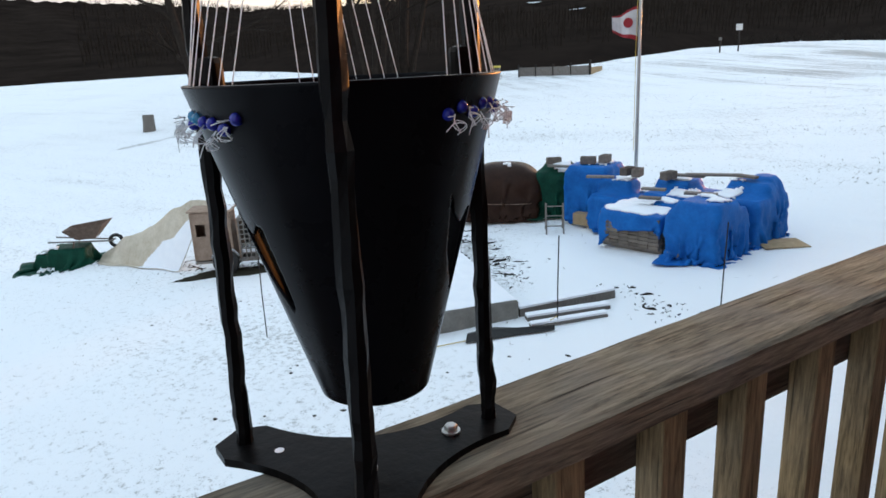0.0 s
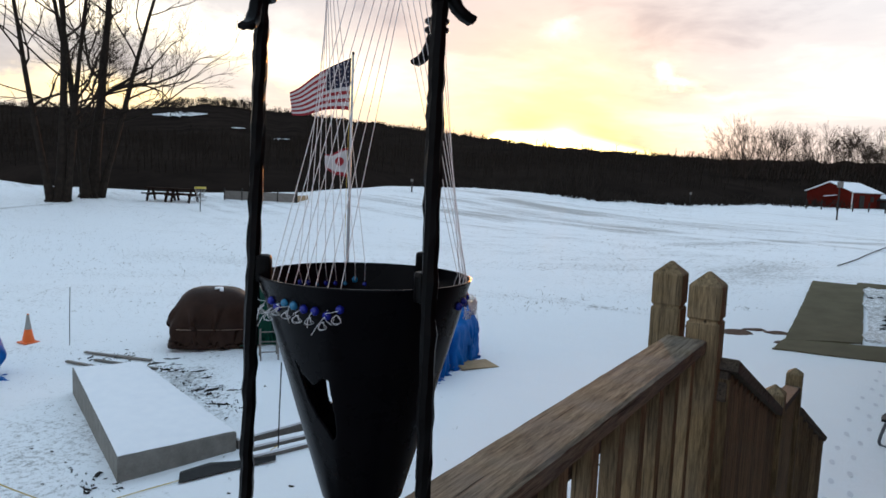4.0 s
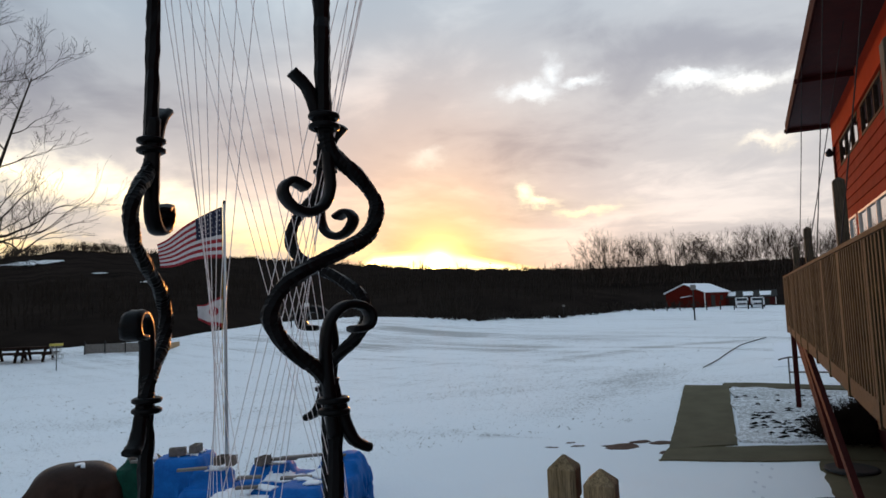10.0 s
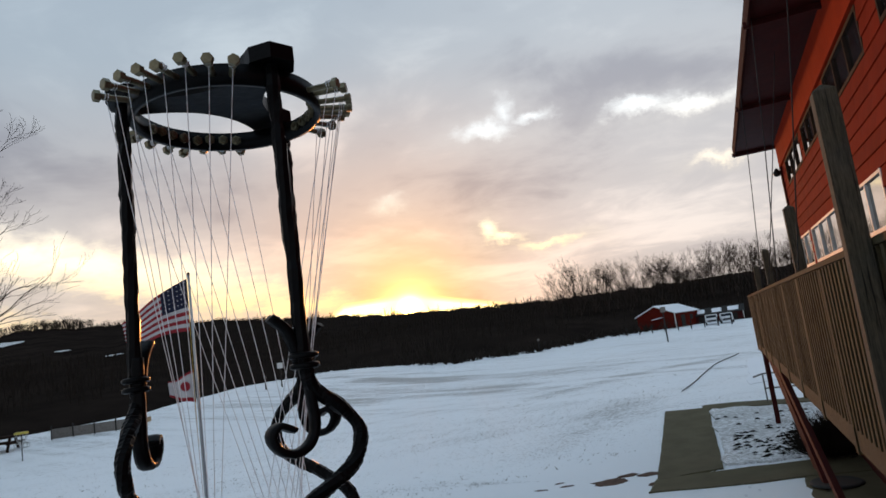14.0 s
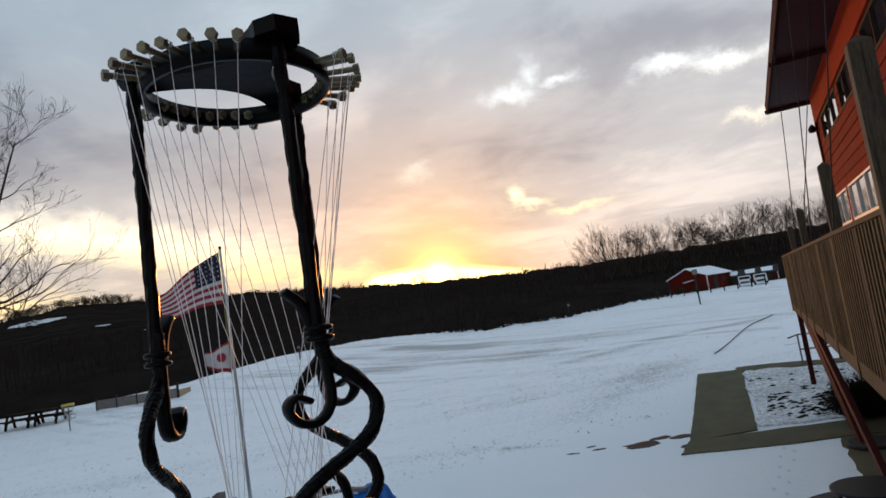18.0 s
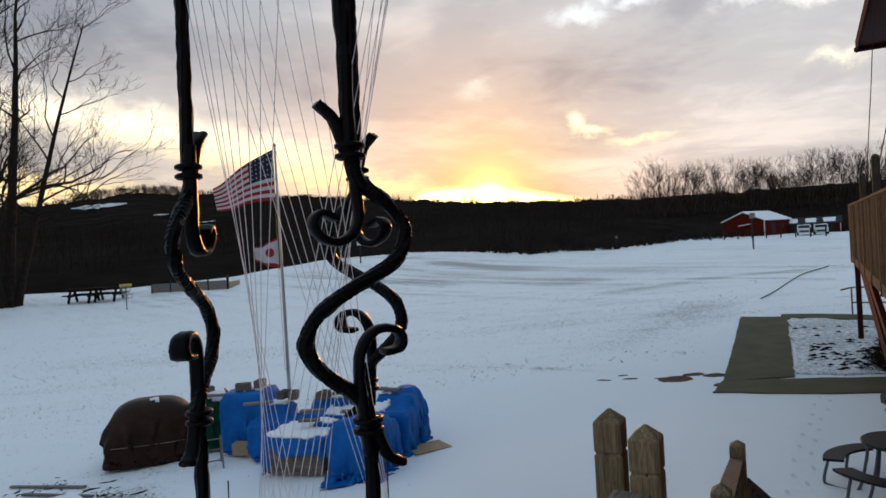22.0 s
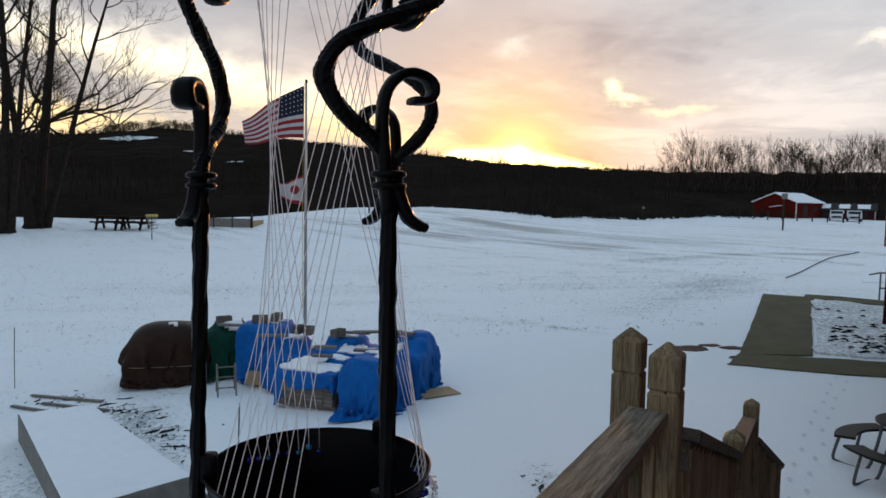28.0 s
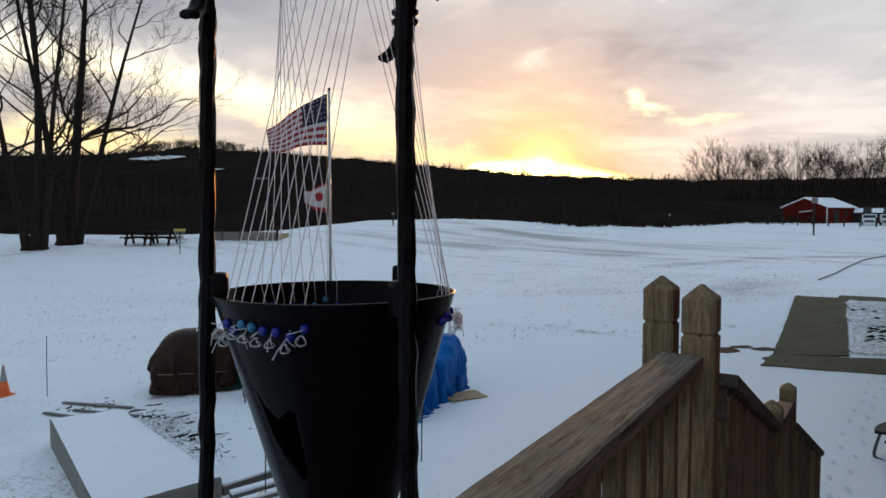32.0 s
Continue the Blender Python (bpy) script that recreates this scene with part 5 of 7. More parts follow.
for a, b in high_windows:
    window(a, b, HIGH[0], HIGH[1], BROWNFRAME, 3, "dark brown framed high window")
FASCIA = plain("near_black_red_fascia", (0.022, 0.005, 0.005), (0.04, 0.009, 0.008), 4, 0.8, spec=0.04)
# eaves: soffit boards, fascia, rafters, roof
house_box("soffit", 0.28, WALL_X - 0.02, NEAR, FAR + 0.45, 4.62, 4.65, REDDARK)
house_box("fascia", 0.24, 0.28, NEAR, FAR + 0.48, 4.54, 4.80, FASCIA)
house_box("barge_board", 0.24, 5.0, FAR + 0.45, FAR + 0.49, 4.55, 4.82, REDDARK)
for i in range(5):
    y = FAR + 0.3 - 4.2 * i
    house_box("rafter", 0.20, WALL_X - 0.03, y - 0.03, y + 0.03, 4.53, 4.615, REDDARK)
bm = bmesh.new()
block(bm, (0, 0, 0), (5.6, FAR + 0.55 - NEAR, 0.10), Euler((0, radians(-9), 0)).to_matrix(), bevel=0.01)
part("roof", bm, FRESH, house, "roof with a cover of snow", at=pose(3.23, (NEAR + FAR + 0.45) / 2, 5.24))
# outside lamp at the corner
bm = bmesh.new()
lathe(bm, [(0.02, 0.0), (0.07, 0.02), (0.09, 0.1), (0.05, 0.16), (0.02, 0.2)], 12)
part("corner_lamp", bm, PLATE, house, "small dark floodlight under the eaves", at=pose(WALL_X - 0.12, FAR - 0.02, 3.78, 25, 0, 0))

# the raised deck
Z_RAILTOP, Z_DECK = 1.085, 0.06
upper = thing("upper_deck", HOUSE, "raised wooden deck along the house on red posts", "deck")
for i in range(9):
    cube("deck_board", (0.136, 16.6, 0.03), HOUSEWOOD_SHADED, upper, pose(0.06 + 0.14 * i, -8.0, Z_DECK - 0.02), 0.003)
cube("rim_joist", (0.045, 16.8, 0.26), HOUSEWOOD_SHADED, upper, pose(-0.03, -8.05, Z_DECK - 0.17))
cube("rim_joist", (1.2, 0.045, 0.26), HOUSEWOOD_SHADED, upper, pose(0.6, 0.36, Z_DECK - 0.17))
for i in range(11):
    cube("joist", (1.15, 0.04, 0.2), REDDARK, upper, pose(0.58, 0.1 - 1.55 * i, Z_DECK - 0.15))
guard = thing("upper_railing", HOUSE, "yellowed pine deck railing with close balusters", "railing")
cube("cap", (0.14, 16.8, 0.036), HOUSEWOOD_SHADED, guard, pose(0.0, -8.0, Z_RAILTOP - 0.018), label="cap board with the railing's shade in its colour")
cube("top_rail", (0.036, 16.7, 0.088), HOUSEWOOD_SHADED, guard, pose(0.02, -8.0, Z_RAILTOP - 0.085))
cube("end_cap", (1.15, 0.14, 0.036), HOUSEWOOD_SHADED, guard, pose(0.63, 0.38, Z_RAILTOP - 0.018))
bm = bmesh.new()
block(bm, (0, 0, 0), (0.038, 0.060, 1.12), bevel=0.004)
upright = mesh_of("baluster", bm, HOUSEWOOD_SHADED)
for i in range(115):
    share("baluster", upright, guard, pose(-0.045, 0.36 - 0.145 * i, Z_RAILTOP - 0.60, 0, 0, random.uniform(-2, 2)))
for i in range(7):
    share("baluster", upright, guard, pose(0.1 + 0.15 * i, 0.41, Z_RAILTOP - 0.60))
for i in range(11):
    cube("railing_post", (0.09, 0.09, 1.3), HOUSEWOOD_SHADED, guard, pose(-0.02, 0.3 - 1.62 * i, Z_RAILTOP - 0.70))
# tall posts that stand over the railing, with the cables between them and the eaves
for y, top, out, foot in ((-3.1, 1.62, 0.06, 0.08), (-6.3, 1.70, 0.06, 0.08), (-10.5, 1.81, 0.06, 0.08), (-14.55, 1.86, -0.125, -0.25)):
    p = HOUSE @ Vector((out, y, 0))
    t = pointed_post("tall_post", p.x, p.y, top, foot, "tall weathered post standing over the deck railing", 0.105, -5.7, False, TALLWOOD)
for y, z, x1 in ((-5.4, 4.6, 0.25), (-8.6, 4.6, 0.3), (-7.0, 4.6, 0.7), (-11.0, 4.6, 0.5)):
    a, b = HOUSE @ Vector((x1, y, z)), HOUSE @ Vector((-0.05, y - 0.3, 1.1))
    bm = bmesh.new()
    tube(bm, [a, a.lerp(b, 0.5) + Vector((0.01, 0, 0)), b], 0.007, 6)
    tagged(part("cable", bm, RUBBER), "thin black cable hanging from the eaves", "cable", "eaves cables")
# red posts and braces under the deck
for y in (0.30, -13.4):
    p = HOUSE @ Vector((0.06, y, 0))
    z0 = ground_z(p.x, p.y) - 0.05
    t = thing("deck_post", pose(p.x, p.y, z0, 0, 0, -5.7), "dark red painted post under the raised deck", "post", "deck posts")
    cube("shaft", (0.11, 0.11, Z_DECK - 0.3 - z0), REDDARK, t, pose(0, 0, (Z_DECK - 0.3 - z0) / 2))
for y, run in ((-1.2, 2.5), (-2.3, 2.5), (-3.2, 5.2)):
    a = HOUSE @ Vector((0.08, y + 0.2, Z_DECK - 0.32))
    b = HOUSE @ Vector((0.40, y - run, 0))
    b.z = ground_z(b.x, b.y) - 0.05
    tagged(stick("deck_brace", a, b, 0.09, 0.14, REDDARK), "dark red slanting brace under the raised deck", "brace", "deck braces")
# pipe rail by the lower entry
t = thing("pipe_rail", HOUSE, "thin grey pipe handrail beside the walk", "handrail")
for a, b in (((0.0, 2.6, -1.9), (0.0, 2.6, -1.05)), ((1.2, 2.6, -1.9), (1.2, 2.6, -1.05)), ((-0.25, 2.6, -1.12), (0.0, 2.6, -1.05)), ((0.0, 2.6, -1.05), (1.25, 2.6, -1.05)), ((0.0, 2.6, -1.45), (1.25, 2.6, -1.45))):
    bm = bmesh.new()
    tube(bm, [a, Vector(a).lerp(Vector(b), 0.5), b], 0.022, 8)
    part("pipe", bm, GREYPLANK, t)
# a clipped shrub, bare and dark
bm = bmesh.new()
rng = random.Random(8)
for k in range(620):
    a, e = rng.uniform(0, 6.28), rng.uniform(0.1, 1.45)
    w = Vector((math.cos(a) * math.cos(e), math.sin(a) * math.cos(e), math.sin(e)))
    grow(bm, rng, Vector((rng.uniform(-0.4, 0.4), rng.uniform(-0.4, 0.4), 0)), w, rng.uniform(0.22, 0.36), 0.012, 2, 0.75, 0, 3, 0.004)
t = thing("shrub", stand(3.52, 14.95), "dark bare shrub in the planting bed by the house", "shrub")
shrub_crown = part("crown", bm, TWIGS, t)
t = thing("shrub", stand(4.35, 16.1, 140), "dark bare shrub close to the house wall", "shrub")
share("crown", shrub_crown.data, t, Matrix())
# clods and dead leaves that show through the snow of the bed, thicker towards the shrub
bm = bmesh.new()
for k in range(520):
    u, v = rng.random() ** 0.7, rng.random()
    x, y = 1.75 + 2.9 * u, 14.95 + 4.0 * v
    if rng.random() > 0.25 + 0.9 * math.exp(-((x - 2.7) ** 2 + (y - 16.0) ** 2) / 1.6):
        continue
    r = rng.uniform(0.025, 0.075)
    top = bm.verts.new((x, y, ground_z(x, y) + 0.05 + r * 0.45))
    foot = []
    for c in range(7):
        a = 6.283 * c / 7
        q = r * rng.uniform(0.6, 1.5)
        foot.append(bm.verts.new((x + q * 1.4 * math.cos(a), y + q * math.sin(a), ground_z(x, y) + 0.045)))
    for p, q in zip(foot, foot[1:] + foot[:1]):
        bm.faces.new((p, q, top))
tagged(part("leaf_litter", bm, DARKWOOD), "dark clods and dead leaves on the snowy bed", "leaf litter", kind="stuff")
# dark mats on the walk
for x, y, s in ((3.09, 12.75, 0.42),):
    bm = bmesh.new()
    lathe(bm, [(s, 0.0), (s, 0.03), (s * 0.92, 0.045), (s * 0.6, 0.04)], 28)
    tagged(part("round_cover", bm, RUBBER, at=stand(x, y, 0, -0.03)), "dark round cover lying by the walk", "cover", "round covers")


# ---- round steel picnic table ----
def round_table(x, y, turn):
    t = thing("round_picnic_table", stand(x, y, turn, 0.06) @ Matrix.Scale(0.88, 4), "black coated steel round picnic table with attached curved seats", "table")
    bm = bmesh.new()
    lathe(bm, [(0.0, 0.735), (0.50, 0.735), (0.515, 0.745), (0.515, 0.765), (0.50, 0.775), (0.02, 0.775)], 40)
    part("tabletop", bm, PLATE, t)
    for k in range(4):
        a0 = k * 90 + 12
        bm = bmesh.new()
        cells = []
        for i in range(13):
            a = radians(a0 + 66 * i / 12)
            cells.append([bm.verts.new((r * math.cos(a), r * math.sin(a), z)) for r, z in ((0.72, 0.43), (0.98, 0.43), (0.98, 0.465), (0.72, 0.465))])
        for p, q in zip(cells, cells[1:]):
            for j in range(4):
                bm.faces.new((p[j], p[(j + 1) % 4], q[(j + 1) % 4], q[j]))
        bm.faces.new(cells[0])
        bm.faces.new(cells[-1])
        bmesh.ops.bevel(bm, geom=[e for e in bm.edges if e.is_manifold and e.calc_face_angle(0) > 1], offset=0.008, segments=2, affect="EDGES")
        part("seat", bm, PLATE, t)
        a = radians(a0 + 33)
        o, s = Vector((math.cos(a), math.sin(a), 0)), Vector((-math.sin(a), math.cos(a), 0))
        for side in (-0.3, 0.3):
            bm = bmesh.new()
            line = [o * 0.40 + s * side * 0.5 + Vector((0, 0, 0.72)), o * 0.42 + s * side * 0.6 + Vector((0, 0, 0.45)), o * 0.50 + s * side * 0.8 + Vector((0, 0, 0.06)), o * 0.62 + s * side + Vector((0, 0, 0.02)),
                    o * 0.86 + s * side + Vector((0, 0, 0.02)), o * 0.95 + s * side + Vector((0, 0, 0.08)), o * 0.88 + s * side * 0.9 + Vector((0, 0, 0.42))]
            tube(bm, smooth(line, 4), 0.021, 8)
            part("leg", bm, ZINCDULL, t, "dull grey steel tube leg", smooth=True)
    return t


round_table(2.18, 8.77, 10)


# ---- covered stacks in the yard ----
def fallen_sheet(solids, wide, deep, centre=(0, 0), turn=0.0, seed=1, slack=0.9, cells=40, steps=220, drop=0.05, domes=(), gather=0.004):
    """A sheet let fall on boxes (x0, x1, y0, y1, top) and domes (x, y, rx, ry, rz): a grid of points held by springs until it hangs at rest."""
    dice = np.random.default_rng(seed)
    nx, ny = cells, max(8, int(cells * deep / wide))
    u, v = np.meshgrid(np.linspace(-0.5, 0.5, nx), np.linspace(-0.5, 0.5, ny), indexing="ij")
    c, q = math.cos(radians(turn)), math.sin(radians(turn))
    x, y = u * wide * slack, v * deep * slack
    high = max([b[4] for b in solids] + [d[4] for d in domes] + [0.1])
    p = np.stack([centre[0] + c * x - q * y, centre[1] + q * x + c * y, np.full_like(x, high + drop) + 0.03 * dice.standard_normal(x.shape)], axis=-1)
    p[..., :2] += 0.012 * dice.standard_normal(p[..., :2].shape)
    hx, hy = wide / (nx - 1), deep / (ny - 1)
    pairs = []
    for first in (0, 1):
        pairs.append(((slice(first, nx - 1, 2), slice(None)), (slice(first + 1, nx, 2), slice(None)), hx, 1.0))
        pairs.append(((slice(None), slice(first, ny - 1, 2)), (slice(None), slice(first + 1, ny, 2)), hy, 1.0))
        pairs.append(((slice(first, nx - 1, 2), slice(0, ny - 1)), (slice(first + 1, nx, 2), slice(1, ny)), math.hypot(hx, hy), 0.35))
        pairs.append(((slice(first, nx - 1, 2), slice(1, ny)), (slice(first + 1, nx, 2), slice(0, ny - 1)), math.hypot(hx, hy), 0.35))
    for first in (0, 1, 2, 3):
        pairs.append(((slice(first, nx - 2, 4), slice(None)), (slice(first + 2, nx, 4), slice(None)), 2 * hx, 0.10))
        pairs.append(((slice(None), slice(first, ny - 2, 4)), (slice(None), slice(first + 2, ny, 4)), 2 * hy, 0.10))
    old = p.copy()
    skin = 0.015
    middle = (np.mean([(b[0] + b[1]) / 2 for b in solids] or [centre[0]]), np.mean([(b[2] + b[3]) / 2 for b in solids] or [centre[1]]))
    for step in range(steps):
        speed = np.clip((p - old) * 0.90, -0.03, 0.03)
        old = p.copy()
        p = p + speed
        p[..., 2] -= 0.008
        hang = (p[..., 2] < high - 0.12)[..., None]
        way = np.array((middle[0], middle[1])) - p[..., :2]
        p[..., :2] += hang * gather * way / (np.linalg.norm(way, axis=-1, keepdims=True) + 1e-6)
        for _ in range(5):
            for a, b, rest, stiff in pairs:
                pa, pb = p[a], p[b]
                n0, n1 = min(pa.shape[0], pb.shape[0]), min(pa.shape[1], pb.shape[1])
                pa, pb = pa[:n0, :n1], pb[:n0, :n1]
                d = pb - pa
                length = np.linalg.norm(d, axis=-1, keepdims=True) + 1e-9
                move = d * (0.5 * stiff * (length - rest) / length)
                pa += move
                pb -= move
            for x0, x1, y0, y1, top in solids:
                gaps = np.stack([p[..., 0] - x0 + skin, x1 + skin - p[..., 0], p[..., 1] - y0 + skin, y1 + skin - p[..., 1], top + skin - p[..., 2]], axis=-1)
                inside = gaps.min(axis=-1) > 0
                if not inside.any():
                    continue
                gaps[..., 4] *= 0.55
                side = gaps.argmin(axis=-1)
                for k, (axis_k, put) in enumerate(((0, x0 - skin), (0, x1 + skin), (1, y0 - skin), (1, y1 + skin), (2, top + skin))):
                    hit = inside & (side == k)
                    p[hit, axis_k] = put
                    if k == 4:
                        p[hit, :2] += 0.7 * (old[hit, :2] - p[hit, :2])
            for cx, cy, rx, ry, rz in domes:
                d = (p - np.array((cx, cy, 0))) / np.array((rx, ry, rz))
                r = (np.abs(d) ** 3).sum(axis=-1) ** (1 / 3) + 1e-9
                hit = (r < 1) & (p[..., 2] > -0.05)
                p[hit] = np.array((cx, cy, 0)) + d[hit] / r[hit][:, None] * np.array((rx, ry, rz))
                p[hit, :2] += 0.5 * (old[hit, :2] - p[hit, :2])
            low = p[..., 2] < 0.012
            p[low, 2] = 0.012
            p[low, :2] += 0.8 * (old[low, :2] - p[low, :2])
    return p


def sheet_part(name, parent, p, mat, label="", snow=(), seed=0, crease=0.022):
    """The fallen sheet as one mesh; snow lies where the sheet is nearly level inside the given rounds (x, y, radius)."""
    nx, ny = p.shape[:2]
    bm = bmesh.new()
    vs = [[bm.verts.new(p[i, j]) for j in range(ny)] for i in range(nx)]
    for i in range(nx - 1):
        for j in range(ny - 1):
            bm.faces.new((vs[i][j], vs[i + 1][j], vs[i + 1][j + 1], vs[i][j + 1]))
    bm.normal_update()
    for row in vs:
        for w in row:
            c = w.co
            fold = 1 - 3.2 * abs(noise.noise(Vector((c.x * 2.6 + seed, c.y * 2.6, c.z * 1.7)))) + 0.6 * noise.noise(Vector((c.x * 8, c.y * 8, c.z * 8 + seed)))
            w.co = c + Vector((w.normal.x, w.normal.y, 0.35 * w.normal.z)) * crease * fold * (1 if w.normal.z >= 0 else -1)
    bm.normal_update()
    if snow:
        lie = bmesh.new()
        lift = {}
        for i in range(nx):
            for j in range(ny):
                w = vs[i][j]
                deep = max(1 - math.hypot(w.co.x - sx, w.co.y - sy) / sr + 0.5 * noise.noise(Vector((w.co.x * 5, w.co.y * 5, seed))) for sx, sy, sr in snow)
                if deep > 0 and abs(w.normal.z) > 0.72:
                    lift[i, j] = lie.verts.new(w.co + Vector((0, 0, 0.010 + min(0.03, 0.07 * deep))))
        for i in range(nx - 1):
            for j in range(ny - 1):
                four = [lift.get(k) for k in ((i, j), (i + 1, j), (i + 1, j + 1), (i, j + 1))]
                if all(four):
                    lie.faces.new(four)
        bmesh.ops.delete(lie, geom=[w for w in lie.verts if not w.link_faces], context="VERTS")
        lump = part("snow_patch", lie, FRESH, parent, smooth=True)
        tagged(lump, "snow lying in the folds", kind="stuff")
        lump.modifiers.new("depth", "SOLIDIFY").thickness = 0.022
    ob = part(name, bm, mat, parent, label, True)
    ob.modifiers.new("cloth", "SOLIDIFY").thickness = 0.005
    return ob


def covered(parent, solids, mat, seed, over=0.8, slack=0.93, shift=(0, 0), turn=0.0, snow=(), cells=42, load=True):
    """A load of boxes under a fallen sheet that hangs over its edges."""
    x0, x1 = min(b[0] for b in solids), max(b[1] for b in solids)
    y0, y1 = min(b[2] for b in solids), max(b[3] for b in solids)
    p = fallen_sheet(solids, x1 - x0 + 2 * over, y1 - y0 + 2 * over, ((x0 + x1) / 2 + shift[0], (y0 + y1) / 2 + shift[1]), turn, seed, slack, cells)
    sheet_part("tarpaulin", parent, p, mat, snow=snow, seed=seed)
    if load:
        for a0, a1, b0, b1, top in solids:
            cube("load", (a1 - a0 - 0.08, b1 - b0 - 0.08, top - 0.16), BLOCK, parent, pose((a0 + a1) / 2, (b0 + b1) / 2, (top + 0.02) / 2), 0.03)
        cube("pallet", (x1 - x0, y1 - y0, 0.09), CRATEWOOD, parent, pose((x0 + x1) / 2, (y0 + y1) / 2, 0.045), 0.008)


def snow_cap(parent, sx, sy, z, seed, at=(0, 0), label="snow lying in the folds"):
    bm = bmesh.new()
    bmesh.ops.create_grid(bm, x_segments=16, y_segments=16, size=0.5)
    for v in bm.verts:
        u, w = v.co.x * 2, v.co.y * 2
        ang = math.atan2(w, u)
        k = 1 + 0.22 * noise.noise(Vector((ang * 2, seed, 0)))
        m = max(abs(u), abs(w))
        v.co = Vector((at[0] + u * sx / 2 * k, at[1] + w * sy / 2 * k, z + 0.03 * (1 - m ** 4) + 0.02 * noise.noise(Vector((u * 3, w * 3, seed))) - 0.05 * m ** 6))
    return part("snow_patch", bm, FRESH, parent, label, True)


YARD = 27.0  # the yard's things stand roughly square to the line of sight


def yard(u, v, turn=0.0):
    """A place u across and v ahead of the deck, on the ground."""
    x, y = ACROSS.x * u + AHEAD.x * v, ACROSS.y * u + AHEAD.y * v
    return stand(x, y, YARD + turn)


def brick_stack(parent, x0, x1, y0, y1, top):
    """Courses of grey-brown bricks on two runners: the outer faces of the stack."""
    for y in (y0 + 0.15, y1 - 0.15):
        cube("pallet_runner", (x1 - x0, 0.09, 0.09), GREYPLANK, parent, pose((x0 + x1) / 2, y, 0.045))
    dice = random.Random(8)
    bm = bmesh.new()
    block(bm, (0, 0, 0), (0.181, 0.095, 0.058), bevel=0.005)
    brick = mesh_of("brick", bm, STACKBRICK)
    along, deep = int((x1 - x0) / 0.185), int((y1 - y0 - 0.2) / 0.185)
    for layer in range(int((top - 0.09) / 0.063)):
        z = 0.122 + layer * 0.063
        for i in range(along):
            for y in (y0 + 0.05, y1 - 0.05):
                share("brick", brick, parent, pose(x0 + 0.092 + i * (x1 - x0 - 0.184) / (along - 1), y + dice.uniform(-0.008, 0.008), z, 0, 0, dice.uniform(-2, 2)))
        for i in range(deep):
            for x in (x0 + 0.05, x1 - 0.05):
                share("brick", brick, parent, pose(x, y0 + 0.2 + i * 0.188, z, 0, 0, 90 + dice.uniform(-2, 2)))
    cube("core", (x1 - x0 - 0.22, y1 - y0 - 0.22, top - 0.1), BLOCK, parent, pose((x0 + x1) / 2, (y0 + y1) / 2, 0.1 + (top - 0.1) / 2))


# blue tarpaulins over stacked masonry
s = thing("covered_stack", stand(-6.4, 9.02, 4), "blue tarpaulin with snow over a stack of grey bricks", "tarp stack", "covered stacks")
brick_stack(s, -0.56, 0.56, -0.5, 0.5, 0.60)
covered(s, [(-0.56, 0.56, -0.5, 0.5, 0.62), (0.1, 0.45, 0.1, 0.45, 0.72)], TARP_BLUE, 1, 0.20, 0.90, (-0.06, 0.0), 3, ((-0.12, 0.0, 0.62),), 44, False)
s = thing("covered_stack", stand(-5.25, 9.0, 2), "creased blue tarpaulin hanging to the ground over a stack", "tarp stack", "covered stacks")
covered(s, [(-0.42, 0.40, -0.46, 0.46, 0.74), (-0.3, 0.38, -0.4, 0.2, 0.88)], TARP_BLUE, 5, 0.64, 0.86, (0.02, -0.03), 24, ((-0.15, 0.3, 0.3), (0.2, -0.05, 0.2)), 48)
s = thing("covered_stack", stand(-5.3, 10.2, 2), "rumpled blue tarpaulin over a tall uneven stack", "tarp stack", "covered stacks")
covered(s, [(-0.45, 0.42, -0.5, 0.5, 0.72), (-0.3, 0.36, -0.1, 0.46, 0.94), (0.0, 0.3, 0.1, 0.4, 1.02)], TARP_BLUE, 9, 0.60, 0.86, (0, 0), -20, ((-0.2, -0.3, 0.3),), 48)
s = thing("covered_stack", stand(-6.45, 10.15, 4), "blue tarpaulin weighted down with boards and snow", "tarp stack", "covered stacks")
covered(s, [(-0.52, 0.52, -0.5, 0.5, 0.66), (-0.5, 0.1, -0.1, 0.48, 0.84)], TARP_BLUE, 13, 0.48, 0.84, (0, 0), 16, ((0.25, -0.2, 0.35), (-0.2, 0.2, 0.25)), 46)
s = thing("covered_stack", stand(-7.5, 9.72, 12), "blue tarpaulin slung over a slanting stack", "tarp stack", "covered stacks")
covered(s, [(-0.42, 0.42, -0.42, 0.42, 0.62), (-0.4, 0.2, -0.05, 0.4, 0.86)], TARP_BLUE, 15, 0.34, 0.84, (0, -0.05), 28, ((0.05, 0.2, 0.3),), 44)
s = thing("covered_stack", stand(-8.33, 10.0, 14), "blue tarpaulin tied over a tall stack", "tarp stack", "covered stacks")
covered(s, [(-0.42, 0.42, -0.45, 0.45, 1.08)], TARP_BLUE, 17, 0.50, 0.88, (0, 0), 20, ((0.05, 0.15, 0.32),), 44)
cube("timber", (0.9, 0.2, 0.22), CRATEWOOD, s, pose(0.35, -0.62, 0.14), 0.01)
s = thing("covered_stack", stand(-9.24, 9.95, 30), "dark green tarpaulin over a stack", "tarp stack", "covered stacks")
covered(s, [(-0.4, 0.4, -0.42, 0.42, 0.9), (-0.3, 0.25, -0.2, 0.35, 1.04)], TARP_GREEN, 21, 0.70, 0.86, (0, 0), 12, ((0.1, 0.0, 0.3),), 44)
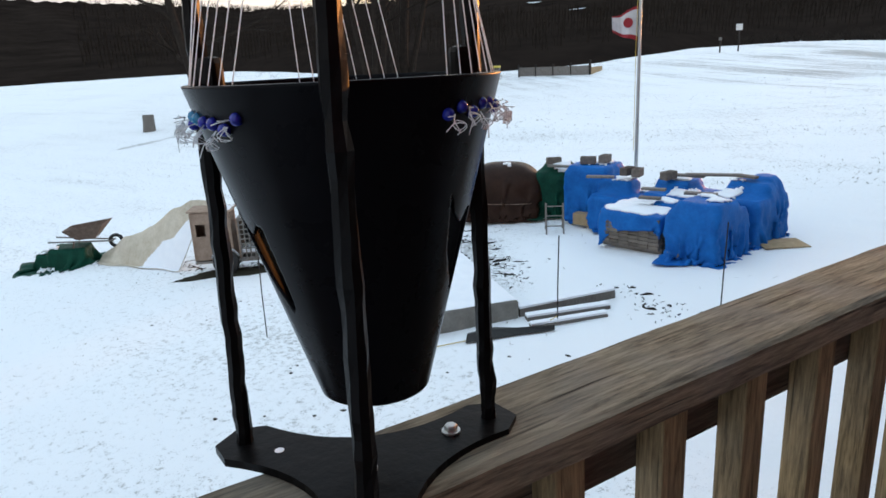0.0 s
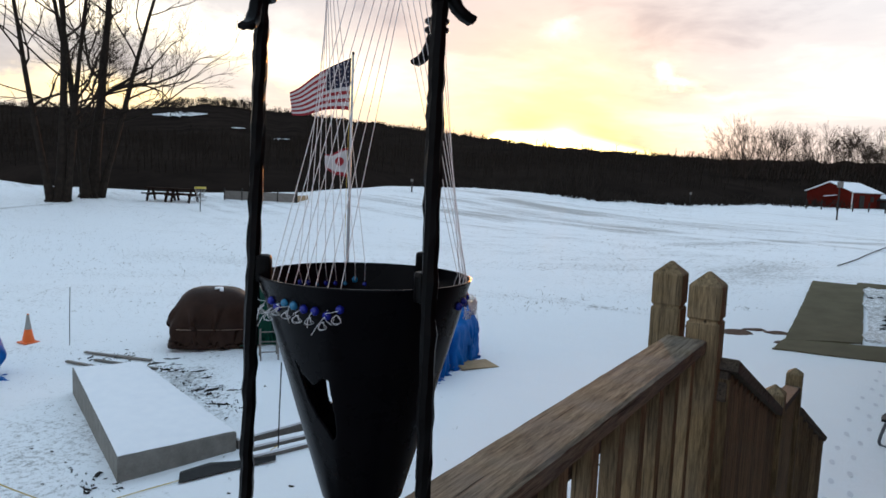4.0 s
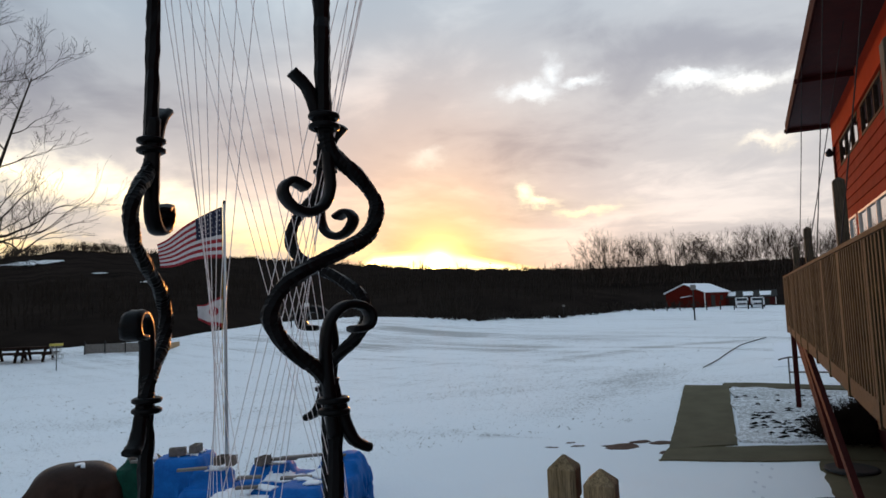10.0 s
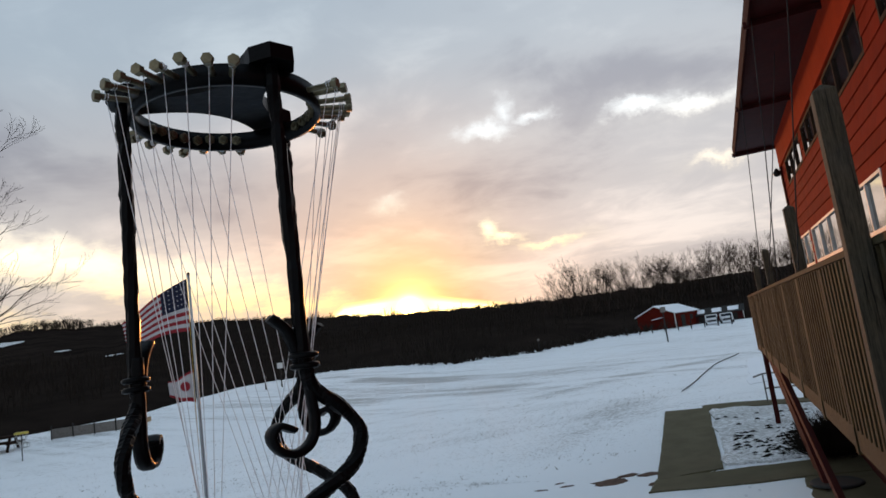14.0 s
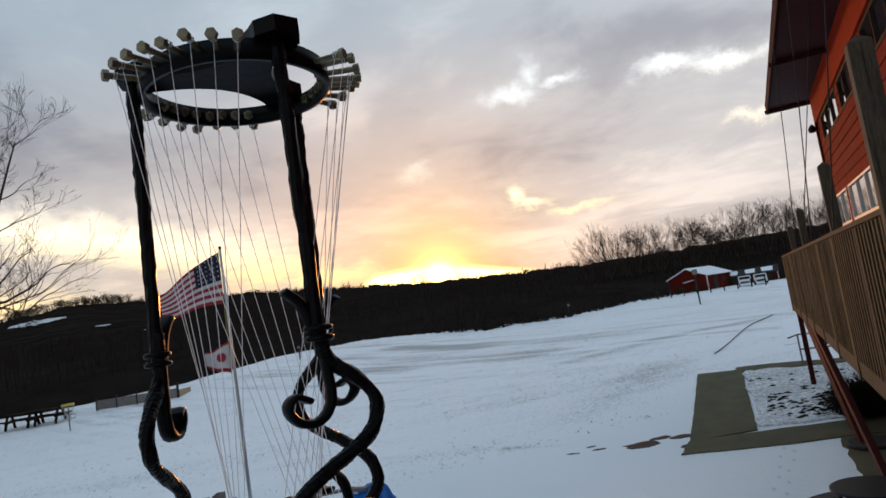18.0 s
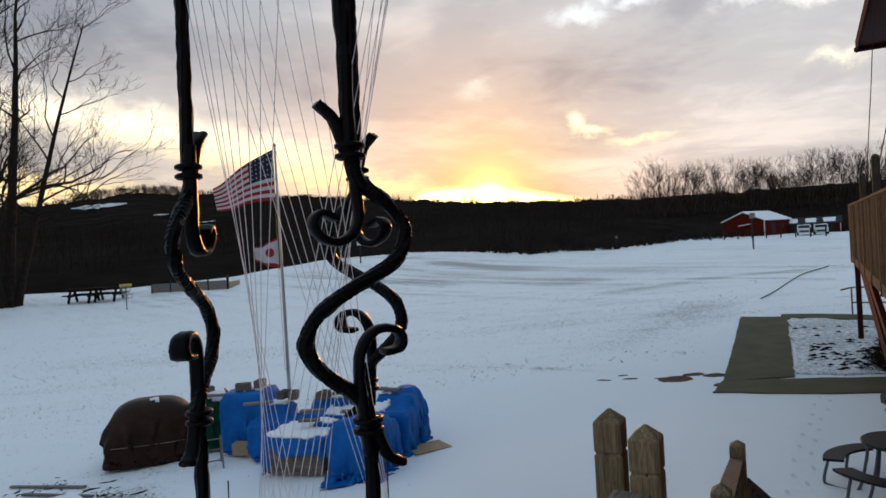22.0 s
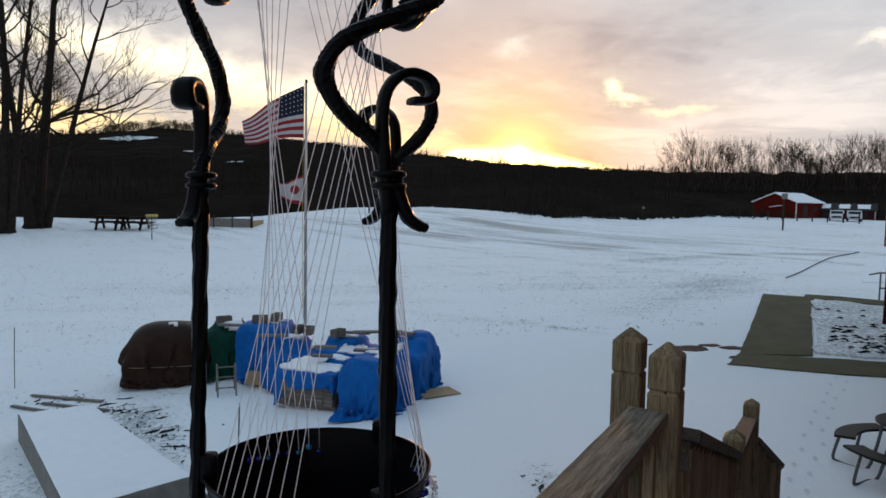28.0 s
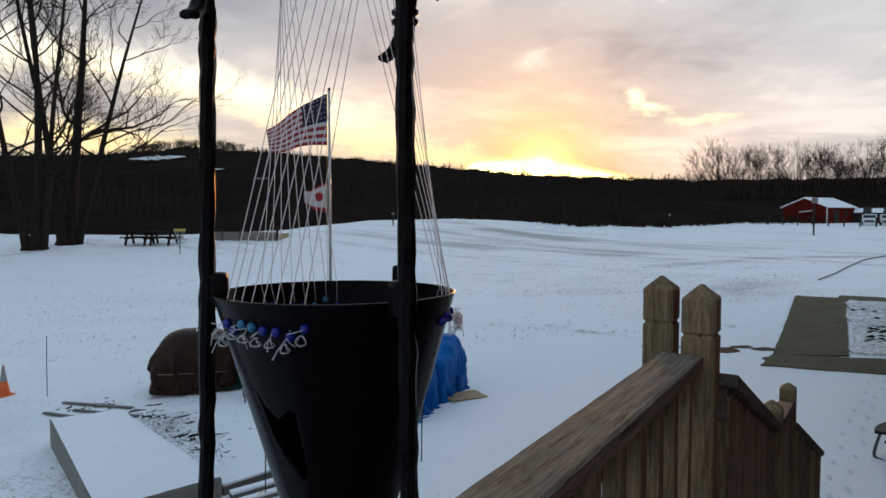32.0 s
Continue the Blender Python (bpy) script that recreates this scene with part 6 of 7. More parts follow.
s = thing("covered_machine", yard(-4.85, 12.7, 14), "rounded brown vinyl cover over a bulky machine", "cover")
p = fallen_sheet([(-0.72, 0.72, -0.48, 0.48, 0.42)], 3.7, 3.2, (0, 0), 8, 27, 0.88, 52, 240, domes=((0.06, 0, 0.86, 0.60, 1.17),), gather=0.007)
skirt = ((np.abs(p[..., 0]) / 0.80) ** 4 + (np.abs(p[..., 1]) / 0.55) ** 4)[..., None] ** 0.25
p[..., :2] *= np.where(p[..., 2:3] < 0.42, np.minimum(1.0, (1.0 + 0.05 * np.sin(9 * np.arctan2(p[..., 1:2], p[..., 0:1]))) / np.maximum(skirt, 1e-6)), 1.0)
sheet_part("cover", s, p, TARP_BROWN, "rounded brown vinyl cover tied at the waist", snow=((0.12, -0.22, 0.13),), seed=4)
cube("base_block", (0.7, 0.5, 0.2), SLABSIDE, s, pose(-0.05, -0.26, 0.1), 0.03)
bm = bmesh.new()
tube(bm, [Vector((math.copysign(abs(math.cos(a)) ** 0.5, math.cos(a)) * 0.80, math.copysign(abs(math.sin(a)) ** 0.5, math.sin(a)) * 0.56, 0.40)) for a in [2 * math.pi * k / 28 for k in range(28)]], 0.007, 5, closed=True)
part("tie_rope", bm, CARTWOOD, s, "pale cord tied round the cover")


def cinder_block(m, label="grey concrete block weighing down a tarpaulin"):
    bm = bmesh.new()
    for y in (-0.085, 0.085):
        block(bm, (0, y, 0.095), (0.39, 0.03, 0.19), bevel=0.004)
    for x in (-0.18, 0.0, 0.18):
        block(bm, (x, 0, 0.095), (0.03, 0.145, 0.188), bevel=0.004)
    t = thing("concrete_block", m @ Matrix.Scale(0.74, 4), label, "block", "tarpaulin weights")
    part("body", bm, STACKBRICK, t)
    return t


for u, v, z, turn in ((-3.0, 12.6, 1.12, 5), (-2.7, 12.7, 1.12, 80), (-2.15, 12.1, 0.98, 70), (-1.95, 12.0, 0.97, 85), (-1.4, 11.9, 0.92, 60), (-3.8, 12.95, 1.05, 30)):
    m = yard(u, v, turn)
    m.translation.z += z
    cinder_block(m)
for u, v, z, length, turn in ((-1.1, 12.0, 0.93, 0.6, 80), (-0.65, 11.75, 0.99, 0.9, 95), (-0.75, 10.8, 0.87, 0.5, 85), (-1.55, 11.3, 0.86, 0.4, 85), (-0.15, 11.5, 1.02, 0.4, 60), (-3.6, 12.7, 1.04, 0.5, 85), (-1.55, 10.95, 0.78, 0.35, 85), (-2.6, 11.9, 0.98, 0.5, 95)):
    m = yard(u, v, turn)
    m.translation.z += z
    tagged(part("weight_board", (lambda b: (block(b, (0, 0, 0.02), (0.12, length, 0.04), bevel=0.005), b)[1])(bmesh.new()), GREYPLANK, at=m), "grey board lying on a tarpaulin to hold it down", "board", "tarpaulin weights")
m = yard(0.45, 11.15, 25)
tagged(part("loose_panel", (lambda b: (block(b, (0, 0, 0.02), (0.7, 0.5, 0.018), bevel=0.004), b)[1])(bmesh.new()), CRATEWOOD, at=m), "pale wooden panel lying in the snow", "panel")
# a small broken ladder frame among the stacks
t = thing("folding_frame", yard(-3.35, 11.55, 20), "small weathered folding frame leaning among the stacks", "frame")
for x in (-0.16, 0.16):
    stick("side_rail", (x, 0.0, 0.0), (x, 0.22, 0.55), 0.03, 0.03, GREYPLANK, t)
    stick("side_rail", (x, 0.42, 0.0), (x, 0.24, 0.55), 0.03, 0.03, GREYPLANK, t)
for z in (0.15, 0.33, 0.5):
    stick("rung", (-0.18, 0.4 * z, z), (0.18, 0.4 * z, z), 0.025, 0.02, GREYPLANK, t)

# ---- flagpole ----
PX, PY = -8.9, 12.0
flagpole = thing("flagpole", stand(PX, PY, YARD), "aluminium flagpole with two flags flying from it", "flagpole")
PH = 3.19 - ground_z(PX, PY)
bm = bmesh.new()
tube(bm, [(0, 0, -0.05), (0, 0, 1.0), (0, 0, PH * 0.5), (0, 0, PH - 0.05)], [0.042, 0.04, 0.034, 0.024], 14)
part("pole", bm, POLE, flagpole, smooth=True)
bm = bmesh.new()
lathe(bm, [(0.024, PH - 0.05), (0.03, PH - 0.04), (0.03, PH), (0.01, PH + 0.02)], 12)
part("truck", bm, PLATE, flagpole)
bm = bmesh.new()
tube(bm, [(-0.06, -0.02, 0.9), (-0.07, -0.02, PH * 0.5), (-0.04, 0, PH - 0.05)], 0.006, 4)
part("halyard", bm, ROPE, flagpole)


def cloth_spot(s, t, length, tall, top, sag, wave, phase):
    """A point of a flying flag: s along from the pole, t down from the top edge."""
    x = -length * s * (0.93 - 0.06 * t) - 0.05
    y = 0.12 * wave * math.sin(s * 8 + phase + t * 0.8) * s ** 0.6
    z = top - tall * t * (1 - 0.55 * s) - sag * s ** 1.15 + 0.05 * wave * math.sin(s * 6 + phase) * s
    return Vector((x, y, z))


def cloth(name, mat, parent, spot, s0, s1, t0, t1, ns, nt, label=""):
    bm = bmesh.new()
    grid = [[bm.verts.new(spot(s0 + (s1 - s0) * i / ns, t0 + (t1 - t0) * j / nt)) for j in range(nt + 1)] for i in range(ns + 1)]
    for i in range(ns):
        for j in range(nt):
            bm.faces.new((grid[i][j], grid[i + 1][j], grid[i + 1][j + 1], grid[i][j + 1]))
    return part(name, bm, mat, parent, label, True)


national = cloth("national_flag", FLAG_BLUE, flagpole, lambda s, t: cloth_spot(s, t, 1.5, 1.15, PH - 0.12, 0.8, 1.0, 0.4), 0.0, 0.4, 0.0, 7 / 13, 12, 8, "striped national flag with a navy canton, flying")
for k in range(13):
    start = 0.4 if k < 7 else 0.0
    cloth("stripe", FLAG_RED if k % 2 == 0 else FLAG_WHITE, national, lambda s, t: cloth_spot(s, t, 1.5, 1.15, PH - 0.12, 0.8, 1.0, 0.4), start, 1.0, k / 13, (k + 1) / 13, 22, 2)
for row in range(5):
    for k in range(6):
        bm = bmesh.new()
        c = cloth_spot(0.04 + 0.062 * k, 0.05 + 0.1 * row, 1.5, 1.15, PH - 0.12, 0.8, 1.0, 0.4)
        lathe(bm, [(0.016, -0.004), (0.016, 0.004)], 5)
        part("star", bm, FLAG_WHITE, national, at=Matrix.Translation(c + Vector((0, -0.004, 0))) @ pose(0, 0, 0, 90, 0, 0))
second = cloth("second_flag", FLAG_WHITE, flagpole, lambda s, t: cloth_spot(s, t, 0.58, 0.70, PH - 2.1, 0.22, 0.9, 1.4), 0.0, 1.0, 0.08, 0.86, 16, 10, "tattered white flag with red edges and a red disc")
for t0, t1 in ((0.0, 0.08), (0.86, 1.0)):
    cloth("border", FLAG_RED, second, lambda s, t: cloth_spot(s, t, 0.58, 0.70, PH - 2.1, 0.22, 0.9, 1.4), 0.0, 1.0, t0, t1, 16, 2)
bm = bmesh.new()
lathe(bm, [(0.05, -0.003), (0.10, -0.003), (0.10, 0.003), (0.05, 0.003)], 22)
part("disc", bm, FLAG_RED, second, at=Matrix.Translation(cloth_spot(0.35, 0.45, 0.58, 0.70, PH - 2.1, 0.22, 0.9, 1.4) + Vector((0, -0.012, 0))) @ pose(0, 0, 0, 90, 0, 0))

# ---- the yard nearer the deck ----
# raised concrete slab under snow
def slab(corners, top, label):
    bm = bmesh.new()
    up_ring = [bm.verts.new((x, y, top)) for x, y in corners]
    low_ring = [bm.verts.new((x, y, ground_z(x, y) - 0.08)) for x, y in corners]
    bm.faces.new(up_ring)
    bm.faces.new(low_ring[::-1])
    for k in range(len(corners)):
        bm.faces.new((low_ring[k], low_ring[(k + 1) % len(corners)], up_ring[(k + 1) % len(corners)], up_ring[k]))
    bmesh.ops.bevel(bm, geom=[e for e in bm.edges if e.verts[0].co.z > top - 0.01 and e.verts[1].co.z > top - 0.01], offset=0.012, segments=2, affect="EDGES")
    t = thing("concrete_slab", pose(0, 0, 0), label, "slab")
    part("body", bm, SLABSIDE, t)
    cx, cy = sum(p[0] for p in corners) / len(corners), sum(p[1] for p in corners) / len(corners)
    bm = bmesh.new()
    a, b, c, d = [Vector((cx + (x - cx) * 0.985, cy + (y - cy) * 0.985, top)) for x, y in corners]
    n = 24
    grid = [[bm.verts.new(a.lerp(b, i / n).lerp(d.lerp(c, i / n), j / n) + Vector((0, 0, 0.004 + 0.035 * min(1, 6 * min(i, j, n - i, n - j) / n) + 0.008 * noise.noise(Vector((i * 0.3, j * 0.3, 3)))))) for j in range(n + 1)] for i in range(n + 1)]
    for i in range(n):
        for j in range(n):
            bm.faces.new((grid[i][j], grid[i + 1][j], grid[i + 1][j + 1], grid[i][j + 1]))
    part("snow_cover", bm, FRESH, t, "smooth untouched snow", True)
    return t


SLAB = [(-9.65, 5.86), (-9.12, 6.70), (-5.58, 5.34), (-6.05, 4.05)]
slab(SLAB, -2.75, "thick concrete slab with smooth snow on top")

# long planks beside the slab
for a, b, w, h in (((-5.66, 5.40), (-5.18, 6.70), 0.16, 0.11), ((-5.45, 5.35), (-4.95, 6.35), 0.12, 0.05), ((-5.22, 5.2), (-4.78, 6.1), 0.1, 0.04)):
    za, zb = ground_z(*a) + h / 2, ground_z(*b) + h / 2
    t = tagged(stick("plank", (*a, za), (*b, zb), w, h, GREYPLANK), "long grey plank lying in the snow with snow on it", "plank", "planks by the slab")
    stick("snow_cover", (*a, za + h / 2 + 0.018), (*b, zb + h / 2 + 0.018), w * 0.97, 0.035, FRESH, t, 0.012)
for a, b in (((-11.2, 7.3), (-9.6, 7.4)), ((-11.6, 7.0), (-9.9, 7.0)), ((-11.8, 7.5), (-10.2, 7.75))):
    tagged(stick("plank", (*a, ground_z(*a) + 0.03), (*b, ground_z(*b) + 0.03), 0.07, 0.03, GREYPLANK), "short grey plank half under snow", "plank", "planks by the slab")


def debris(x, y, size, seed, n=9):
    """Flat torn strips and twigs, bent and half sunk in the snow."""
    rng = random.Random(seed)
    bm = bmesh.new()
    for k in range(n * 3):
        p = Vector((x + rng.gauss(0, size * 0.6), y + rng.gauss(0, size * 0.35), 0))
        a, long = rng.uniform(0, 6.28), size * rng.uniform(0.04, 0.2) * (3.5 if k % 9 == 0 else 1.0)
        line = []
        for i in range(5):
            a += rng.uniform(-0.7, 0.7)
            line.append(Vector((p.x, p.y, ground_z(p.x, p.y) + rng.uniform(0.0, 0.022))))
            p += Vector((math.cos(a), math.sin(a), 0)) * long / 4
        w = rng.uniform(0.003, 0.013) * (1.8 if k % 9 == 0 else 0.8)
        tube(bm, line, [w * 0.3, w, w * rng.uniform(0.6, 1.2), w * 0.8, w * 0.2], 4)
    return tagged(part("litter", bm, DARKSTUFF), "scraps of wet dark debris on the snow", "debris", kind="stuff")


for k, (x, y, s, n) in enumerate(((-8.2, 6.75, 0.55, 16), (-7.6, 6.8, 0.5, 12), (-6.95, 6.4, 0.4, 9), (-8.9, 7.3, 0.5, 12), (-5.1, 6.95, 0.4, 8), (-4.4, 6.7, 0.4, 12), (-9.6, 7.6, 0.5, 14), (-6.2, 3.9, 0.4, 10), (-11.0, 7.5, 0.5, 14), (-12.6, 3.2, 0.6, 14), (-11.4, 4.2, 0.5, 10), (-1.6, 7.1, 0.4, 10))):
    debris(x, y, s, 40 + k, n)
# torn black sheet by the slab
bm = bmesh.new()
pts = [(-5.5, 4.42), (-5.38, 4.72), (-5.2, 4.95), (-4.93, 5.33)]
rows = []
for i, (x, y) in enumerate(pts):
    w = (0.1, 0.12, 0.07, 0.02)[i]
    rows.append([bm.verts.new((x - w, y + w, ground_z(x, y) + 0.03)), bm.verts.new((x, y, ground_z(x, y) + 0.07)), bm.verts.new((x + w, y - w, ground_z(x, y) + 0.025))])
for a, b in zip(rows, rows[1:]):
    for k in range(2):
        bm.faces.new((a[k], a[k + 1], b[k + 1], b[k]))
ob = tagged(part("torn_sheet", bm, RUBBER), "torn black plastic sheet on the snow", "sheet")
ob.modifiers.new("film", "SOLIDIFY").thickness = 0.008

# survey stakes with a yellow cord
STAKES = [(-6.1, 2.7, 1.15), (-7.6, 2.75, 1.1), (-5.05, 5.5, 1.15), (-3.87, 7.16, 1.1), (-12.6, 7.7, 1.2), (-15.4, 6.5, 1.1)]
for x, y, h in STAKES:
    t = thing("stake", stand(x, y), "thin dark metal stake standing in the snow", "stake", "survey stakes")
    bm = bmesh.new()
    tube(bm, [(0, 0, -0.1), (0.01, 0, h * 0.5), (0.02, 0.01, h)], 0.008, 6)
    part("rod", bm, DARKSTUFF, t)
for (x0, y0, h0), (x1, y1, h1), sag in ((STAKES[0], STAKES[2], 0.62),):
    a, b = Vector((x0, y0, ground_z(x0, y0) + 0.55)), Vector((x1, y1, ground_z(x1, y1) + 0.12))
    bm = bmesh.new()
    line = [a.lerp(b, k / 12) - Vector((0, 0, sag * math.sin(math.pi * k / 12))) for k in range(13)]
    for p in line:
        p.z = max(p.z, ground_z(p.x, p.y) + 0.015)
    tube(bm, line, 0.0055, 5)
    tagged(part("cord", bm, ROPE), "yellow cord sagging to the snow between stakes", "cord", "stake cords")

# blue bundle
s = thing("covered_bundle", stand(-12.2, 5.55, 20), "blue tarpaulin bundled round a heap", "bundle")
p = fallen_sheet([(-0.40, 0.42, -0.36, 0.38, 0.62)], 2.9, 2.7, (0, 0), 10, 31, 0.84, 46, domes=((0, 0, 0.56, 0.48, 0.98),))
round_hem = np.hypot(p[..., 0] / 0.60, p[..., 1] / 0.52)[..., None]
gathered = 0.80 + 0.20 * np.clip(p[..., 2:3] / 0.30, 0, 1)
p[..., :2] *= np.where(p[..., 2:3] < 0.30, np.minimum(1.0, gathered / np.maximum(round_hem, 1e-6)), 1.0)
sheet_part("tarpaulin", s, p, TARP_BLUE)
q = fallen_sheet([(-0.06, 0.06, -0.06, 0.06, 0.30)], 0.95, 0.75, (0.05, 0), 30, 33, 0.9, 18, 90)
sheet_part("flap", s, q + np.array((0.66, 0.02, 0.0)), TARP_BLUE, "loose corner of the tarpaulin trailing on the snow")
bm = bmesh.new()
tube(bm, [(-0.55, -0.30, 0.50), (-0.70, -0.36, 0.54), (-0.78, -0.38, 0.48), (-0.74, -0.36, 0.40), (-0.82, -0.40, 0.36)], [0.03, 0.045, 0.035, 0.045, 0.02], 7, rough=0.012)
part("knot", bm, TARP_BLUE, s, "knotted corner of the tarpaulin", True)
# traffic cone
t = thing("traffic_cone", stand(-13.6, 7.45) @ Matrix.Scale(0.85, 4), "orange traffic cone with a dull grey sleeve", "cone")
bm = bmesh.new()
block(bm, (0, 0, 0.015), (0.36, 0.36, 0.03), bevel=0.01)
part("base", bm, ORANGE, t)
bm = bmesh.new()
lathe(bm, [(0.14, 0.03), (0.085, 0.30), (0.05, 0.50), (0.025, 0.70), (0.02, 0.71)], 20)
part("body", bm, ORANGE, t)
bm = bmesh.new()
lathe(bm, [(0.079, 0.335), (0.051, 0.50), (0.027, 0.69)], 20)
part("band", bm, BLOCK, t, "dull grey reflective sleeve", at=Matrix.Scale(1.02, 4, (1, 0, 0)) @ Matrix.Scale(1.02, 4, (0, 1, 0)))

# an old wooden cart: a cab with two small windows and a gridded crate
CART_X, CART_Y, CART_TURN = -11.47, 3.92, 59
bare_patch(CART_X + 0.15, CART_Y - 0.2, 2.0, 0.75, radians(CART_TURN), LITTER)
cart = thing("wooden_cart", stand(CART_X, CART_Y, CART_TURN) @ Matrix.Diagonal((0.90, 0.72, 0.92, 1)), "old wooden cart box with a gridded crate and tyres", "cart")
for z0, z1 in ((0.30, 0.78), (1.02, 1.24)):
    cube("front_board", (0.39, 0.022, z1 - z0), CARTWOOD, cart, pose(-0.665, -0.35, (z0 + z1) / 2))
    cube("front_board", (0.37, 0.022, z1 - z0), CARTWOOD, cart, pose(-0.275, -0.35, (z0 + z1) / 2))
for x0, x1 in ((-0.86, -0.77), (-0.59, -0.36), (-0.18, -0.09)):
    cube("front_board", (x1 - x0, 0.022, 0.24), CARTWOOD, cart, pose((x0 + x1) / 2, -0.35, 0.90))
for x in (-0.845, -0.475, -0.105):
    cube("batten", (0.03, 0.02, 0.94), CARTWOOD, cart, pose(x, -0.371, 0.77))
cube("roof_board", (0.86, 0.76, 0.03), CARTWOOD, cart, pose(-0.475, 0.0, 1.26, 0, 2, 0))
for x in (-0.85, -0.10):
    cube("side_board", (0.022, 0.66, 0.94), CARTWOOD, cart, pose(x, 0.0, 0.77))
cube("back_board", (0.74, 0.022, 0.94), CARTWOOD, cart, pose(-0.475, 0.34, 0.77))
cube("bed", (1.74, 0.70, 0.05), GREYPLANK, cart, pose(0.0, 0, 0.25))
for i in range(9):
    cube("grid_bar", (0.024, 0.016, 0.80), GREYPLANK, cart, pose(0.06 + 0.091 * i, -0.35, 0.68), 0.003)
for i in range(9):
    cube("grid_bar", (0.77, 0.016, 0.024), GREYPLANK, cart, pose(0.425, -0.362, 0.30 + 0.095 * i), 0.003)
cube("end_post", (0.10, 0.05, 0.86), CARTWOOD, cart, pose(0.83, -0.36, 0.68), label="brown end post of the crate")
cube("crate_back", (0.80, 0.03, 0.80), DARKSTUFF, cart, pose(0.43, 0.30, 0.68))
cube("crate_top", (0.82, 0.04, 0.26), CARTWOOD, cart, pose(0.40, 0.30, 1.20), label="plywood board standing up behind the crate")
cube("crate_lid", (0.80, 0.64, 0.03), GREYPLANK, cart, pose(0.43, -0.02, 1.08))
for x in (0.025, 0.86):
    cube("crate_side", (0.03, 0.64, 0.80), CARTWOOD, cart, pose(x, 0.0, 0.68))
cube("snow_layer", (0.78, 0.55, 0.12), FRESH, cart, pose(0.43, -0.04, 0.44), 0.03, label="snow lying in the crate")
snow_cap(cart, 0.36, 0.6, 1.275, 20.0, (-0.25, -0.03), "snow on the cart's roof")
snow_cap(cart, 0.74, 0.56, 1.105, 22.0, (0.43, -0.05), "snow on the crate's lid")
for side in (-0.43, 0.43):
    bm = bmesh.new()
    ring = [Vector((0.20 * math.cos(a), 0, 0.20 * math.sin(a))) for a in [2 * math.pi * k / 28 for k in range(28)]]
    tube(bm, ring, 0.062, 10, closed=True)
    wheel = part("tyre", bm, RUBBER, cart, "black rubber tyre", True, pose(-0.26, side, 0.24))
    bm = bmesh.new()
    lathe(bm, [(0.16, -0.025), (0.16, 0.025), (0.07, 0.035), (0.05, 0.06)], 22)
    part("hub", bm, CARTWOOD, wheel, at=pose(0, 0, 0, 90, 0, 0))
    bm = bmesh.new()
    arc = [(-0.26 + 0.29 * math.cos(a), side * 0.93, 0.24 + 0.29 * math.sin(a)) for a in [math.pi * (0.12 + 0.76 * k / 14) for k in range(15)]]
    tube(bm, arc, 0.022, 6)
    part("mudguard", bm, POLE, cart, "pale mudguard over the wheel", True)
# cream canvas trailing from the cart's roof to the barrow
bm, lie = bmesh.new(), bmesh.new()
n = 110
rows, snowed = [], []
top_end, low_end = Vector((-11.95, 3.62)), Vector((-15.3, 2.25))
for i in range(n + 1):
    f = i / n
    spot_xy = top_end.lerp(low_end, f)
    base = ground_z(spot_xy.x, spot_xy.y)
    crest = base + float(np.interp(f, [0, 0.14, 0.28, 0.5, 0.75, 1], [1.30, 1.30, 1.14, 0.76, 0.50, 0.10])) + 0.03 * noise.noise(Vector((f * 7, 3, 1)))
    spread = min(1.0, f / 0.3) ** 1.3
    row, white = [], []
    for j in range(33):
        q = j / 32
        out = (0.12 + 0.42 * spread) * q + 0.05 * math.sin(f * 21 + q * 2) * q * spread
        x, y = spot_xy.x + out * 0.85, spot_xy.y - out * 0.45
        fall = 0.10 * q + spread * min(1.0, q * 1.1) ** 1.25
        z = max(ground_z(x, y) + 0.012, crest - (crest - base) * min(1.0, fall) + 0.035 * noise.noise(Vector((f * 11, q * 4, 2))))
        row.append(bm.verts.new((x, y, z)))
        cover = q - 0.42 - max(0.0, f - 0.40) * 2.2 + 0.10 * noise.noise(Vector((f * 5, q * 2, 8)))
        white.append(lie.verts.new((x + 0.02, y - 0.012, z + 0.02)) if cover > 0 and f > 0.1 else None)
    rows.append(row)
    snowed.append(white)
for a, b in zip(rows, rows[1:]):
    for j in range(32):
        bm.faces.new((a[j], a[j + 1], b[j + 1], b[j]))
for a, b in zip(snowed, snowed[1:]):
    for j in range(32):
        if a[j] and a[j + 1] and b[j] and b[j + 1]:
            lie.faces.new((a[j], a[j + 1], b[j + 1], b[j]))
bmesh.ops.delete(lie, geom=[w for w in lie.verts if not w.link_faces], context="VERTS")
ob = tagged(part("canvas_sheet", bm, CANVAS, smooth=True), "dirty cream canvas trailing down to the snow", "canvas")
ob.modifiers.new("cloth", "SOLIDIFY").thickness = 0.008
tagged(part("snow_patch", lie, FRESH, ob, smooth=True), "snow clinging to the canvas", kind="stuff")
# wheelbarrow on a green tarpaulin
s = thing("green_tarpaulin", stand(-15.3, 1.6, 60), "dark green tarpaulin crumpled on the snow", "tarp")
p = fallen_sheet([(-0.3, 0.4, -0.25, 0.3, 0.40), (-0.6, -0.3, -0.2, 0.2, 0.3)], 2.3, 1.8, (-0.1, 0), 15, 41, 0.66, 44, gather=0.0)
sheet_part("sheet", s, p, TARP_GREEN, snow=((-0.35, -0.2, 0.3), (0.5, -0.3, 0.2)), seed=3)
cube("load", (0.62, 0.47, 0.34), DARKSTUFF, s, pose(0.05, 0.02, 0.17), 0.03)
m = stand(-15.1, 2.0, 62)
m.translation.z += 0.12
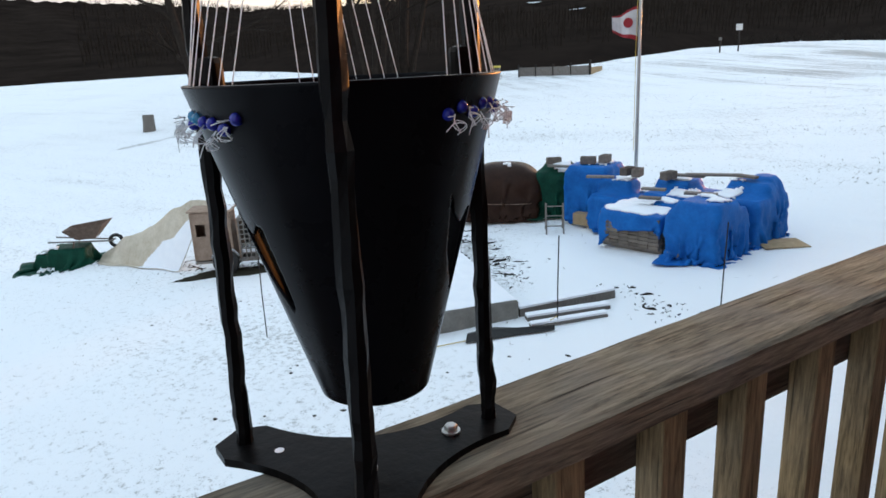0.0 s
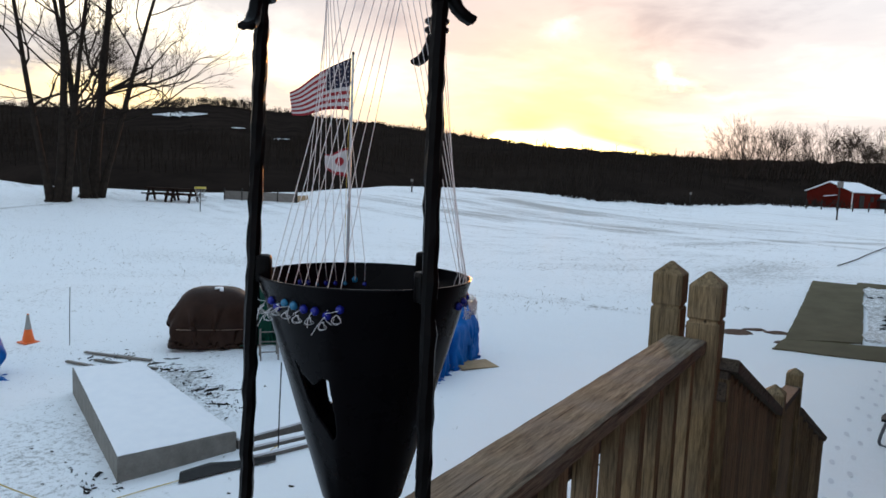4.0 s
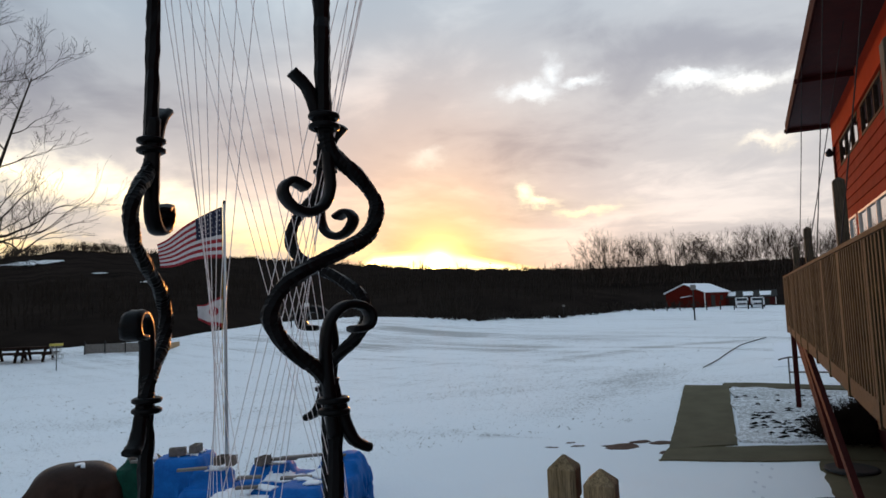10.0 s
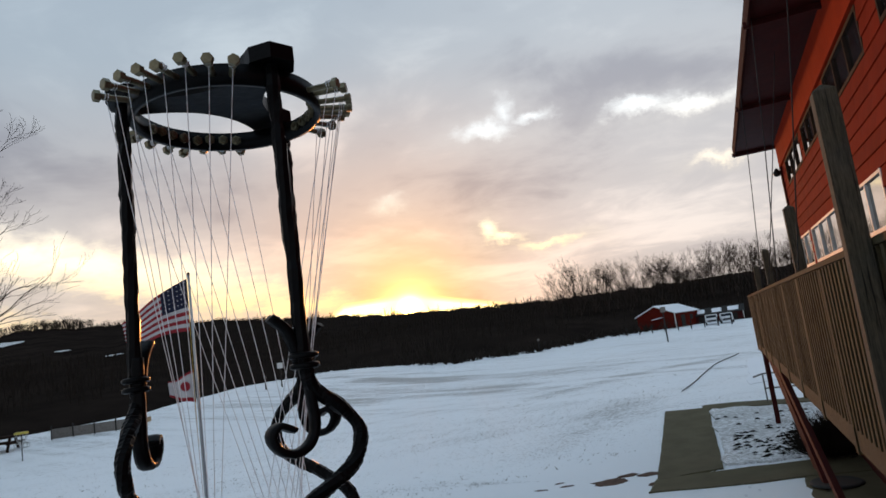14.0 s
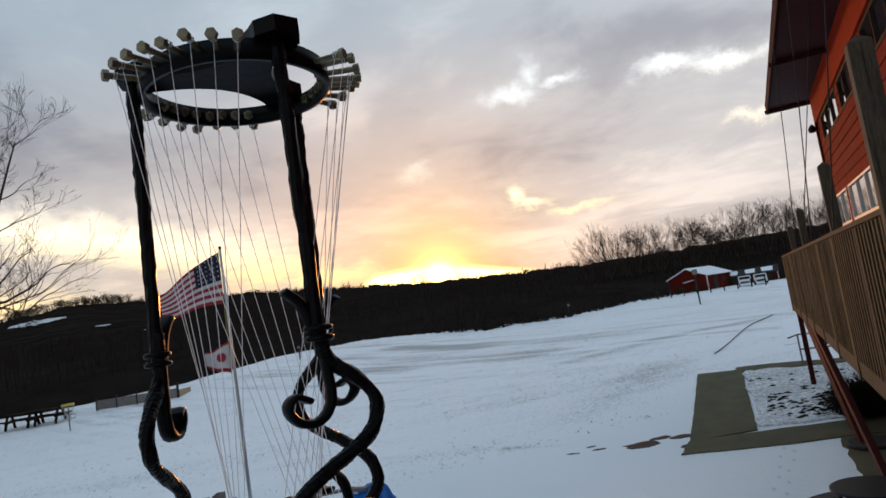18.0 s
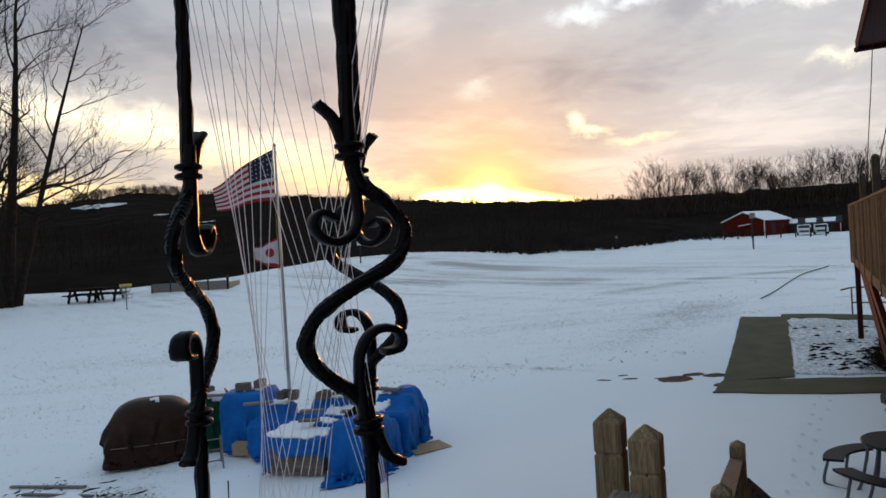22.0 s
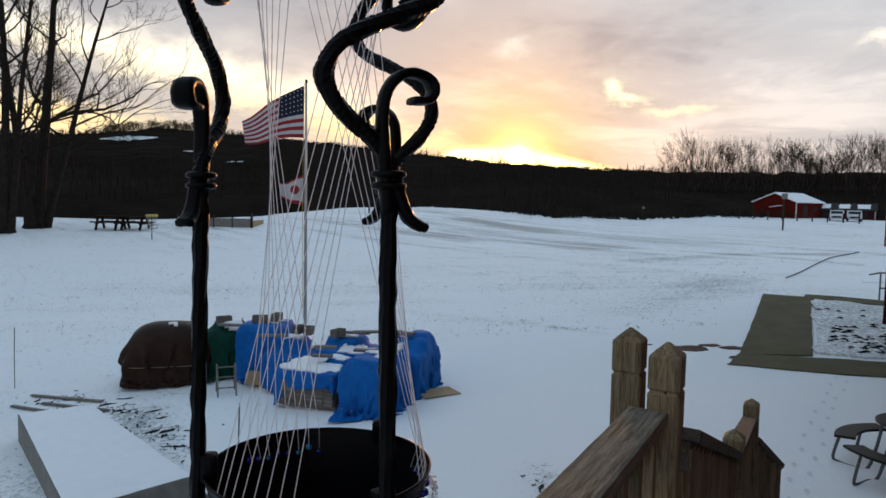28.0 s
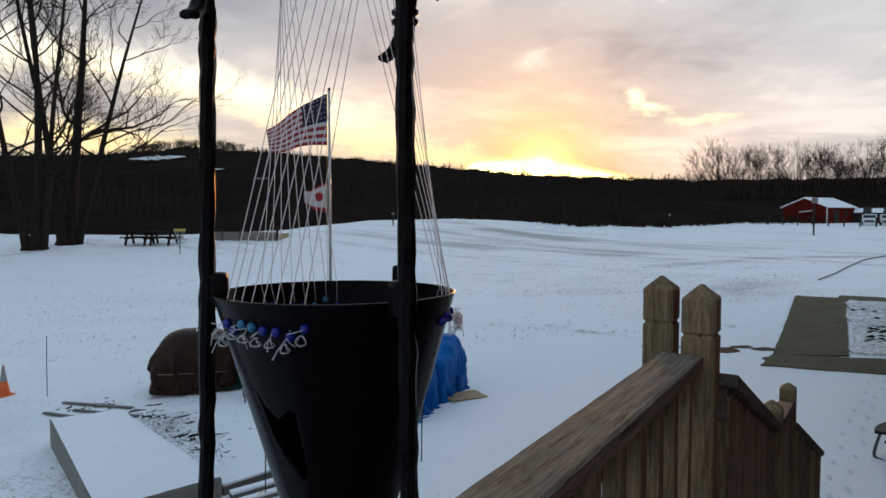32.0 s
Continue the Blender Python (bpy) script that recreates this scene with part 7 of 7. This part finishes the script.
barrow = thing("wheelbarrow", m @ Matrix.Scale(0.8, 4), "rusty steel wheelbarrow tipped on the tarpaulin", "wheelbarrow")
RUST = plain("rusty_steel", (0.09, 0.06, 0.045), (0.2, 0.14, 0.11), 12, 0.8, 0.3, 0.3)
bm = bmesh.new()
rim, base = [(-0.5, -0.35), (0.5, -0.33), (0.55, 0.33), (-0.5, 0.35)], [(-0.25, -0.2), (0.2, -0.2), (0.2, 0.2), (-0.25, 0.2)]
up_ring, low_ring = [bm.verts.new((x, y, 0.88 + 0.12 * x)) for x, y in rim], [bm.verts.new((x, y, 0.55)) for x, y in base]
bm.faces.new(low_ring)
for k in range(4):
    bm.faces.new((low_ring[k], low_ring[(k + 1) % 4], up_ring[(k + 1) % 4], up_ring[k]))
tray = part("tray", bm, RUST, barrow, "rusty pan")
tray.modifiers.new("sheet", "SOLIDIFY").thickness = 0.012
for y in (-0.22, 0.22):
    stick("handle", (-0.9, y * 1.3, 0.55), (0.62, y * 0.4, 0.42), 0.035, 0.035, GREYPLANK, barrow)
    stick("leg", (-0.3, y, 0.52), (-0.38, y, 0.22), 0.03, 0.03, RUST, barrow)
bm = bmesh.new()
ring = [Vector((0.66 + 0.15 * math.cos(a), 0, 0.40 + 0.15 * math.sin(a))) for a in [2 * math.pi * k / 20 for k in range(20)]]
tube(bm, ring, 0.045, 8, closed=True)
part("tyre", bm, RUBBER, barrow, smooth=True)
# stump post in the field
t = thing("stump", stand(-36.4, 8.75, 10), "weathered wooden stump post standing in the field", "post")
bm = bmesh.new()
tube(bm, [(0, 0, -0.1), (0.02, 0, 0.4), (0.02, 0.02, 0.82)], [0.32, 0.28, 0.26], 9, rough=0.03)
part("trunk", bm, GREYPLANK, t)


# ---- out in the field ----
def picnic_table(x, y, turn):
    t = thing("picnic_table", stand(x, y, turn) @ Matrix.Scale(1.05, 4), "dark wooden picnic table with fixed benches standing in the snow", "table", "picnic tables")
    for k in range(5):
        cube("top_board", (1.9, 0.145, 0.06), TABLEWOOD, t, pose(0, -0.3 + 0.15 * k, 0.75))
    for y0 in (-0.68, 0.68):
        for d in (-0.07, 0.07):
            cube("seat_board", (1.9, 0.135, 0.07), TABLEWOOD, t, pose(0, y0 + d, 0.44))
    for x0 in (-0.7, 0.7):
        stick("leg", (x0, -0.25, 0.73), (x0, -0.62, 0.0), 0.09, 0.14, TABLEWOOD, t)
        stick("leg", (x0, 0.25, 0.73), (x0, 0.62, 0.0), 0.09, 0.14, TABLEWOOD, t)
        stick("crossbar", (x0 + 0.05, -0.78, 0.39), (x0 + 0.05, 0.78, 0.39), 0.07, 0.12, TABLEWOOD, t)
        stick("crossbar", (x0 + 0.05, -0.36, 0.70), (x0 + 0.05, 0.36, 0.70), 0.07, 0.09, TABLEWOOD, t)
    return t


picnic_table(-35.0, 28.1, 30)
picnic_table(-33.8, 28.5, 24)
# disc-throwing basket
t = thing("disc_basket", stand(-29.5, 26.1), "steel disc basket on a pole with a yellow band", "basket")
bm = bmesh.new()
tube(bm, [(0, 0, -0.05), (0, 0, 0.7), (0, 0, 1.35)], 0.025, 8)
part("pole", bm, PLATE, t)
YELLOW = plain("yellow_painted_band", (0.42, 0.33, 0.05), (0.55, 0.45, 0.1), 12, 0.6)
bm = bmesh.new()
lathe(bm, [(0.30, 1.26), (0.31, 1.27), (0.31, 1.36), (0.30, 1.37)], 20)
part("band", bm, YELLOW, t, "yellow band at the top")
for z, r in ((0.62, 0.32), (0.82, 0.34), (0.60, 0.12)):
    bm = bmesh.new()
    tube(bm, [Vector((r * math.cos(a), r * math.sin(a), z)) for a in [2 * math.pi * k / 20 for k in range(20)]], 0.012, 5, closed=True)
    part("hoop", bm, POLE, t)
for k in range(12):
    a = 2 * math.pi * k / 12
    c, s0 = math.cos(a), math.sin(a)
    bm = bmesh.new()
    tube(bm, [(0.28 * c, 0.28 * s0, 1.26), (0.2 * c, 0.2 * s0, 0.95), (0.06 * c, 0.06 * s0, 0.72)], 0.008, 4)
    part("chain", bm, POLE, t)
    bm = bmesh.new()
    tube(bm, [(0.34 * c, 0.34 * s0, 0.82), (0.32 * c, 0.32 * s0, 0.62), (0.1 * c, 0.1 * s0, 0.6)], 0.008, 4)
    part("rod", bm, POLE, t)
# a low pen of panels
pen = thing("pen", stand(-30.0, 32.3, 20), "low pen of grey mesh and board panels in the field", "pen")
for k in range(4):
    cube("panel", (1.15, 0.04, 0.55), GREYPLANK, pen, pose(-2.6 + 1.2 * k, 0, 0.32))
    cube("post", (0.07, 0.07, 0.8), DARKSTUFF, pen, pose(-3.2 + 1.2 * k, 0, 0.38))
cube("end_panel", (0.04, 2.2, 0.45), CRATEWOOD, pen, pose(1.6, 1.1, 0.25))
cube("post", (0.12, 0.12, 0.95), DARKSTUFF, pen, pose(1.65, 0, 0.45))
# posts with small boxes and lamps out by the woods
for x, y, h, label in ((-26.5, 46.0, 1.6, "grey post with a small white box"), (-27.4, 45.2, 0.9, "short grey post in the field"), (1.97, 57.5, 2.6, "dark post with a small sign by the drive"), (-9.2, 62.5, 1.1, "grey wooden board standing by the woods")):
    t = thing("marker_post", stand(x, y, 20), label, "post", "field posts")
    cube("shaft", (0.09, 0.09, h), DARKSTUFF, t, pose(0, 0, h / 2))
    cube("board", (0.42 if h > 1.5 else 0.2, 0.06, 0.42 if h > 1.5 else 0.2), WHITEPAINT if h == 1.6 else GREYPLANK, t, pose(0, -0.06, h + 0.02))


def gable_house(name, x, y, turn, long, deep, wall_h, roof_h, label, wall_mat, doors):
    t = thing(name, pose(x, y, land(x, y) - 0.05, 0, 0, turn), label, "building")
    bm = bmesh.new()
    pts = [(-deep / 2, 0), (deep / 2, 0), (deep / 2, wall_h), (0, wall_h + roof_h), (-deep / 2, wall_h)]
    ends = [[bm.verts.new((sx * long / 2, a, z)) for a, z in pts] for sx in (-1, 1)]
    bm.faces.new(ends[0])
    bm.faces.new(ends[1][::-1])
    for k in range(5):
        bm.faces.new((ends[0][k], ends[0][(k + 1) % 5], ends[1][(k + 1) % 5], ends[1][k]))
    part("wall", bm, wall_mat, t)
    slope = math.atan2(roof_h, deep / 2)
    run = math.hypot(roof_h, deep / 2) + 0.4
    for sgn in (-1, 1):
        bm = bmesh.new()
        block(bm, (0, 0, 0), (long + 0.6, run, 0.14), bevel=0.02)
        part("roof", bm, FRESH, t, "snow-covered roof", at=Matrix.Translation((0, sgn * (deep / 4 + 0.1), wall_h + roof_h / 2 + 0.06)) @ Euler((-sgn * slope, 0, 0)).to_matrix().to_4x4())
    for k, (px, w, h, z) in enumerate(doors):
        cube("door" if z < 0.1 else "window", (w, 0.08, h), DARKSTUFF, t, pose(px, -deep / 2 - 0.02, z + h / 2))
    for sx in (-1, 1):
        cube("corner_board", (0.12, 0.12, wall_h), WHITEPAINT, t, pose(sx * long / 2, -deep / 2, wall_h / 2))
    return t


barn = gable_house("barn", 3.2, 86.0, 62, 8.6, 6.6, 2.35, 1.35, "red barn with a snow-covered roof at the edge of the woods", BARNRED, [(-1.5, 1.4, 1.9, 0.0), (1.6, 1.0, 0.8, 1.0)])
bm = bmesh.new()
block(bm, (0, 0, 0), (1.6, 1.2, 0.08), bevel=0.01)
part("porch_roof", bm, FRESH, barn, "small snowy porch roof", at=pose(-4.6, -0.4, 1.75, 0, 8, 90))
barn.matrix_basis = barn.matrix_basis @ Matrix.Scale(0.72, 4)
shed = gable_house("shed", 9.1, 88.0, -7, 8.4, 4.2, 1.45, 1.05, "long low shed with patches of snow on a dark roof", REDDARK, [(-2.6, 1.6, 1.2, 0.0), (2.4, 1.6, 1.2, 0.0)])
shed.matrix_basis = shed.matrix_basis @ Matrix.Scale(0.66, 4)
for ch in [c for c in shed.children if c.name.startswith("roof")]:
    ch.data.materials[0] = DARKSTUFF
for px, w in ((-2.9, 1.3), (-0.2, 1.7), (2.6, 1.8)):
    bm = bmesh.new()
    bmesh.ops.create_grid(bm, x_segments=8, y_segments=6, size=0.5)
    for v in bm.verts:
        v.co = Vector((v.co.x * w * (1 + 0.3 * noise.noise(Vector((v.co.y * 4, px, 0)))), v.co.y * 1.6, 0.10 + 0.02 * noise.noise(v.co * 5)))
    part("snow_patch", bm, FRESH, shed, "patch of snow left on the roof", at=Matrix.Translation((px, -1.15, 1.45 + 0.58)) @ Euler((math.atan2(1.05, 2.1), 0, 0)).to_matrix().to_4x4())


def car(x, y, turn):
    t = thing("parked_car", stand(x, y, turn) @ Matrix.Scale(0.75, 4), "pale car dusted with snow, parked facing the field", "car", "parked cars")
    bm = bmesh.new()
    prof = [(-2.1, 0.35), (2.1, 0.35), (2.15, 0.75), (1.2, 0.95), (0.7, 1.42), (-1.2, 1.48), (-2.0, 1.0), (-2.15, 0.8)]
    a, b = [bm.verts.new((px, -0.85, z)) for px, z in prof], [bm.verts.new((px, 0.85, z)) for px, z in prof]
    bm.faces.new(a)
    bm.faces.new(b[::-1])
    for k in range(len(prof)):
        bm.faces.new((a[k], a[(k + 1) % len(prof)], b[(k + 1) % len(prof)], b[k]))
    bmesh.ops.bevel(bm, geom=list(bm.edges), offset=0.07, segments=2, affect="EDGES")
    body = part("body", bm, CARWHITE, t, smooth=True)
    cube("windscreen", (0.03, 1.4, 0.5), GLASSDARK, t, pose(1.0, 0, 1.18, 0, -46, 0))
    cube("grille", (0.04, 1.2, 0.22), GLASSDARK, t, pose(2.14, 0, 0.58))
    for y0 in (-0.6, 0.6):
        cube("headlight", (0.05, 0.3, 0.16), CARWHITE, t, pose(2.15, y0, 0.72))
    for x0 in (-1.35, 1.35):
        for y0 in (-0.8, 0.8):
            bm = bmesh.new()
            lathe(bm, [(0.18, -0.1), (0.33, -0.1), (0.33, 0.1), (0.18, 0.1)], 16)
            part("wheel", bm, RUBBER, t, at=pose(x0, y0, 0.33, 90, 0, 0))
    return t


car(7.5, 80.0, -95)
car(9.1, 80.4, -94)
for k in range(9):
    az = -1.2 + 1.0 * k
    r = 76.0
    x, y = r * math.sin(radians(az)), r * math.cos(radians(az))
    t = thing("fence_post", stand(x, y), "short dark fence post at the edge of the parking place", "post", "fence posts")
    cube("shaft", (0.12, 0.12, 0.95), DARKSTUFF, t, pose(0, 0, 0.45))
# curved edging of the drive
bm = bmesh.new()
line = [Vector((1.2, 23.2, 0)), Vector((1.75, 25.2, 0)), Vector((2.5, 28.2, 0)), Vector((3.5, 32.2, 0)), Vector((4.5, 35.2, 0))]
line = [Vector((p.x, p.y, ground_z(p.x, p.y) + 0.03)) for p in smooth(line, 6)]
tube(bm, line, 0.018, 6)
tagged(part("drive_edging", bm, DARKSTUFF), "dark timber edging along the drive", "edging", kind="structure")
# footprints across the yard
rng = random.Random(12)
bm = bmesh.new()
for k in range(26):
    f = k / 25
    x, y = 0.85 + 1.2 * f ** 1.4 + (0.1 if k % 2 else -0.1), 7.0 + 7.1 * f
    c = Vector((x + rng.uniform(-0.04, 0.04), y, ground_z(x, y) + 0.006))
    ring = [bm.verts.new(c + Vector((0.03 * math.cos(a), 0.085 * math.sin(a), 0.004 * rng.random()))) for a in [2 * math.pi * q / 10 for q in range(10)]]
    bm.faces.new(ring)
TRODDEN = plain("trodden_snow", (0.66, 0.68, 0.72), (0.78, 0.80, 0.84), 20, 0.8, relief=0.4)
tagged(part("footprints", bm, TRODDEN), "footprints trodden across the snow", "footprints", kind="stuff")
# dark clods and twigs lying about the yard
rng = random.Random(77)
bm = bmesh.new()
for k in range(80):
    x, y = rng.uniform(-9.5, -3.6), rng.uniform(1.2, 7.6)
    if noise.noise(Vector((x * 0.8, y * 0.8, 2))) < -0.05:
        continue
    r = rng.uniform(0.012, 0.04)
    a = rng.uniform(0, 6.28)
    c = Vector((x, y, ground_z(x, y)))
    ring = [bm.verts.new(c + Vector((r * f * math.cos(a + q * 1.257) * rng.uniform(0.6, 1.3), r * 0.8 * math.sin(a + q * 1.257) * rng.uniform(0.6, 1.3), 0.0))) for q, f in enumerate((1.0, 1.6, 0.8, 1.2, 0.9))]
    peak = bm.verts.new(c + Vector((0, 0, r * 0.22 + 0.003)))
    for q in range(5):
        bm.faces.new((ring[q], ring[(q + 1) % 5], peak))
tagged(part("clods", bm, LITTER), "dark clods of earth and litter on the snow", "earth", kind="stuff")
